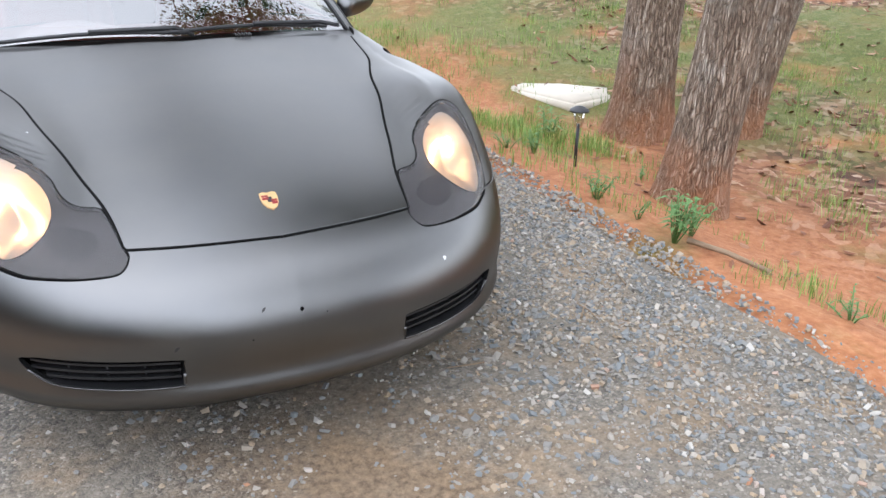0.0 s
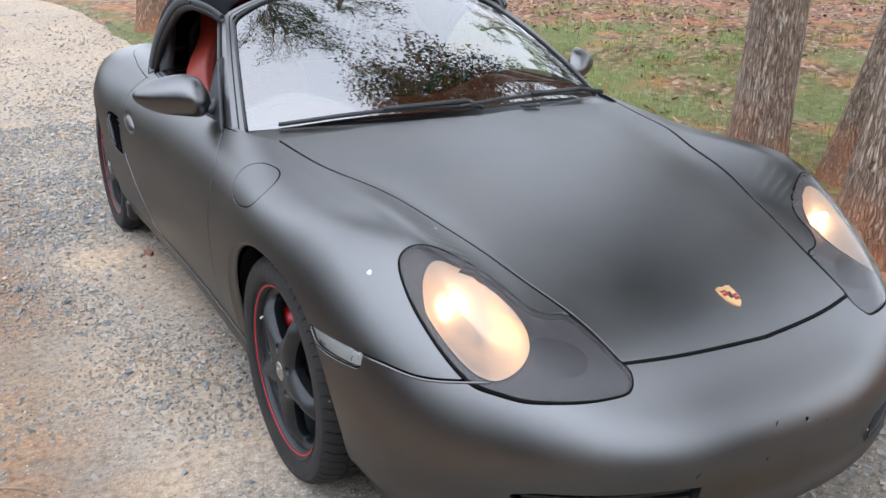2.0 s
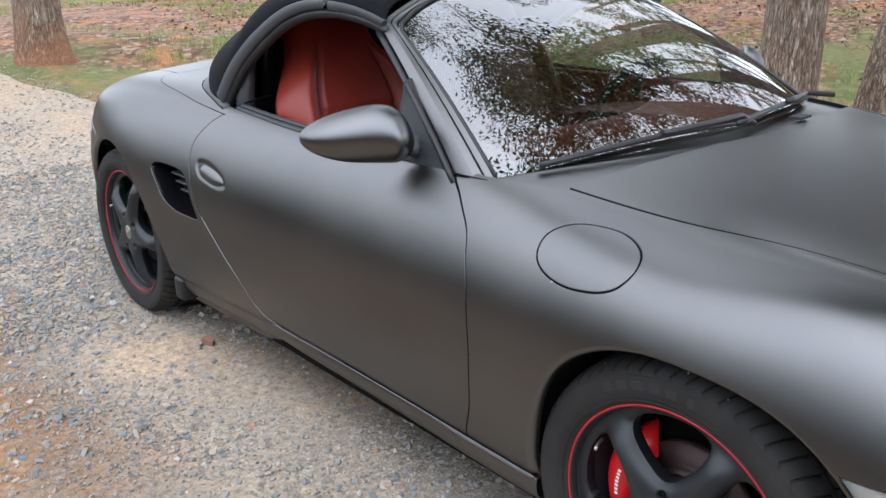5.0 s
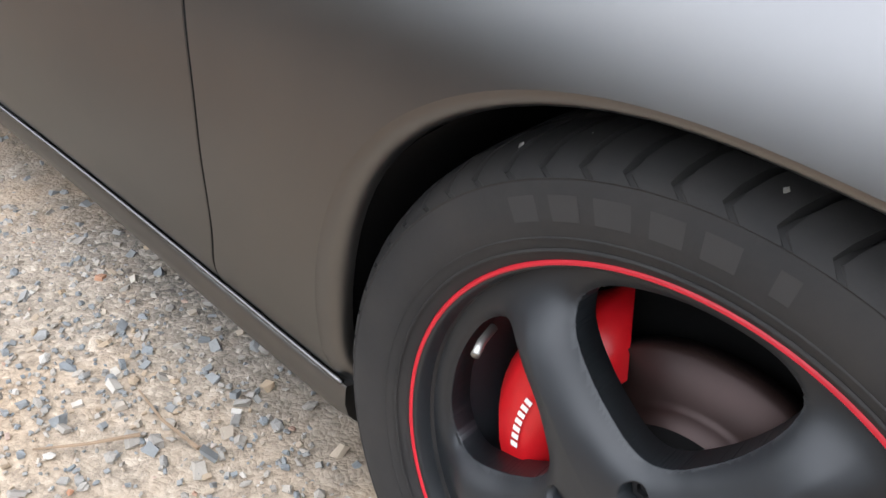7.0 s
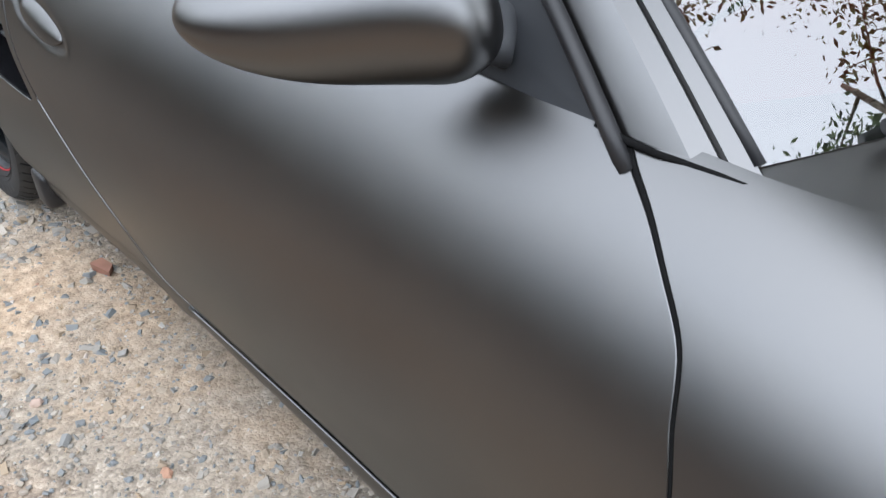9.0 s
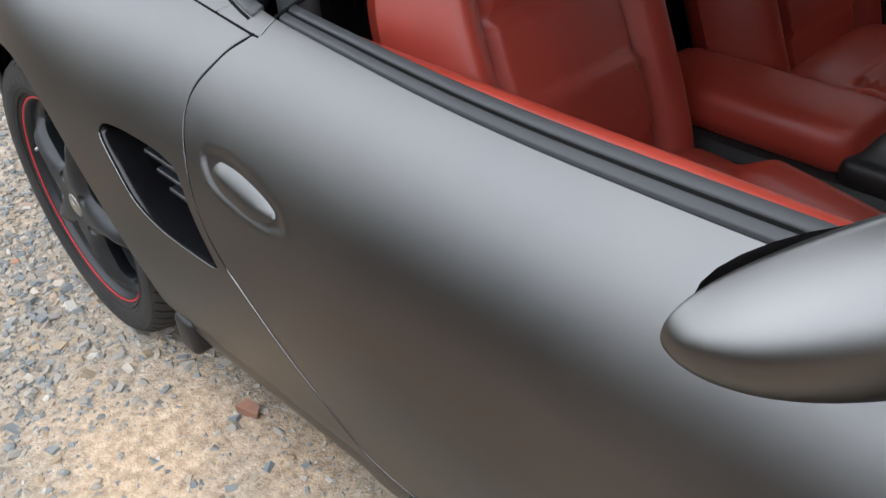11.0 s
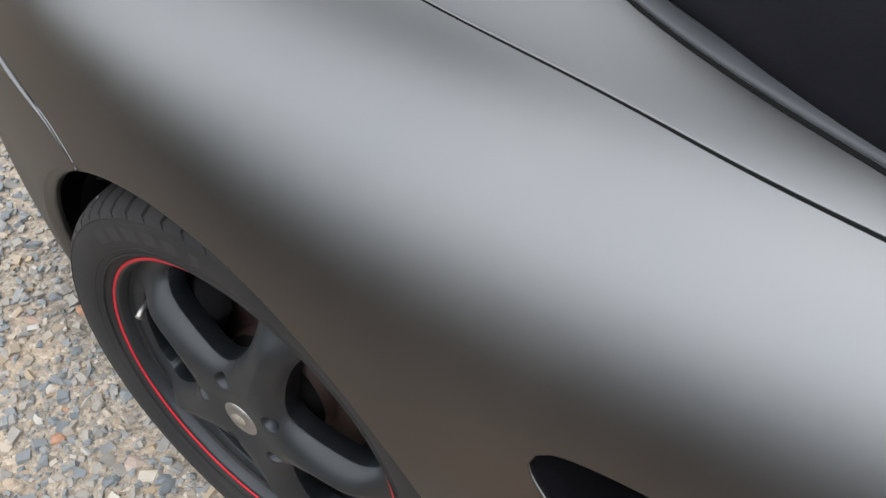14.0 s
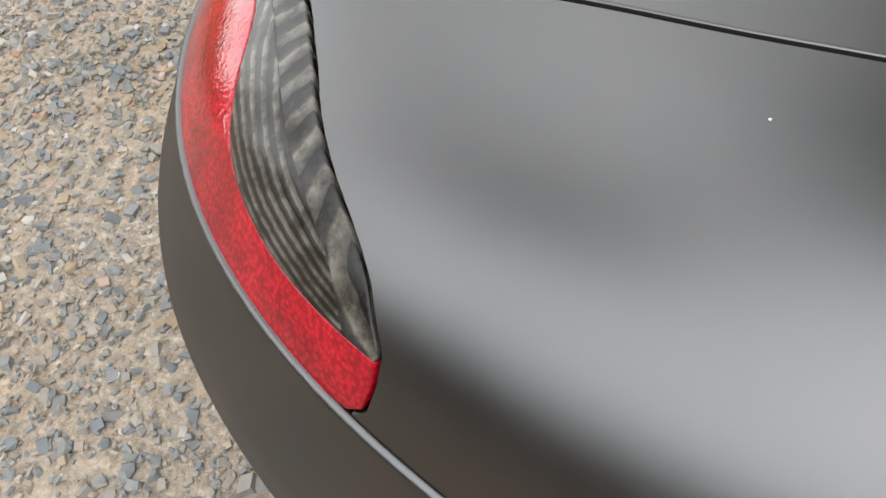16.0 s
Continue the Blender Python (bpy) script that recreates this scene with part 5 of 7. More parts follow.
    f += [tuple(range(k))[::-1], tuple(n * k + j for j in range(k))]
    bm = bmesh.new()
    vs = [bm.verts.new(p) for p in v]
    for q in f:
        bm.faces.new([vs[i] for i in q])
    bmesh.ops.recalc_face_normals(bm, faces=bm.faces)
    part("mirror_shell", bm, PAINT, mir, "rounded matt grey mirror housing")
    pts = [c0 - axis * 0.095 - up * 0.028, c0 - axis * 0.130 - up * 0.034, Vector((0.712, 0.80, 0.893)), Vector((0.672, 0.79, 0.885))]
    v, f = tube([(side * p.x, p.y, p.z) for p in pts], 0.018, 20, [0.6, 1.0, 1.0, 1.1])
    part_mesh("mirror_foot", v, f, GREY_TRIM, mir)
    v, f = [], []
    for j in range(28):
        t = 2 * math.pi * j / 28
        p = c0 + axis * (0.108 * math.cos(t)) + up * (0.046 * math.sin(t)) - out * 0.0150
        v.append((side * p.x, p.y, p.z))
    part_mesh("mirror_glass", v, [tuple(range(28))], MIRROR, mir, smooth=False)

# crest on the hood
crest = new("hood_badge")
crest.parent = car
cn = Vector(shell_normal(np.array([[0.0, -0.755, 0.65]]))[0])
sh = [(-0.022, 0.026), (-0.012, 0.029), (0.0, 0.026), (0.012, 0.029), (0.022, 0.026), (0.0235, 0.010), (0.021, -0.010), (0.013, -0.025), (0.0, -0.034), (-0.013, -0.025), (-0.021, -0.010), (-0.0235, 0.010)]


def on_hood(x, y, lift):
    lo, hi = 0.3, 1.2
    for _ in range(26):
        mid = (lo + hi) / 2
        if shell(np.array([[x, y, mid]]))[0] < 0:
            lo = mid
        else:
            hi = mid
    return (x + cn.x * lift, y + cn.y * lift, lo + cn.z * lift)


def crest_plate(name, pts, material, h0, h1):
    n = len(pts)
    v = [on_hood(x, -0.755 + y, h0) for x, y in pts] + [on_hood(x * 0.94, -0.755 + y * 0.94, h1) for x, y in pts]
    f = [tuple(range(n, 2 * n))] + [(i, (i + 1) % n, n + (i + 1) % n, n + i) for i in range(n)]
    ob = part_mesh(name, v, f, material, crest, smooth=False)
    return ob


crest_plate("shield", sh, GOLD, -0.002, 0.0035)
for x, y, w, h, mt in ((-0.0105, 0.004, 0.0085, 0.004, BADGE_RED), (-0.0105, 0.013, 0.0085, 0.003, BADGE_RED), (0.0105, -0.012, 0.0075, 0.004, BADGE_RED), (0.0105, -0.003, 0.0085, 0.003, BADGE_RED), (0.0, 0.0005, 0.0065, 0.009, BLACK_PLASTIC)):
    crest_plate("shield_field", [(x - w, y - h), (x + w, y - h), (x + w, y + h), (x - w, y + h)][::-1], mt, 0.003, 0.0042)


def spot(x, y, z, r, material, name, stretch=1.0):
    p = np.array([[x, y, z]])
    for _ in range(6):
        p = p - shell_normal(p) * shell(p)[:, None]
    n = Vector(shell_normal(p)[0])
    a = n.orthogonal().normalized()
    b = n.cross(a)
    c = Vector(p[0]) + n * 0.0006
    v = [tuple(c + a * r * math.cos(t) * (1 + 0.3 * math.sin(3 * t)) + b * r * stretch * math.sin(t)) for t in np.linspace(0, 2 * math.pi, 10, endpoint=False)]
    part_mesh(name, v, [tuple(range(10))], material, car, smooth=False)


for x, y, z, r in ((-0.731, -0.407, 0.724, 0.006), (0.419, -0.917, 0.487, 0.006), (-0.807, 0.27, 0.715, 0.0015), (-0.584, 2.644, 0.88, 0.0011), (-0.561, 2.523, 0.887, 0.0011), (-0.517, -0.33, 0.79, 0.004)):
    spot(x, y, z, r, CHIP, "paint_chip")
for x, y, z, r in ((-0.122, -0.999, 0.406, 0.0024), (0.06, -0.99, 0.44, 0.0020)):
    spot(x, y, z, r, GLOSS_BLACK, "bolt_hole")
for x, y, z, r in ((-0.289, -0.969, 0.406, 0.008), (-0.09, -0.985, 0.47, 0.007)):
    spot(x, y, z, r, GREY_BAR, "scuff_mark", 0.4)

# floor, tub and dashboard
bm = bmesh.new()
box(bm, 0, 1.17, 0.165, 1.10, 3.3, 0.02)
box(bm, 0, 1.17, 0.165, 1.50, 1.6, 0.02)
part("underbody", bm, LINER_AND_SHADE, car)
for name, sizes in (("cabin_floor", (0, 1.20, 0.26, 1.36, 1.70, 0.03)), ("firewall", (0, 0.48, 0.50, 1.20, 0.03, 0.54)), ("rear_bulkhead", (0, 1.82, 0.55, 1.34, 0.03, 0.62)), ("cabin_side", (-0.695, 1.15, 0.53, 0.03, 1.45, 0.56)), ("cabin_side", (0.695, 1.15, 0.53, 0.03, 1.45, 0.56)), ("centre_tunnel", (0, 1.15, 0.40, 0.22, 1.2, 0.30, 0.04))):
    bm = bmesh.new()
    box(bm, *sizes)
    part(name, bm, BLACK_PLASTIC, car, smooth=False)
dash = new("dashboard")
dash.parent = car
v, f = sheet_grid(lambda a, b: (1.26 * (a - 0.5), (0.425 + 0.19 * (2 * a - 1) ** 2) * (1 - b) + b * (0.88 + 0.05 * (2 * a - 1) ** 2), 0.856 + 0.035 * math.sin(math.pi * min(1, b * 1.25)) * (1 - 0.3 * (2 * a - 1) ** 2) - 0.20 * max(0, b - 0.80) + 0.055 * math.exp(-((a - 0.77) / 0.12) ** 2 - ((b - 0.72) / 0.2) ** 2)), 40, 16)
part_mesh("dash_top", v, f, RED_LEATHER, dash, "red leather dashboard top")
v, f = sheet_grid(lambda a, b: (1.30 * (a - 0.5), 0.88 + 0.05 * (2 * a - 1) ** 2 + 0.03 * math.sin(math.pi * b), 0.822 - 0.36 * b), 20, 6)
part_mesh("dash_front", v, f, BLACK_PLASTIC, dash)
wheel_rim = new("steering_wheel")
wheel_rim.parent = car
rot = Matrix.Rotation(radians(-64), 3, "X")
pts = [Vector((0.36, 1.00, 0.80)) + rot @ Vector((0.185 * math.cos(t), 0.185 * math.sin(t), 0)) for t in np.linspace(0, 2 * math.pi, 41)]
bar("wheel_rim", pts, 0.016, BLACK_PLASTIC, wheel_rim, n=10)
for t in (0.0, math.pi, -math.pi / 2):
    bar("wheel_spoke", [Vector((0.36, 1.00, 0.80)), Vector((0.36, 1.00, 0.80)) + rot @ Vector((0.18 * math.cos(t), 0.18 * math.sin(t), 0))], 0.014, BLACK_PLASTIC, wheel_rim)
v, f = lathe([(0.0, -0.03), (0.06, -0.026), (0.075, 0.0), (0.06, 0.03)], 24, "z")
part_mesh("wheel_hub", [tuple(Vector((0.36, 1.0, 0.80)) + rot @ Vector(p)) for p in v], f, RED_LEATHER, wheel_rim)


def padded(parent, name, m, length, width, thick, seams, ribs):
    """A leather pad: width(b) half-wide at b from 0 to 1 along its length, with bolsters, a sunk middle, seams and stitched ribs."""
    n, k = 49, 61
    v = []
    for i in range(n):
        a = -1 + 2 * i / (n - 1)
        for j in range(k):
            b = j / (k - 1)
            edge = (max(0.0, 1 - abs(a) ** 3.2) * max(0.0, 1 - abs(2 * b - 1) ** 9)) ** 0.5
            low = float(step01(0.80, 0.66, b))
            d = 0.58 + low * 0.40 * math.exp(-((abs(a) - 0.80) / 0.17) ** 2) - low * 0.26 * math.exp(-((abs(a) - 0.56) / 0.03) ** 2)
            if abs(a) < 0.57:
                d -= sum(0.16 * math.exp(-((b - q) / 0.007) ** 2) for q in seams)
                d += sum(0.10 * math.cos((b - q) / 0.028 * math.pi) for q in ribs if abs(b - q) < 0.014)
            v.append(m @ Vector((a * float(width(b)), (b - 0.5) * length, thick * edge * d)))
    f = [(i * k + j, (i + 1) * k + j, (i + 1) * k + j + 1, i * k + j + 1) for i in range(n - 1) for j in range(k - 1)]
    s = len(v)
    for i in range(n):
        a = -1 + 2 * i / (n - 1)
        for j in range(k):
            b = j / (k - 1)
            edge = (max(0.0, 1 - abs(a) ** 4) * max(0.0, 1 - abs(2 * b - 1) ** 9)) ** 0.5
            v.append(m @ Vector((a * float(width(b)), (b - 0.5) * length, -0.55 * thick * edge)))
    f += [tuple(s + q for q in t[::-1]) for t in f]
    return part_mesh(name, v, f, RED_LEATHER, parent)


def step01(a, b, x):
    t = min(1.0, max(0.0, (x - a) / (b - a)))
    return t * t * (3 - 2 * t)


back_width = spline((0.0, 0.235), (0.2, 0.262), (0.45, 0.262), (0.62, 0.240), (0.78, 0.165), (0.9, 0.142), (1.0, 0.118))
seat_width = spline((0.0, 0.235), (0.5, 0.255), (1.0, 0.25))
for side in (-1, 1):
    seat = new("seat")
    seat.parent = car
    x = side * 0.355
    padded(seat, "seat_cushion", pose(x, 1.14, 0.47, 8, 0, 0), 0.56, seat_width, 0.15, (0.5,), (0.62, 0.66, 0.70, 0.74))
    padded(seat, "backrest", pose(x, 1.575, 0.80, 68, 0, 0), 0.84, back_width, 0.15, (0.52,), (0.24, 0.275, 0.31, 0.345))
    bm = bmesh.new()
    box(bm, x, 1.16, 0.34, 0.40, 0.46, 0.16, 0.02)
    part("seat_base", bm, BLACK_PLASTIC, seat)
    hoop = [(x - 0.16, 1.80, 0.80), (x - 0.16, 1.80, 1.02), (x - 0.12, 1.80, 1.08), (x + 0.12, 1.80, 1.08), (x + 0.16, 1.80, 1.02), (x + 0.16, 1.80, 0.80)]
    bar("roll_hoop", hoop, 0.022, BLACK_PLASTIC, car)
    bm = bmesh.new()
    box(bm, side * 0.682, 1.15, 0.715, 0.03, 1.0, 0.302, 0.012)
    part("door_card", bm, RED_LEATHER, doors[0 if side < 0 else 1], "red leather door lining")
    bar("belt_post", [(side * 0.66, 1.70, 0.62), (side * 0.655, 1.705, 0.90), (side * 0.63, 1.70, 1.06)], 0.03, GREY_TRIM, car, n=8)

bm = bmesh.new()
box(bm, 0, 1.34, 0.585, 0.17, 0.40, 0.09, 0.035)
part("centre_armrest", bm, RED_LEATHER, car, "red leather centre armrest")
bm = bmesh.new()
box(bm, 0, 0.98, 0.56, 0.18, 0.36, 0.06, 0.02)
part("centre_console", bm, BLACK_PLASTIC, car)
v, f = lathe([(0.0, 0.625), (0.012, 0.623), (0.016, 0.610), (0.014, 0.58)], 20, "z")
part_mesh("console_button", [(x - 0.03, y + 1.09, z - 0.015) for x, y, z in v], f, STEEL, car)

# ---- ground, driveway and woodland ----
edge_right = spline((-30, 4.0), (-12, 2.1), (-1.4, 1.72), (1.1, 1.72), (3.0, 1.62), (5.0, 1.25), (7.0, 0.68), (10, 0.30), (12, 0.0), (15, -1.5), (25, -9))
edge_left = spline((-30, -2.6), (-12, -3.4), (0, -3.0), (5, -3.4), (10, -5.0), (15, -7.5), (25, -16))


def step(a, b, x):
    t = np.clip((x - a) / (b - a), 0, 1)
    return t * t * (3 - 2 * t)


def land(x, y):
    """The lie of the land."""
    x, y = np.asarray(x, float), np.asarray(y, float)
    u = 0.67 * x + 0.74 * y
    off = x - edge_right(y)
    far = np.hypot(x, y - 1)
    base = 0.50 * step(3.2, 9.5, u) - 0.24 * step(0.05, 1.1, off) * (1 - step(4, 9, u))
    waves = 0.05 * np.sin(x * 0.9 + 1.3) * np.cos(y * 0.7) + 0.03 * np.sin(x * 2.3 + y * 1.7)
    wild = np.maximum(step(0.1, 1.5, off), step(0.1, 1.5, edge_left(y) - x))
    return base + waves * wild + 0.012 * np.sin(x * 1.3 + y * 0.6) * np.cos(y * 1.1) * (1 - np.exp(-np.maximum(0, np.abs(x) - 0.9) ** 2 * 2)) + 0.0 * far


def make_ground_mat():
    n = Nodes("clay_and_leaf_litter")
    big, mid, small = n.noise(0.35, 4), n.noise(2.2, 5), n.noise(26, 5, 0.65)
    clay = n.ramp(small, (0.30, srgb(152, 94, 58)), (0.55, srgb(182, 122, 80)), (0.8, srgb(204, 154, 112)))
    leaf = n.voronoi(17, "Color")
    lv = n.node("ShaderNodeSeparateColor")
    n.t.links.new(leaf, lv.inputs[0])
    litter = n.ramp(lv.outputs[0], (0.0, srgb(70, 48, 36)), (0.35, srgb(112, 78, 58)), (0.7, srgb(142, 106, 82)), (1.0, srgb(178, 156, 136)))
    grass = n.ramp(n.noise(60, 4, 0.7), (0.3, srgb(68, 80, 38)), (0.6, srgb(106, 124, 60)), (0.8, srgb(144, 152, 94)))
    at = n.node("ShaderNodeSeparateXYZ")
    n.t.links.new(n.co, at.inputs[0])
    lie = n.math("MULTIPLY", n.level(mid, 0.32, 0.50), n.math("MAXIMUM", n.level(at.outputs[0], 2.7, 4.2, 0.15, 1.0), n.level(at.outputs[1], 5.0, 7.0)))
    col = n.mix(lie, clay, litter)
    u = n.math("ADD", n.math("MULTIPLY", at.outputs[0], 0.67), n.math("MULTIPLY", at.outputs[1], 0.74))
    band = n.math("ADD", n.math("MULTIPLY", n.level(u, 3.4, 4.4), n.level(u, 7.6, 9.2, 1.0, 0.0)), n.level(u, 15.0, 17.5))
    g = n.math("ADD", n.math("MULTIPLY", n.noise(0.9, 6, 0.65), 0.9), n.math("MULTIPLY", band, 0.16))
    col = n.mix(n.ramp(g, (0.48, (0, 0, 0)), (0.66, (0.8, 0.8, 0.8))), col, grass)
    # unseen ground left of the drive, darkened for dark reflections in the flank
    unseen_dark = n.ramp(lv.outputs[0], (0.0, srgb(44, 34, 26)), (0.5, srgb(66, 52, 40)), (1.0, srgb(92, 76, 60)))
    col = n.mix(n.level(at.outputs[0], -2.6, -3.6), col, unseen_dark)
    hgt = n.math("ADD", n.math("MULTIPLY", small, 0.6), n.math("MULTIPLY", lv.outputs[1], 0.4))
    return n.set(Base_Color=n.mix(0.35, col, n.ramp(big, (0.3, srgb(176, 160, 146)), (0.7, srgb(226, 214, 204))), "MULTIPLY"), Roughness=0.95, Normal=n.bump(hgt, 0.6, 0.02))


def make_gravel_mat():
    n = Nodes("packed_gravel")
    warp = n.node("ShaderNodeVectorMath")
    warp.operation = "ADD"
    n.t.links.new(n.co, warp.inputs[0])
    jig = n.node("ShaderNodeTexNoise", Scale=45.0, Detail=3)
    n.t.links.new(n.co, jig.inputs["Vector"])
    sc = n.node("ShaderNodeVectorMath")
    sc.operation = "SCALE"
    sc.inputs["Scale"].default_value = 0.022
    n.t.links.new(jig.outputs["Color"], sc.inputs[0])
    n.t.links.new(sc.outputs[0], warp.inputs[1])
    cell = n.voronoi(140, "Color", warp.outputs[0])
    sp = n.node("ShaderNodeSeparateColor")
    n.t.links.new(cell, sp.inputs[0])
    stone = n.ramp(sp.outputs[0], (0.0, srgb(86, 87, 86)), (0.3, srgb(114, 113, 110)), (0.6, srgb(136, 133, 127)), (0.85, srgb(154, 150, 142)), (1.0, srgb(190, 187, 181)))
    dust = n.ramp(n.noise(90, 5, 0.7), (0.3, srgb(122, 117, 109)), (0.7, srgb(162, 156, 147)))
    mid = n.noise(1.6, 5, 0.6)
    col = n.mix(n.ramp(mid, (0.42, (0, 0, 0)), (0.62, (1, 1, 1))), stone, dust)
    at = n.node("ShaderNodeSeparateXYZ")
    n.t.links.new(n.co, at.inputs[0])
    band = n.math("ABSOLUTE", n.math("ADD", n.math("ADD", at.outputs[0], 1.62), n.math("MULTIPLY", n.math("SUBTRACT", mid, 0.5), 0.9)))
    rust = n.math("MULTIPLY", n.level(band, 0.05, 0.50, 1.0, 0.0), n.level(n.noise(7, 5, 0.65), 0.28, 0.50))
    col = n.mix(n.math("MULTIPLY", rust, 0.95), col, n.ramp(n.noise(40, 4), (0.3, srgb(158, 110, 70)), (0.7, srgb(204, 160, 116))))
    sand = n.node("ShaderNodeVectorMath")
    sand.operation = "DISTANCE"
    n.t.links.new(n.co, sand.inputs[0])
    sand.inputs[1].default_value = (-0.98, 1.98, 0.0)
    near = n.math("MULTIPLY", n.level(n.math("ADD", sand.outputs["Value"], n.math("MULTIPLY", n.math("SUBTRACT", n.noise(6, 5), 0.5), 0.35)), 0.10, 0.30, 1.0, 0.0), 0.7)
    col = n.mix(near, col, n.ramp(n.noise(60, 5), (0.3, srgb(176, 148, 120)), (0.7, srgb(206, 184, 156))))
    spots = n.math("MULTIPLY", n.level(n.noise(2.1, 6, 0.65), 0.48, 0.64), 0.62)
    col = n.mix(spots, col, n.ramp(n.noise(70, 5), (0.3, srgb(146, 122, 94)), (0.7, srgb(188, 164, 134))))
    pale = n.math("MULTIPLY", n.level(n.noise(0.55, 3), 0.52, 0.66), 0.3)
    col = n.mix(pale, col, srgb(184, 172, 154))
    worn = n.math("MULTIPLY", n.level(at.outputs[1], 3.6, 8.0), n.level(n.noise(1.3, 6, 0.7), 0.36, 0.58))
    col = n.mix(n.math("MULTIPLY", worn, 0.40), col, n.ramp(n.noise(50, 5), (0.3, srgb(168, 146, 122)), (0.7, srgb(204, 186, 164))))
    col = n.mix(1.0, col, (0.80, 0.77, 0.73, 1.0), "MULTIPLY")
    # beside the car: sandier, and brightened in colour against the car's shade
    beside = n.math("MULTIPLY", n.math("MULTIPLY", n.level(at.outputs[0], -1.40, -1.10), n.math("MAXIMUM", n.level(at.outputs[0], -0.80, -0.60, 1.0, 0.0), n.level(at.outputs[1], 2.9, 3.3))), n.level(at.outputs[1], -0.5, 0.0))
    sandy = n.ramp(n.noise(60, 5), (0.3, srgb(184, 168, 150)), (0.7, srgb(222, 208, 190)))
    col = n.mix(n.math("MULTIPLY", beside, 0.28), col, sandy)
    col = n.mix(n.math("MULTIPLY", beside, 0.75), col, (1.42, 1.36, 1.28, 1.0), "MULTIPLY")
    scuffed = n.node("ShaderNodeVectorMath")
    scuffed.operation = "DISTANCE"
    n.t.links.new(n.co, scuffed.inputs[0])
    scuffed.inputs[1].default_value = (0.05, -1.18, 0.0)
    brown = n.math("MULTIPLY", n.level(n.math("ADD", scuffed.outputs["Value"], n.math("MULTIPLY", n.math("SUBTRACT", n.noise(5, 5), 0.5), 0.9)), 0.15, 0.60, 1.0, 0.0), 0.75)
    col = n.mix(brown, col, n.ramp(n.noise(45, 5), (0.3, srgb(112, 90, 66)), (0.7, srgb(160, 134, 104))))
    edge = n.voronoi(140, "Distance", warp.outputs[0])
    hgt = n.math("SUBTRACT", n.math("MULTIPLY", sp.outputs[1], 0.5), edge)
    return n.set(Base_Color=n.mix(1.0, col, n.ramp(n.noise(34, 6, 0.75), (0.34, (0.42, 0.41, 0.40)), (0.5, (0.78, 0.77, 0.75)), (0.66, (1, 1, 1))), "MULTIPLY"), Roughness=0.92, Normal=n.bump(hgt, 0.5, 0.004))


def make_stone_mat():
    n = Nodes("crushed_stone")
    r = n.island()
    col = n.ramp(r, (0.0, srgb(116, 121, 123)), (0.25, srgb(130, 132, 131)), (0.5, srgb(143, 138, 130)), (0.74, srgb(158, 151, 140)), (0.88, srgb(162, 142, 116)), (0.98, srgb(184, 180, 172)), (1.0, srgb(166, 122, 94)))
    return n.set(Base_Color=n.mix(0.35, col, n.ramp(n.noise(45, 5), (0.3, (0.6, 0.59, 0.57)), (0.7, (1, 1, 1))), "MULTIPLY"), Roughness=0.85, Normal=n.bump(n.noise(120, 4), 0.3, 0.003))


def make_leaf_mat(name, a, b, c):
    n = Nodes(name)
    col = n.ramp(n.island(), (0.0, a), (0.5, b), (1.0, c))
    return n.set(Base_Color=col, Roughness=0.6, Transmission_Weight=0.0)


def make_bark():
    n = Nodes("furrowed_bark")
    m = n.t.nodes.new("ShaderNodeMapping")
    m.inputs["Scale"].default_value = (1, 1, 0.15)
    warp = n.node("ShaderNodeVectorMath")
    warp.operation = "MULTIPLY_ADD"
    jig = n.node("ShaderNodeTexNoise", Scale=14.0, Detail=3)
    n.t.links.new(n.co, jig.inputs["Vector"])
    n.t.links.new(jig.outputs["Color"], warp.inputs[0])
    warp.inputs[1].default_value = (0.02, 0.02, 0.10)
    n.t.links.new(n.co, warp.inputs[2])
    n.t.links.new(warp.outputs[0], m.inputs[0])
    ridge = n.math("ABSOLUTE", n.math("MULTIPLY", n.math("SUBTRACT", n.noise(30, 5, 0.62, m.outputs[0]), 0.5), 3.2))
    fine_ = n.noise(60, 5, 0.7, m.outputs[0])
    crack = n.voronoi(62, 'Distance', m.outputs[0], 'DISTANCE_TO_EDGE')
    patches = n.noise(3.0, 5, 0.6)
    col = n.ramp(n.math("ADD", n.math("MULTIPLY", ridge, 0.6), n.math("MULTIPLY", fine_, 0.5)), (0.20, srgb(98, 80, 66)), (0.36, srgb(146, 128, 110)), (0.54, srgb(182, 167, 150)), (0.80, srgb(208, 198, 186)))
    col = n.mix(n.ramp(patches, (0.52, (0, 0, 0)), (0.68, (0.6, 0.6, 0.6))), col, srgb(164, 164, 156))
    col = n.mix(0.55, col, n.ramp(n.math('ADD', crack, n.math('MULTIPLY', n.math('SUBTRACT', fine_, 0.5), 0.16)), (0.0, (0.22, 0.19, 0.17)), (0.10, (0.62, 0.58, 0.54)), (0.24, (1, 1, 1))), 'MULTIPLY')
    at = n.node("ShaderNodeSeparateXYZ")
    n.t.links.new(n.co, at.inputs[0])
    mud = n.math("MULTIPLY", n.level(n.math("ADD", at.outputs[2], n.math("MULTIPLY", n.math("SUBTRACT", patches, 0.5), -1.6)), 0.05, 0.60, 1.0, 0.0), 0.6)
    col = n.mix(mud, col, srgb(172, 110, 68))
    return n.set(Base_Color=col, Roughness=0.95, Normal=n.bump(n.math("ADD", n.math("MULTIPLY", n.level(crack, 0.0, 0.2), 0.9), n.math("ADD", n.math("MULTIPLY", ridge, 0.5), n.math("MULTIPLY", fine_, 0.3))), 0.9, 0.02))


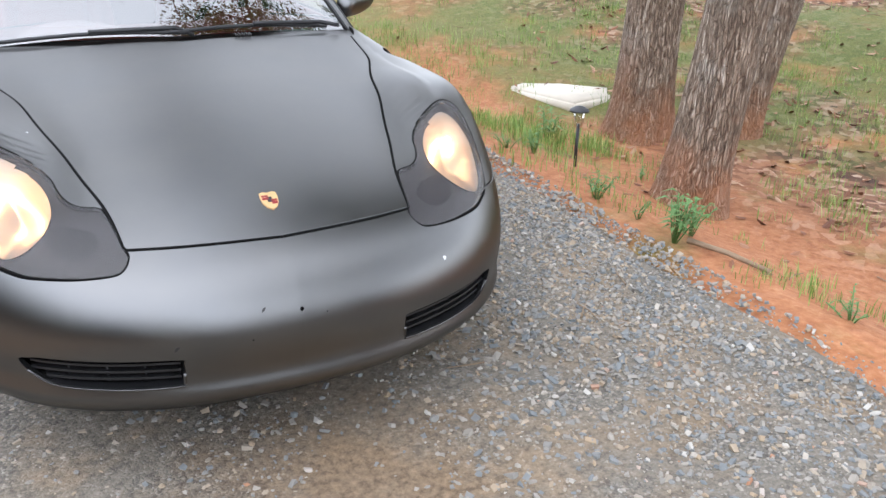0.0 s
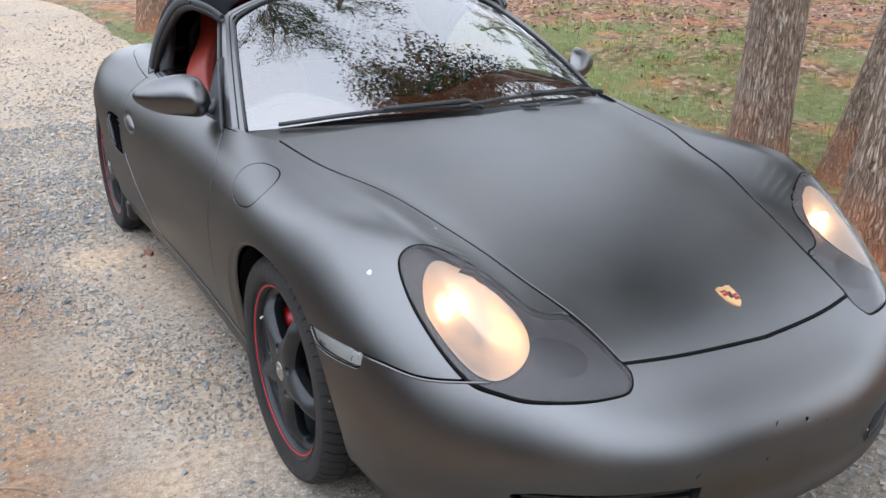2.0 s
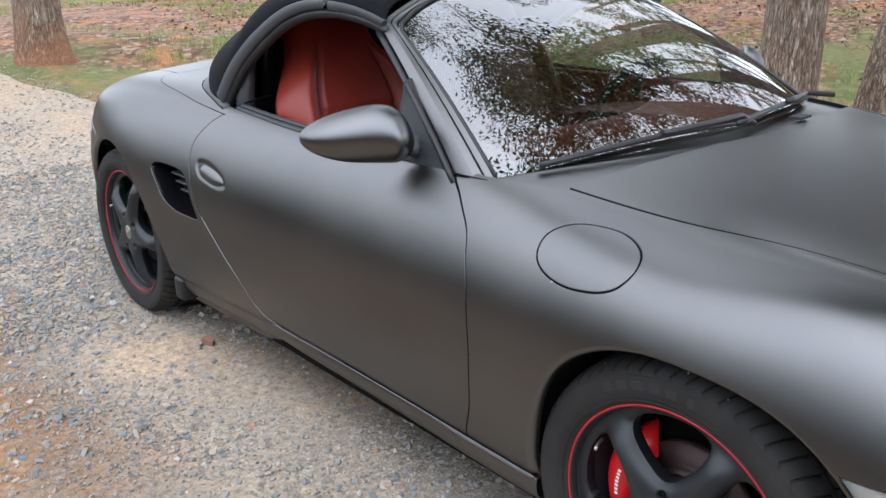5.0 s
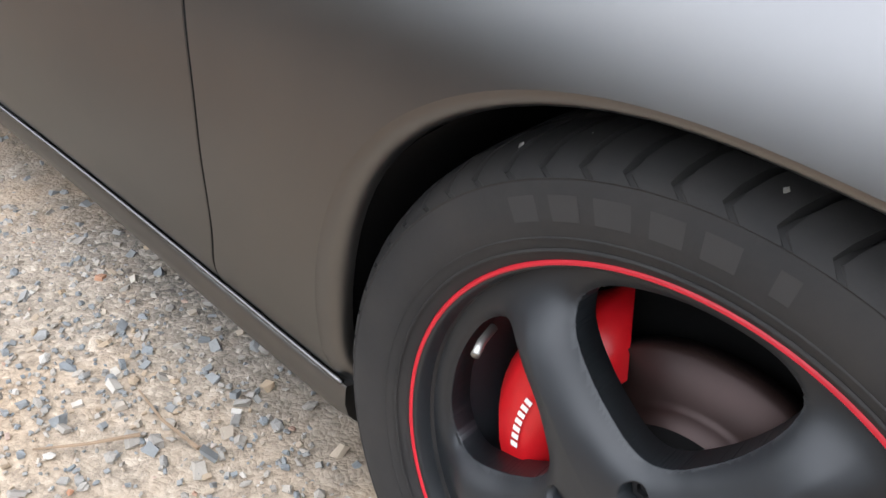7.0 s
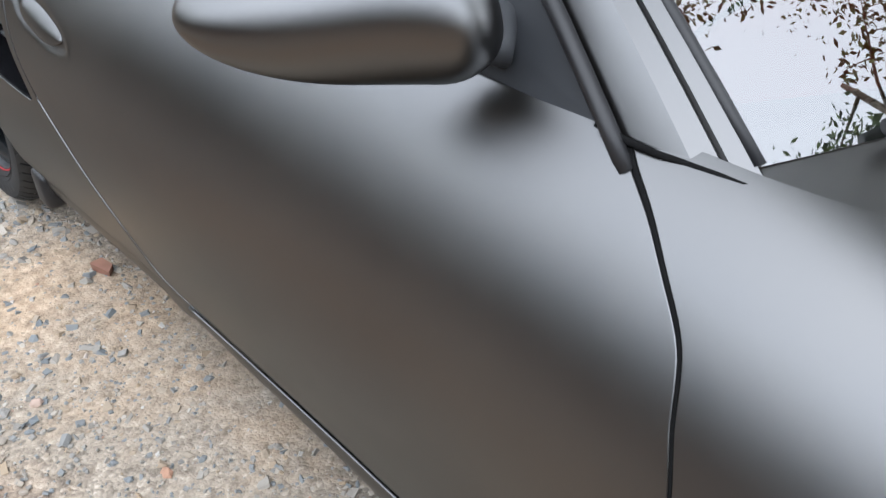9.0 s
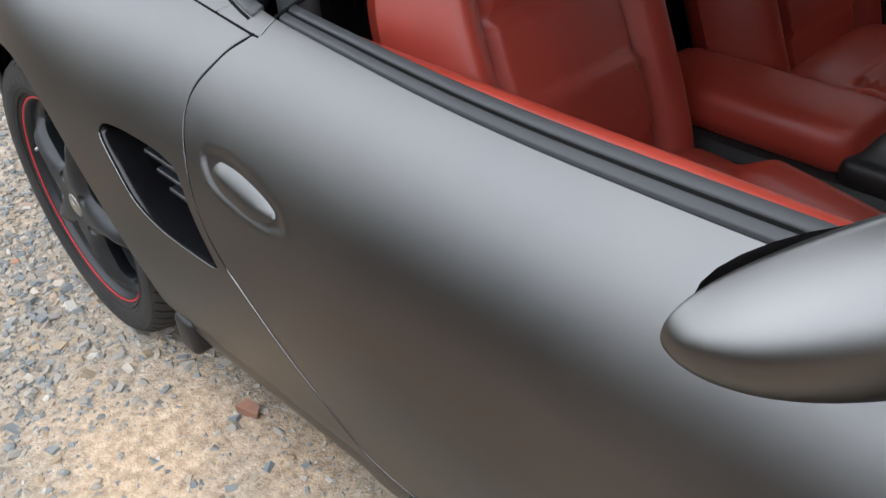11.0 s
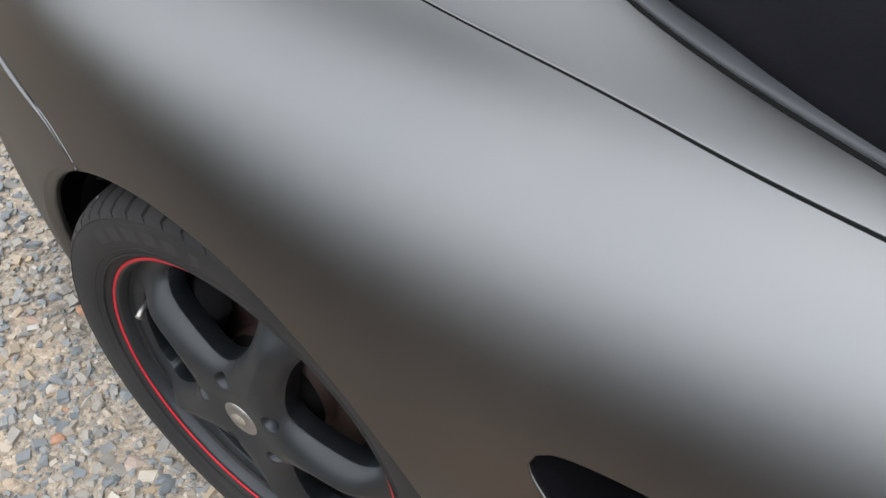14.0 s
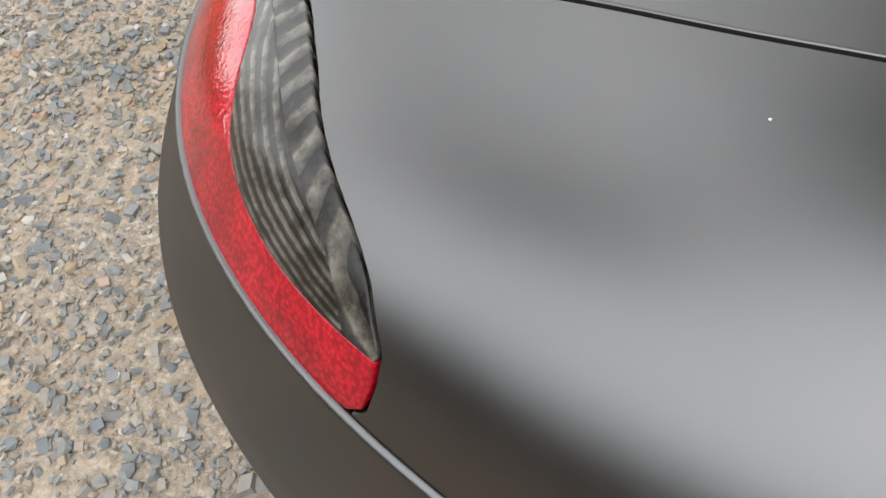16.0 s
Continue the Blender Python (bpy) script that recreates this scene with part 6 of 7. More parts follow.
GROUND, GRAVEL, STONE, BARK = make_ground_mat(), make_gravel_mat(), make_stone_mat(), make_bark()
LEAF = make_leaf_mat("tree_leaves", srgb(42, 62, 26), srgb(72, 96, 40), srgb(112, 132, 60))
UNDERGROWTH = make_leaf_mat("undergrowth_leaves", srgb(46, 46, 32), srgb(66, 62, 44), srgb(88, 80, 58))
GRASS = make_leaf_mat("grass_blades", srgb(78, 106, 40), srgb(116, 148, 62), srgb(160, 172, 102))
THICKET = make_leaf_mat("thicket_leaves", srgb(84, 100, 48), srgb(118, 136, 68), srgb(158, 166, 98))
WEED = make_leaf_mat("weed_leaves", srgb(48, 82, 44), srgb(84, 120, 66), srgb(124, 156, 88))
LITTER = make_leaf_mat("dead_leaves", srgb(96, 56, 36), srgb(138, 90, 62), srgb(178, 146, 118))
STICK = plain("dry_stick", (0.24, 0.17, 0.11), 0.9, vary=0.4, scale=40, bump=0.3)


def graded(lo, hi, near0, near1, fine_step, grow=1.25):
    """Coordinates that are fine between near0 and near1 and widen outwards."""
    c = list(np.arange(near0, near1 + 1e-6, fine_step))
    s = fine_step
    while c[-1] < hi:
        s *= grow
        c.append(c[-1] + s)
    s = fine_step
    while c[0] > lo:
        s *= grow
        c.insert(0, c[0] - s)
    return np.array(c)


xs, ys = graded(-900, 900, -7, 14, 0.22), graded(-900, 900, -6, 18, 0.22)
gx, gy = np.meshgrid(xs, ys, indexing="ij")
gz = land(gx, gy) - 0.03 * (1 - np.maximum(step(-0.1, 0.25, gx - edge_right(gy)), step(-0.1, 0.25, edge_left(gy) - gx)))
m = len(ys)
ground = part_mesh("ground", np.stack([gx, gy, gz], -1).reshape(-1, 3), [(i * m + j, (i + 1) * m + j, (i + 1) * m + j + 1, i * m + j + 1) for i in range(len(xs) - 1) for j in range(m - 1)], GROUND)
tagged(ground, "red clay woodland floor with leaf litter and grass patches", "ground", kind="structure")

v, f = [], []
ys = np.concatenate([np.arange(-14, -4, 0.4), np.arange(-4, 9, 0.12), np.arange(9, 24, 0.4)])
nx = 60
for y in ys:
    a, b = float(edge_left(y)), float(edge_right(y)) + 0.10 * noise.noise((y * 1.3, 3.1, 0)) + 0.05 * noise.noise((y * 5.0, 1.1, 0))
    for k in range(nx):
        t = k / (nx - 1)
        x = a + (b - a) * t
        z = float(land(x, y)) + 0.006 * noise.noise((x * 2.2, y * 2.2, 0.5)) - (0.035 if k in (0, nx - 1) else 0.0)
        v.append((x, y, z))
f = [(i * nx + k, (i + 1) * nx + k, (i + 1) * nx + k + 1, i * nx + k + 1) for i in range(len(ys) - 1) for k in range(nx - 1)]
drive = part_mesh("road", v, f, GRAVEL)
tagged(drive, "grey gravel driveway with tan dirt streaks", "driveway", kind="structure")


def scatter(name, label, category, items, material, builder):
    """Many small pieces in one mesh: items of (x, y, z, size, turn)."""
    V, F = [], []
    for it in items:
        v, f = builder(*it)
        o = len(V)
        V += v
        F += [tuple(o + i for i in q) for q in f]
    ob = part_mesh(name, V, F, material, smooth=False)
    return tagged(ob, label, category, kind="stuff")


ICO_V = [Vector(p).normalized() for p in ((0, 0.53, 0.85), (0, -0.53, 0.85), (0, 0.53, -0.85), (0, -0.53, -0.85), (0.53, 0.85, 0), (-0.53, 0.85, 0), (0.53, -0.85, 0), (-0.53, -0.85, 0), (0.85, 0, 0.53), (-0.85, 0, 0.53), (0.85, 0, -0.53), (-0.85, 0, -0.53))]
ICO_F = [(0, 1, 8), (0, 9, 1), (0, 4, 5), (0, 8, 4), (0, 5, 9), (1, 7, 6), (1, 6, 8), (1, 9, 7), (8, 10, 4), (8, 6, 10), (9, 5, 11), (9, 11, 7), (2, 5, 4), (2, 4, 10), (2, 11, 5), (3, 6, 7), (3, 7, 11), (3, 10, 6), (2, 10, 3), (2, 3, 11)]
UP_F = [q for q in ICO_F if sum(ICO_V[i].z for i in q) > -0.9]


CUBE = [Vector((x, y, z)) for z in (-1, 1) for y in (-1, 1) for x in (-1, 1)]
CUBE_F = [(4, 5, 7, 6), (0, 1, 5, 4), (1, 3, 7, 5), (3, 2, 6, 7), (2, 0, 4, 6)]


def pebble(x, y, z, s, seed):
    """A broken stone: a lump with pushed-about corners."""
    r = random.Random(seed)
    e = Euler((r.uniform(-0.6, 0.6), r.uniform(-0.6, 0.6), r.uniform(0, 6.3)))
    sc = Vector((s * r.uniform(0.7, 1.25), s * r.uniform(0.45, 0.9), s * r.uniform(0.3, 0.65)))
    rough = r.random() < 0.6
    out = []
    for p in CUBE if rough else ICO_V:
        q = Vector((p.x * sc.x, p.y * sc.y, p.z * sc.z))
        q = Vector((q.x * r.uniform(0.45, 0.95), q.y * r.uniform(0.45, 0.95), q.z * r.uniform(0.5, 1.0))) if rough else q * r.uniform(0.74, 1.12)
        q.rotate(e)
        out.append((x + q.x, y + q.y, z + q.z))
    return out, CUBE_F if rough else UP_F


def stones(n, x0, x1, y0, y1, smin, smax, seed, keep):
    g = np.random.default_rng(seed)
    out = []
    while len(out) < n:
        x, y = g.uniform(x0, x1), g.uniform(y0, y1)
        if edge_left(y) + 0.1 < x < edge_right(y) + 0.10 and g.random() < keep(x, y):
            s = smin + (smax - smin) * g.random() ** 2.5
            out.append((x, y, float(land(x, y)) + 0.12 * s, s, int(g.integers(1 << 30))))
    return out


def clumpy(x, y):
    """Loose stones lie thick at the drive's edges and at the rear, thin in the wheel tracks."""
    e = math.exp(-((x - float(edge_right(y)) + 0.25) / 0.30) ** 2)
    t = 0.40 + 0.9 * e + 0.9 * float(step(2.2, 3.2, y)) * float(step(-1.4, -0.6, -abs(x + 0.4) + 0.0 + 0.0)) + 0.25 * float(step(2.0, 3.4, y))
    n_ = noise.noise((x * 1.1, y * 1.1, 4.2)) + 0.5 * noise.noise((x * 3.0, y * 3.0, 8.2))
    t -= 0.55 * math.exp(-((x + 1.36) / 0.22) ** 2)
    return max(0.05, min(1.0, t + 0.8 * n_))


def rear_bed(x, y):
    """Thick crushed stone behind the doors, with worn patches of dirt."""
    n_ = noise.noise((x * 1.6, y * 1.6, 14.2)) + 0.5 * noise.noise((x * 4.0, y * 4.0, 18.2))
    return max(0.10, min(1.0, 0.15 + 0.85 * float(step(1.6, 2.8, y)) + 0.8 * n_))


scatter("gravel", "loose angular grey and tan gravel stones", "gravel", stones(42000, -2.2, 1.9, -2.0, 4.6, 0.004, 0.015, 11, clumpy), STONE, pebble)
scatter("gravel", "loose grey gravel along the drive", "gravel", stones(17000, -2.6, 1.2, 1.5, 5.2, 0.007, 0.021, 12, rear_bed), STONE, pebble)
v, f = pebble(-0.774, 1.925, 0.014, 0.024, 5)
scatter("gravel", "small packed grey and tan gravel beside the car", "gravel", stones(13000, -1.9, -0.72, 0.2, 3.0, 0.0028, 0.0085, 14, lambda x, y: 0.35 + 0.65 * abs(noise.noise((x * 2.0, y * 2.0, 3.1)))), STONE, pebble)


def front_edge(x, y):
    n_ = noise.noise((x * 1.5, y * 1.5, 34.2)) + 0.5 * noise.noise((x * 5.0, y * 5.0, 38.2))
    return max(0.04, min(1.0, 0.30 + 0.7 * math.exp(-((x - float(edge_right(y)) + 0.35) / 0.35) ** 2) + 0.8 * n_))


scatter("gravel", "loose grey gravel heaped along the drive's edge", "gravel", stones(9000, 0.3, 2.0, -2.6, 1.6, 0.005, 0.019, 15, front_edge), STONE, pebble)


def up_the_drive(x, y):
    n_ = noise.noise((x * 0.9, y * 0.5, 24.2)) + 0.5 * noise.noise((x * 3.0, y * 3.0, 28.2))
    return max(0.03, min(1.0, 0.40 + 0.9 * n_)) * (1 - 0.7 * float(step(6, 11, y)))


scatter("gravel", "loose grey gravel thinning out up the drive", "gravel", stones(11000, -5.0, 1.4, 4.5, 11.0, 0.007, 0.020, 13, up_the_drive), STONE, pebble)
rock = part_mesh("stone", v, f, plain("brown_stone", srgb(128, 92, 76), 0.85, vary=0.3), smooth=False)
tagged(rock, "single brown stone on the gravel", "stone")


def blade(x, y, z, s, seed):
    r = random.Random(seed)
    a = r.uniform(0, 6.3)
    lean = r.uniform(0.1, 0.7) * s
    w = 0.0015 + 0.012 * s * r.uniform(0.5, 1)
    w = min(w, 0.006)
    dx, dy = math.cos(a), math.sin(a)
    return [(x - dy * w, y + dx * w, z - 0.01), (x + dy * w, y - dx * w, z - 0.01), (x + dx * lean * 0.4 + dy * w * 0.8, y + dy * lean * 0.4 - dx * w * 0.8, z + s * 0.6), (x + dx * lean * 0.4 - dy * w * 0.8, y + dy * lean * 0.4 + dx * w * 0.8, z + s * 0.6), (x + dx * lean, y + dy * lean, z + s)], [(0, 1, 2, 3), (3, 2, 4)]


def off_drive(x, y):
    return x > float(edge_right(y)) + 0.12 or x < float(edge_left(y)) - 0.12


def tufts(n, per, x0, x1, y0, y1, h0, h1, seed, keep):
    g = np.random.default_rng(seed)
    out = []
    while len(out) < n * per:
        x, y = g.uniform(x0, x1), g.uniform(y0, y1)
        if off_drive(x, y) and g.random() < keep(x, y):
            h = g.uniform(h0, h1)
            for _ in range(per):
                px, py = x + g.normal(0, 0.06), y + g.normal(0, 0.06)
                out.append((px, py, float(land(px, py)), h * g.uniform(0.5, 1.1), int(g.integers(1 << 30))))
    return out


def grassy(x, y):
    u = 0.67 * x + 0.74 * y
    n_ = noise.noise((x * 0.5, y * 0.5, 2.0)) + 0.5 * noise.noise((x * 1.4, y * 1.4, 5.0))
    return max(0.0, min(1.0, 0.9 * n_ + 0.5 * float(step(3.4, 4.4, u)) * (1 - float(step(7.6, 9.2, u))) + 0.5 * float(step(15.0, 17.5, u)) - 0.03))


scatter("grass", "patchy green grass on the woodland floor", "grass", tufts(4600, 16, 1.7, 16, -3, 18, 0.03, 0.11, 21, grassy), GRASS, blade)
scatter("grass", "bright green grass tuft beside the slab", "grass", tufts(110, 18, 2.15, 3.0, 1.55, 2.6, 0.05, 0.14, 25, lambda x, y: 1.0), GRASS, blade)
scatter("grass", "thin grass at the driveway edge", "grass", tufts(60, 14, 1.75, 2.6, -2, 4, 0.03, 0.09, 22, lambda x, y: max(0, noise.noise((x * 2, y * 2, 1)) + 0.15)), GRASS, blade)
scatter("grass", "long green meadow grass far off", "grass", tufts(1800, 6, 8, 40, 8, 50, 0.15, 0.5, 23, lambda x, y: float(step(12, 20, 0.67 * x + 0.74 * y))), GRASS, blade)


def dead_leaf(x, y, z, s, seed):
    r = random.Random(seed)
    e = Euler((r.uniform(-0.6, 0.6), r.uniform(-0.6, 0.6), r.uniform(0, 6.3)))
    out = []
    for p in ((-1, 0, 0.15), (-0.3, 0.45, 0), (0.6, 0.35, 0.05), (1.1, 0, 0.25), (0.6, -0.35, 0.05), (-0.3, -0.45, 0)):
        q = Vector(p) * s
        q.rotate(e)
        out.append((x + q.x, y + q.y, z + q.z + 0.3 * s))
    return out, [(0, 1, 2, 3), (0, 3, 4, 5)]


def leaves_on_ground(n, x0, x1, y0, y1, seed, keep):
    g = np.random.default_rng(seed)
    out = []
    while len(out) < n:
        x, y = g.uniform(x0, x1), g.uniform(y0, y1)
        if off_drive(x, y) and g.random() < keep(x, y):
            out.append((x, y, float(land(x, y)), g.uniform(0.018, 0.045), int(g.integers(1 << 30))))
    return out


scatter("leaf_litter", "dry brown fallen leaves under the trees", "leaf litter", leaves_on_ground(15000, 1.7, 16, -3, 18, 31, lambda x, y: max(0.02, min(1.0, 0.25 + 1.2 * noise.noise((x * 0.45, y * 0.45, 9.0)) + 0.35 * float(step(3.2, 5.0, x)))) * (0.12 + 0.88 * float(step(2.7, 4.2, x)))), LITTER, dead_leaf)


def twig(x, y, z, s, seed):
    r = random.Random(seed)
    a = r.uniform(0, 6.3)
    d = Vector((math.cos(a), math.sin(a), 0))
    v, f = tube([(x, y, z + 0.008), tuple(Vector((x, y, z + 0.012)) + d * s * 0.5 + Vector((-d.y, d.x, 0)) * s * 0.06), tuple(Vector((x, y, z + 0.008)) + d * s)], 0.003, 5, [1, 0.8, 0.5])
    return v, f


g = np.random.default_rng(41)
scatter("twigs", "scattered dry twigs on gravel and clay", "twigs", [(x, y, float(land(x, y)), g.uniform(0.05, 0.16), int(g.integers(1 << 30))) for x, y in zip(np.r_[g.uniform(-2.2, 1.7, 26), g.uniform(1.8, 8, 160)], np.r_[g.uniform(-2, 4, 26), g.uniform(-2, 10, 160)])], STICK, twig)
v, f = tube([(1.94, -0.21, float(land(1.94, -0.21)) + 0.02), (2.03, -0.36, float(land(2.03, -0.36)) + 0.025), (2.12, -0.52, float(land(2.12, -0.52)) + 0.015)], 0.013, 8, [1.0, 0.9, 0.8])
tagged(part_mesh("stick", v, f, STICK), "dry bare stick lying on red clay", "stick")


# ---- weeds, lamp stake and slab by the drive ----
def make_weed(x, y, h, stems, seed, label):
    r = random.Random(seed)
    t = thing("weed", label, "plant", "weeds by the drive")
    t.location = (x, y, float(land(x, y)))
    for k in range(stems):
        a = r.uniform(0, 6.3)
        d = Vector((math.cos(a), math.sin(a), 0))
        top = Vector((r.uniform(-0.08, 0.08), r.uniform(-0.08, 0.08), h * r.uniform(0.5, 1.0)))
        v, f = tube([(0.1 * top.x, 0.1 * top.y, -0.02), tuple(top * 0.5 + d * 0.01), tuple(top)], 0.003, 5)
        stem = part_mesh("stem", v, f, WEED, t)
        for j in range(6):
            b = a + j * 2.4
            e = Vector((math.cos(b), math.sin(b), 0))
            p = top * (0.35 + 0.65 * j / 5)
            L = h * r.uniform(0.25, 0.42)
            n = Vector((-e.y, e.x, 0))
            up = Vector((0, 0, 1))
            pts = [p, p + e * L * 0.35 + n * L * 0.13 + up * L * 0.20, p + e * L * 0.4 + up * L * 0.15, p + e * L * 0.35 - n * L * 0.13 + up * L * 0.20, p + e * L + up * L * r.uniform(-0.1, 0.15)]
            part_mesh("leaf", [tuple(q) for q in pts], [(0, 2, 1), (0, 3, 2), (1, 2, 4), (2, 3, 4)], WEED, stem, smooth=False)
    return t


for i, (x, y, h, n_) in enumerate(((1.94, 0.45, 0.14, 9), (1.91, -0.16, 0.20, 12), (2.10, -0.05, 0.17, 9), (1.96, 0.15, 0.08, 5), (2.14, 1.36, 0.16, 7), (1.98, 1.40, 0.08, 8), (2.08, -0.95, 0.10, 7), (2.62, 1.95, 0.26, 6), (3.1, 0.95, 0.14, 8), (2.75, 1.10, 0.10, 4))):
    make_weed(x, y, h, n_, 50 + i, "leafy green weed growing from red clay")
stake = thing("garden_light", "small dark solar path light on a stake", "garden light")
stake.location = (2.33, 1.20, float(land(2.33, 1.20)))
v, f = tube([(0, 0, -0.05), (0, 0, 0.26)], 0.010, 10)
part_mesh("stake", v, f, BLACK_PLASTIC, stake)
v, f = lathe([(0.022, 0.24), (0.030, 0.265), (0.032, 0.33), (0.022, 0.335)], 20, "z")
part_mesh("lantern", v, f, SIGNAL_LENS, stake)
v, f = lathe([(0.0, 0.368), (0.025, 0.362), (0.055, 0.345), (0.058, 0.335), (0.0, 0.335)], 24, "z")
part_mesh("cap", v, f, GREY_TRIM, stake)
slab = thing("stone_slab", "pale concrete slab lying half buried in clay", "slab")
bm = bmesh.new()
cs = [(3.05, 3.25), (3.26, 2.55), (3.65, 2.64), (4.05, 3.20), (3.6, 3.42)]
base_z = float(land(3.5, 2.95))
lo = [bm.verts.new((x, y, base_z - 0.1)) for x, y in cs]
hi = [bm.verts.new((x, y, base_z + 0.005 + 0.006 * i)) for i, (x, y) in enumerate(cs)]
bm.faces.new(hi)
bm.faces.new(lo[::-1])
for i in range(5):
    bm.faces.new((lo[i], lo[(i + 1) % 5], hi[(i + 1) % 5], hi[i]))
bmesh.ops.bevel(bm, geom=list(bm.edges), offset=0.025, segments=3, affect="EDGES")
part("slab", bm, plain("pale_concrete", srgb(204, 196, 182), 0.9, vary=0.12, scale=9, bump=0.2), slab)


# ---- trees ----
def trunk_mesh(r0, height, lean, seed, n=26, rows=44):
    """A tapered trunk with a flared foot and a slight bend."""
    r = random.Random(seed)
    ph = r.uniform(0, 6.3)
    v = []
    for i in range(rows):
        t = i / (rows - 1)
        t = t ** 1.5
        z = -0.25 + t * (height + 0.25)
        flare = 1 + 0.55 * math.exp(-(z + 0.1) / 0.22)
        rad = r0 * flare * (1 - 0.65 * t)
        cx, cy = lean[0] * z + 0.05 * math.sin(z * 0.7 + ph), lean[1] * z + 0.05 * math.cos(z * 0.6 + ph)
        for k in range(n):
            a = 2 * math.pi * k / n
            bumpy = 1 + 0.05 * math.sin(3 * a + ph + z * 0.8) + 0.035 * noise.noise((math.cos(a) * 3 + seed, math.sin(a) * 3, z * 1.6)) + 0.10 * math.exp(-(z + 0.1) / 0.2) * math.sin(4 * a + ph)
            v.append((cx + rad * bumpy * math.cos(a), cy + rad * bumpy * math.sin(a), z))
    f = [(i * n + k, i * n + (k + 1) % n, (i + 1) * n + (k + 1) % n, (i + 1) * n + k) for i in range(rows - 1) for k in range(n)]
    return v, f


def make_tree(x, y, r0, height, lean, seed, label, crown_low, crown_r, leaf_n, leaf_s=0.09, limbs=9):
    t = thing("tree", label, "tree", "woodland trees")
    t.location = (x, y, float(land(x, y)))
    v, f = trunk_mesh(r0, height, lean, seed)
    part_mesh("trunk", v, f, BARK, t)
    return boughs(t, r0, height, lean, seed, crown_low, crown_r, leaf_n, leaf_s, limbs)


def boughs(t, r0, height, lean, seed, crown_low, crown_r, leaf_n, leaf_s, limbs):
    """Limbs with side twigs, and leaves in clumps round their ends."""
    r = random.Random(seed)
    g = np.random.default_rng(seed)
    bv, bf = [], []
    ends = []
    for k in range(limbs):
        z = crown_low + (height - crown_low) * (k + 0.3) / limbs
        a = k * 2.4 + r.uniform(-0.5, 0.5)
        L = crown_r * r.uniform(0.65, 1.1) * (1 - 0.5 * (z - crown_low) / (height - crown_low + 0.1))
        p0 = Vector((lean[0] * z, lean[1] * z, z))
        pts = [p0]
        d = Vector((math.cos(a), math.sin(a), r.uniform(0.1, 0.55)))
        for s in range(5):
            d = (d + Vector((r.uniform(-0.25, 0.25), r.uniform(-0.25, 0.25), r.uniform(-0.15, 0.2)))).normalized()
            pts.append(pts[-1] + d * L / 5)
            if s > 0:
                ends.append(pts[-1].copy())
                # side twigs
                e = d.cross(Vector((0, 0, 1))) * r.choice((-1, 1)) + Vector((0, 0, r.uniform(-0.2, 0.4)))
                q = pts[-1] + e * L * 0.28
                vv, ff = tube([tuple(pts[-1]), tuple((pts[-1] + q) / 2 + Vector((0, 0, 0.05))), tuple(q)], r0 * 0.10, 5, [1, 0.7, 0.3])
                bf += [tuple(len(bv) + i for i in w) for w in ff]
                bv += vv
                ends.append(q)
        vv, ff = tube([tuple(p) for p in pts], r0 * 0.30, 7, [1, 0.8, 0.6, 0.42, 0.26, 0.12])
        bf += [tuple(len(bv) + i for i in w) for w in ff]
        bv += vv
    part_mesh("limbs", bv, bf, BARK, t)
    if leaf_n:
        c = np.array([tuple(e) for e in ends])
        pick = g.integers(0, len(c), leaf_n)
        P = c[pick] + g.normal(0, crown_r * 0.060, (leaf_n, 3)) * (1, 1, 1.3) - (0, 0, 0.10)
        A = g.normal(0, 1, (leaf_n, 3))
        A /= np.linalg.norm(A, axis=1, keepdims=True)
        B = np.cross(A, g.normal(0, 1, (leaf_n, 3)))
        B /= np.linalg.norm(B, axis=1, keepdims=True) + 1e-9
        S = leaf_s * g.uniform(0.6, 1.3, (leaf_n, 1))
        q = np.stack([P - A * S, P + B * S * 0.45, P + A * S, P - B * S * 0.45], 1).reshape(-1, 3)
        ob = part_mesh("crown", q, np.arange(4 * leaf_n).reshape(-1, 4).tolist(), LEAF, t, smooth=False)
    return t


make_tree(3.48, 2.08, 0.205, 12, (0.05, -0.03), 101, "oak trunk with furrowed brown bark stained by clay", 6.0, 3.6, 12000, 0.065, 22)
make_tree(2.70, 0.62, 0.175, 12, (0.055, -0.04), 102, "thick grey-barked oak leaning slightly", 5.8, 3.7, 12000, 0.065, 26)
make_tree(4.15, 1.72, 0.15, 11, (0.17, -0.08), 103, "slender oak leaning away from its neighbours", 4.2, 3.3, 18000, 0.065, 20)


# the woods all round: three grown trees, copied and turned
pines = [make_tree(0.95, 8.9, 0.235, 15, (0.0, 0.0), 111, "tall straight pine trunk with reddish bark", 6.0, 3.2, 1500, 0.11), make_tree(6.8, 13.7, 0.24, 16, (0.01, 0.0), 112, "tall straight pine at the clearing's far side", 7.0, 3.4, 1500, 0.11), make_tree(9.5, -7.0, 0.20, 13, (0.01, 0.02), 113, "unseen woodland oak added for reflections in the car", 3.2, 4.2, 3600, 0.11)]


def plant(k, x, y, size, turn):
    return copy_thing(pines[k], pose(x, y, float(land(x, y)) - 0.02, 0, 0, turn) @ Matrix.Diagonal((size, size, size, 1)))


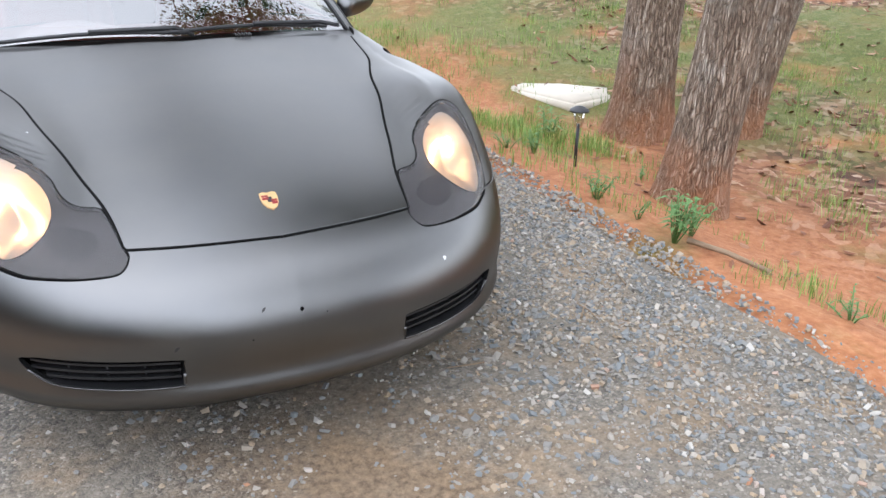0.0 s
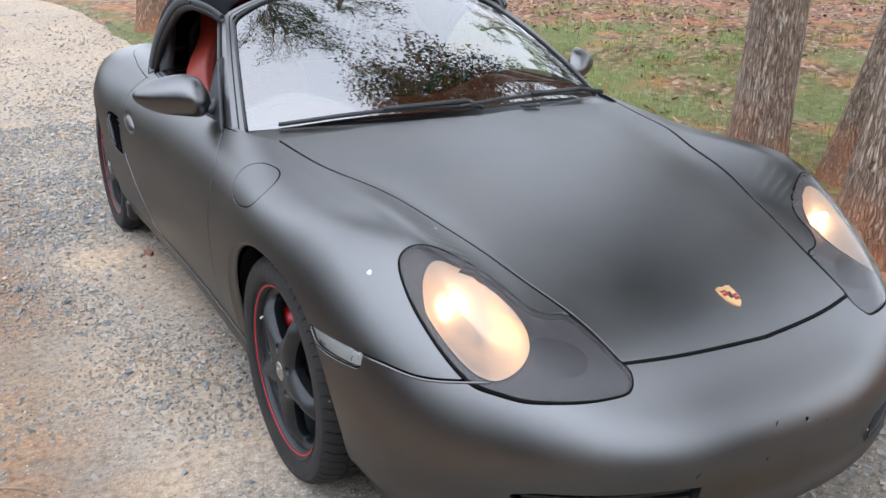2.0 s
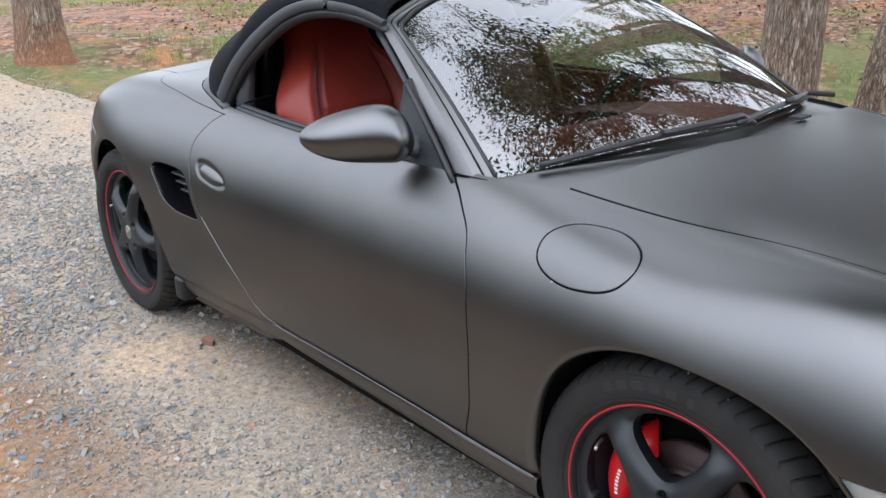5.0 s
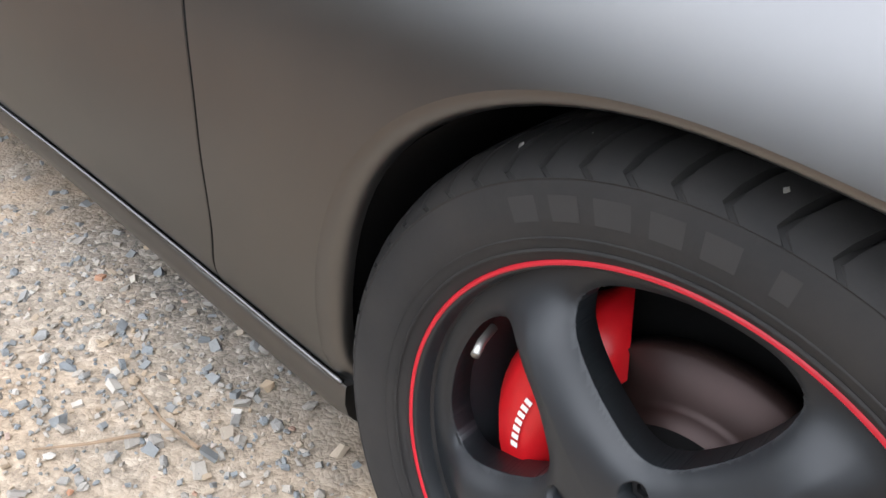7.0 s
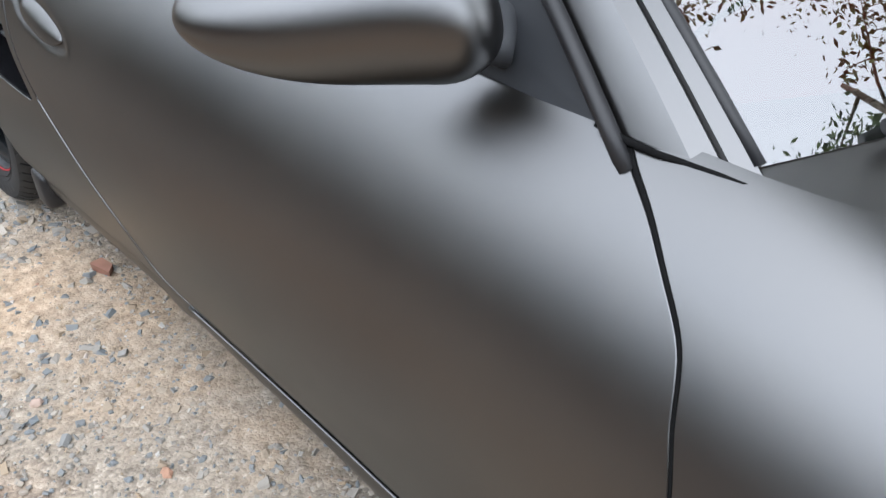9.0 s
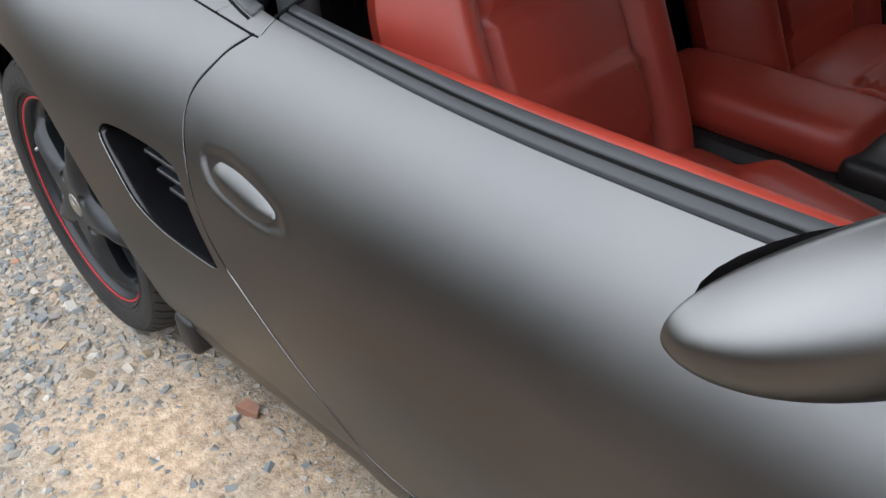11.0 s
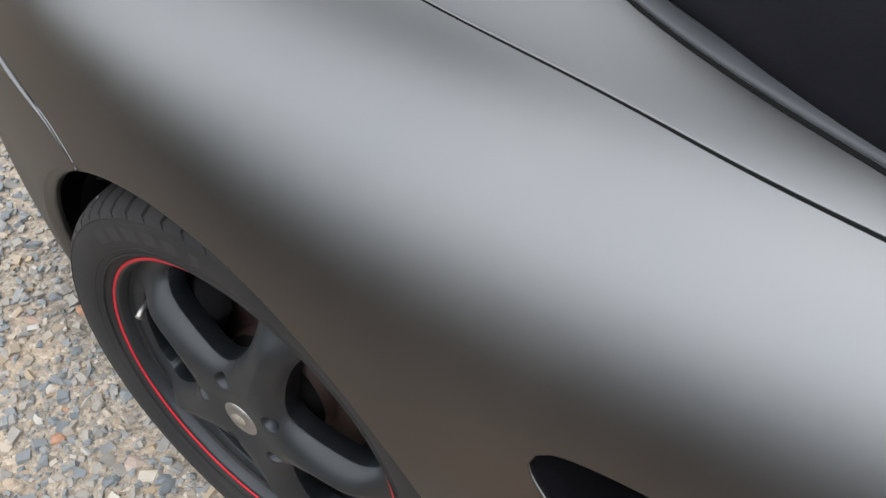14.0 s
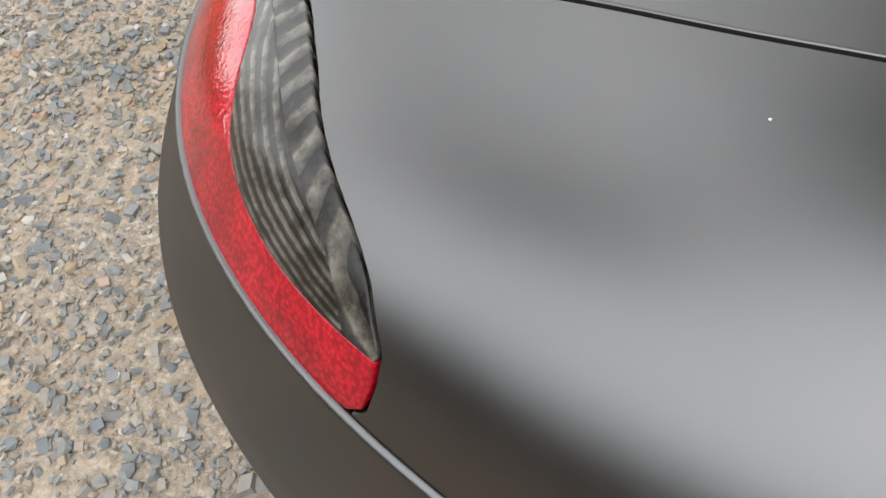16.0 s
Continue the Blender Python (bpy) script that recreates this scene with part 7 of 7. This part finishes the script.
for k, x, y, size in ((1, 11.8, 15.8, 0.75), (0, 12.6, 15.0, 0.62), (1, 13.4, 11.4, 0.8), (0, 17.0, 13.5, 0.7), (1, 18.5, 11.0, 0.8), (1, 15.5, 7.5, 0.7), (0, 10.5, 5.2, 0.6), (1, 14.0, 4.0, 0.7), (1, 9.0, 0.5, 0.8), (0, 8.0, -3.5, 0.9), (2, 5.0, -6.0, 1.0)):
    plant(k, x, y, size, (x * 77 + y * 31) % 360)
g = np.random.default_rng(77)
count = 0
while count < 16:
    a, d = g.uniform(0, 2 * math.pi), g.uniform(9, 34)
    x, y = d * math.cos(a), 1 + d * math.sin(a)
    if x > 1.5 and not (edge_left(y) - 1.2 < x < edge_right(y) + 1.2) and not (0.67 * x + 0.74 * y > 4 and d < 22):
        plant(int(g.integers(0, 2)), x, y, g.uniform(0.75, 1.15), g.uniform(0, 360))
        count += 1
# unseen ring of thin trees, added to break up the sky that the car reflects
for k in range(44):
    a = radians(95 + 190 * (k + g.uniform(-0.4, 0.4)) / 43)
    d = 16.0 + 7.0 * (k % 3) / 2 + g.uniform(-0.8, 0.8)
    x, y = d * math.cos(a), 1 + d * math.sin(a)
    if not (edge_left(y) - 0.8 < x < edge_right(y) + 0.8):
        plant(2, x, y, g.uniform(0.5, 0.65), g.uniform(0, 360))


def bush(k, x, y, size, light=False):
    b = thing("shrub", "low light green shrub beyond the clearing" if light else "unseen dark shrub added for dark reflections in the car", "shrub", "shrubs round the clearing")
    b.location = (x, y, float(land(x, y)))
    part_obj = new("foliage", LIGHT_SHRUB if light else SHRUB)
    part_obj.parent = b
    b.scale = (size, size, size * 0.8)
    b.rotation_euler = (0, 0, k * 1.7)
    return b


q = np.random.default_rng(91)
n_ = 5200
P = q.normal(0, 1, (n_, 3))
P = P / np.linalg.norm(P, axis=1, keepdims=True) * (0.55 + 0.45 * q.random((n_, 1))) * (1 + 0.25 * np.sin(P[:, :1] * 5) * np.cos(P[:, 1:2] * 4))
P[:, 2] = np.abs(P[:, 2]) * 1.4
A = q.normal(0, 1, (n_, 3))
A /= np.linalg.norm(A, axis=1, keepdims=True)
B = np.cross(A, q.normal(0, 1, (n_, 3)))
B /= np.linalg.norm(B, axis=1, keepdims=True)
sv = np.stack([P - A * 0.062, P + B * 0.03, P + A * 0.062, P - B * 0.03], 1).reshape(-1, 3)
SHRUB = bpy.data.meshes.new("foliage")
SHRUB.from_pydata([tuple(map(float, t)) for t in sv], [], np.arange(4 * n_).reshape(-1, 4).tolist())
SHRUB.materials.append(UNDERGROWTH)
LIGHT_SHRUB = SHRUB.copy()
LIGHT_SHRUB.materials.clear()
LIGHT_SHRUB.materials.append(THICKET)
# unseen shrubs that block low sky, so that the car's sides reflect dark
for k in range(80):
    a = radians(80 + 215 * k / 79)
    d = (12.0 if k % 2 else 14.5) + q.uniform(-0.8, 0.8)
    x, y = d * math.cos(a), 1 + d * math.sin(a)
    if not (edge_left(y) - 2.4 < x < edge_right(y) + 2.4) and not (a < radians(100) and x > -1):
        bush(k, x, y, q.uniform(2.0, 2.8) if a > radians(168) else q.uniform(1.6, 2.2))
# more unseen shrubs against low sky, at both ends of the drive
for k in range(14):
    bush(k, -22 + 1.6 * k + q.uniform(-0.5, 0.5), 27 + 0.35 * k, q.uniform(3.2, 4.4))
    bush(k, -4 + 1.0 * k, -16.5 + q.uniform(-0.8, 0.8), q.uniform(1.6, 2.2))
for k in range(34):
    a = radians(12 + 36 * k / 33)
    d = 25.0 + 6.0 * (k % 3) / 2
    bush(k, -1.9 + d * math.cos(a), -1.4 + d * math.sin(a), q.uniform(0.9, 1.6), True)
    if k % 2:
        plant(k % 2, -1.9 + (d - 2) * math.cos(a), -1.4 + (d - 2) * math.sin(a), q.uniform(0.5, 0.8), k * 50)
# the tree beside the drive carries a fuller crown
boughs(pines[0], 0.235, 15, (0.0, 0.0), 131, 6.8, 4.8, 9000, 0.075, 22)
v = []
for t in np.linspace(-1.6, 2.4, 24):
    for x, y in ((5.8 + 4.6 * t, 24.4 - 3.7 * t), (8.0 + 5.2 * t, 31.2 - 5.4 * t)):
        v.append((x, y, float(land(x, y)) + 0.12))
lane = part_mesh("pavement", v, [(2 * i, 2 * i + 1, 2 * i + 3, 2 * i + 2) for i in range(23)], plain("pale_lane", srgb(126, 130, 134), 0.9))
tagged(lane, "pale paved lane beyond the woods", "lane", kind="structure")
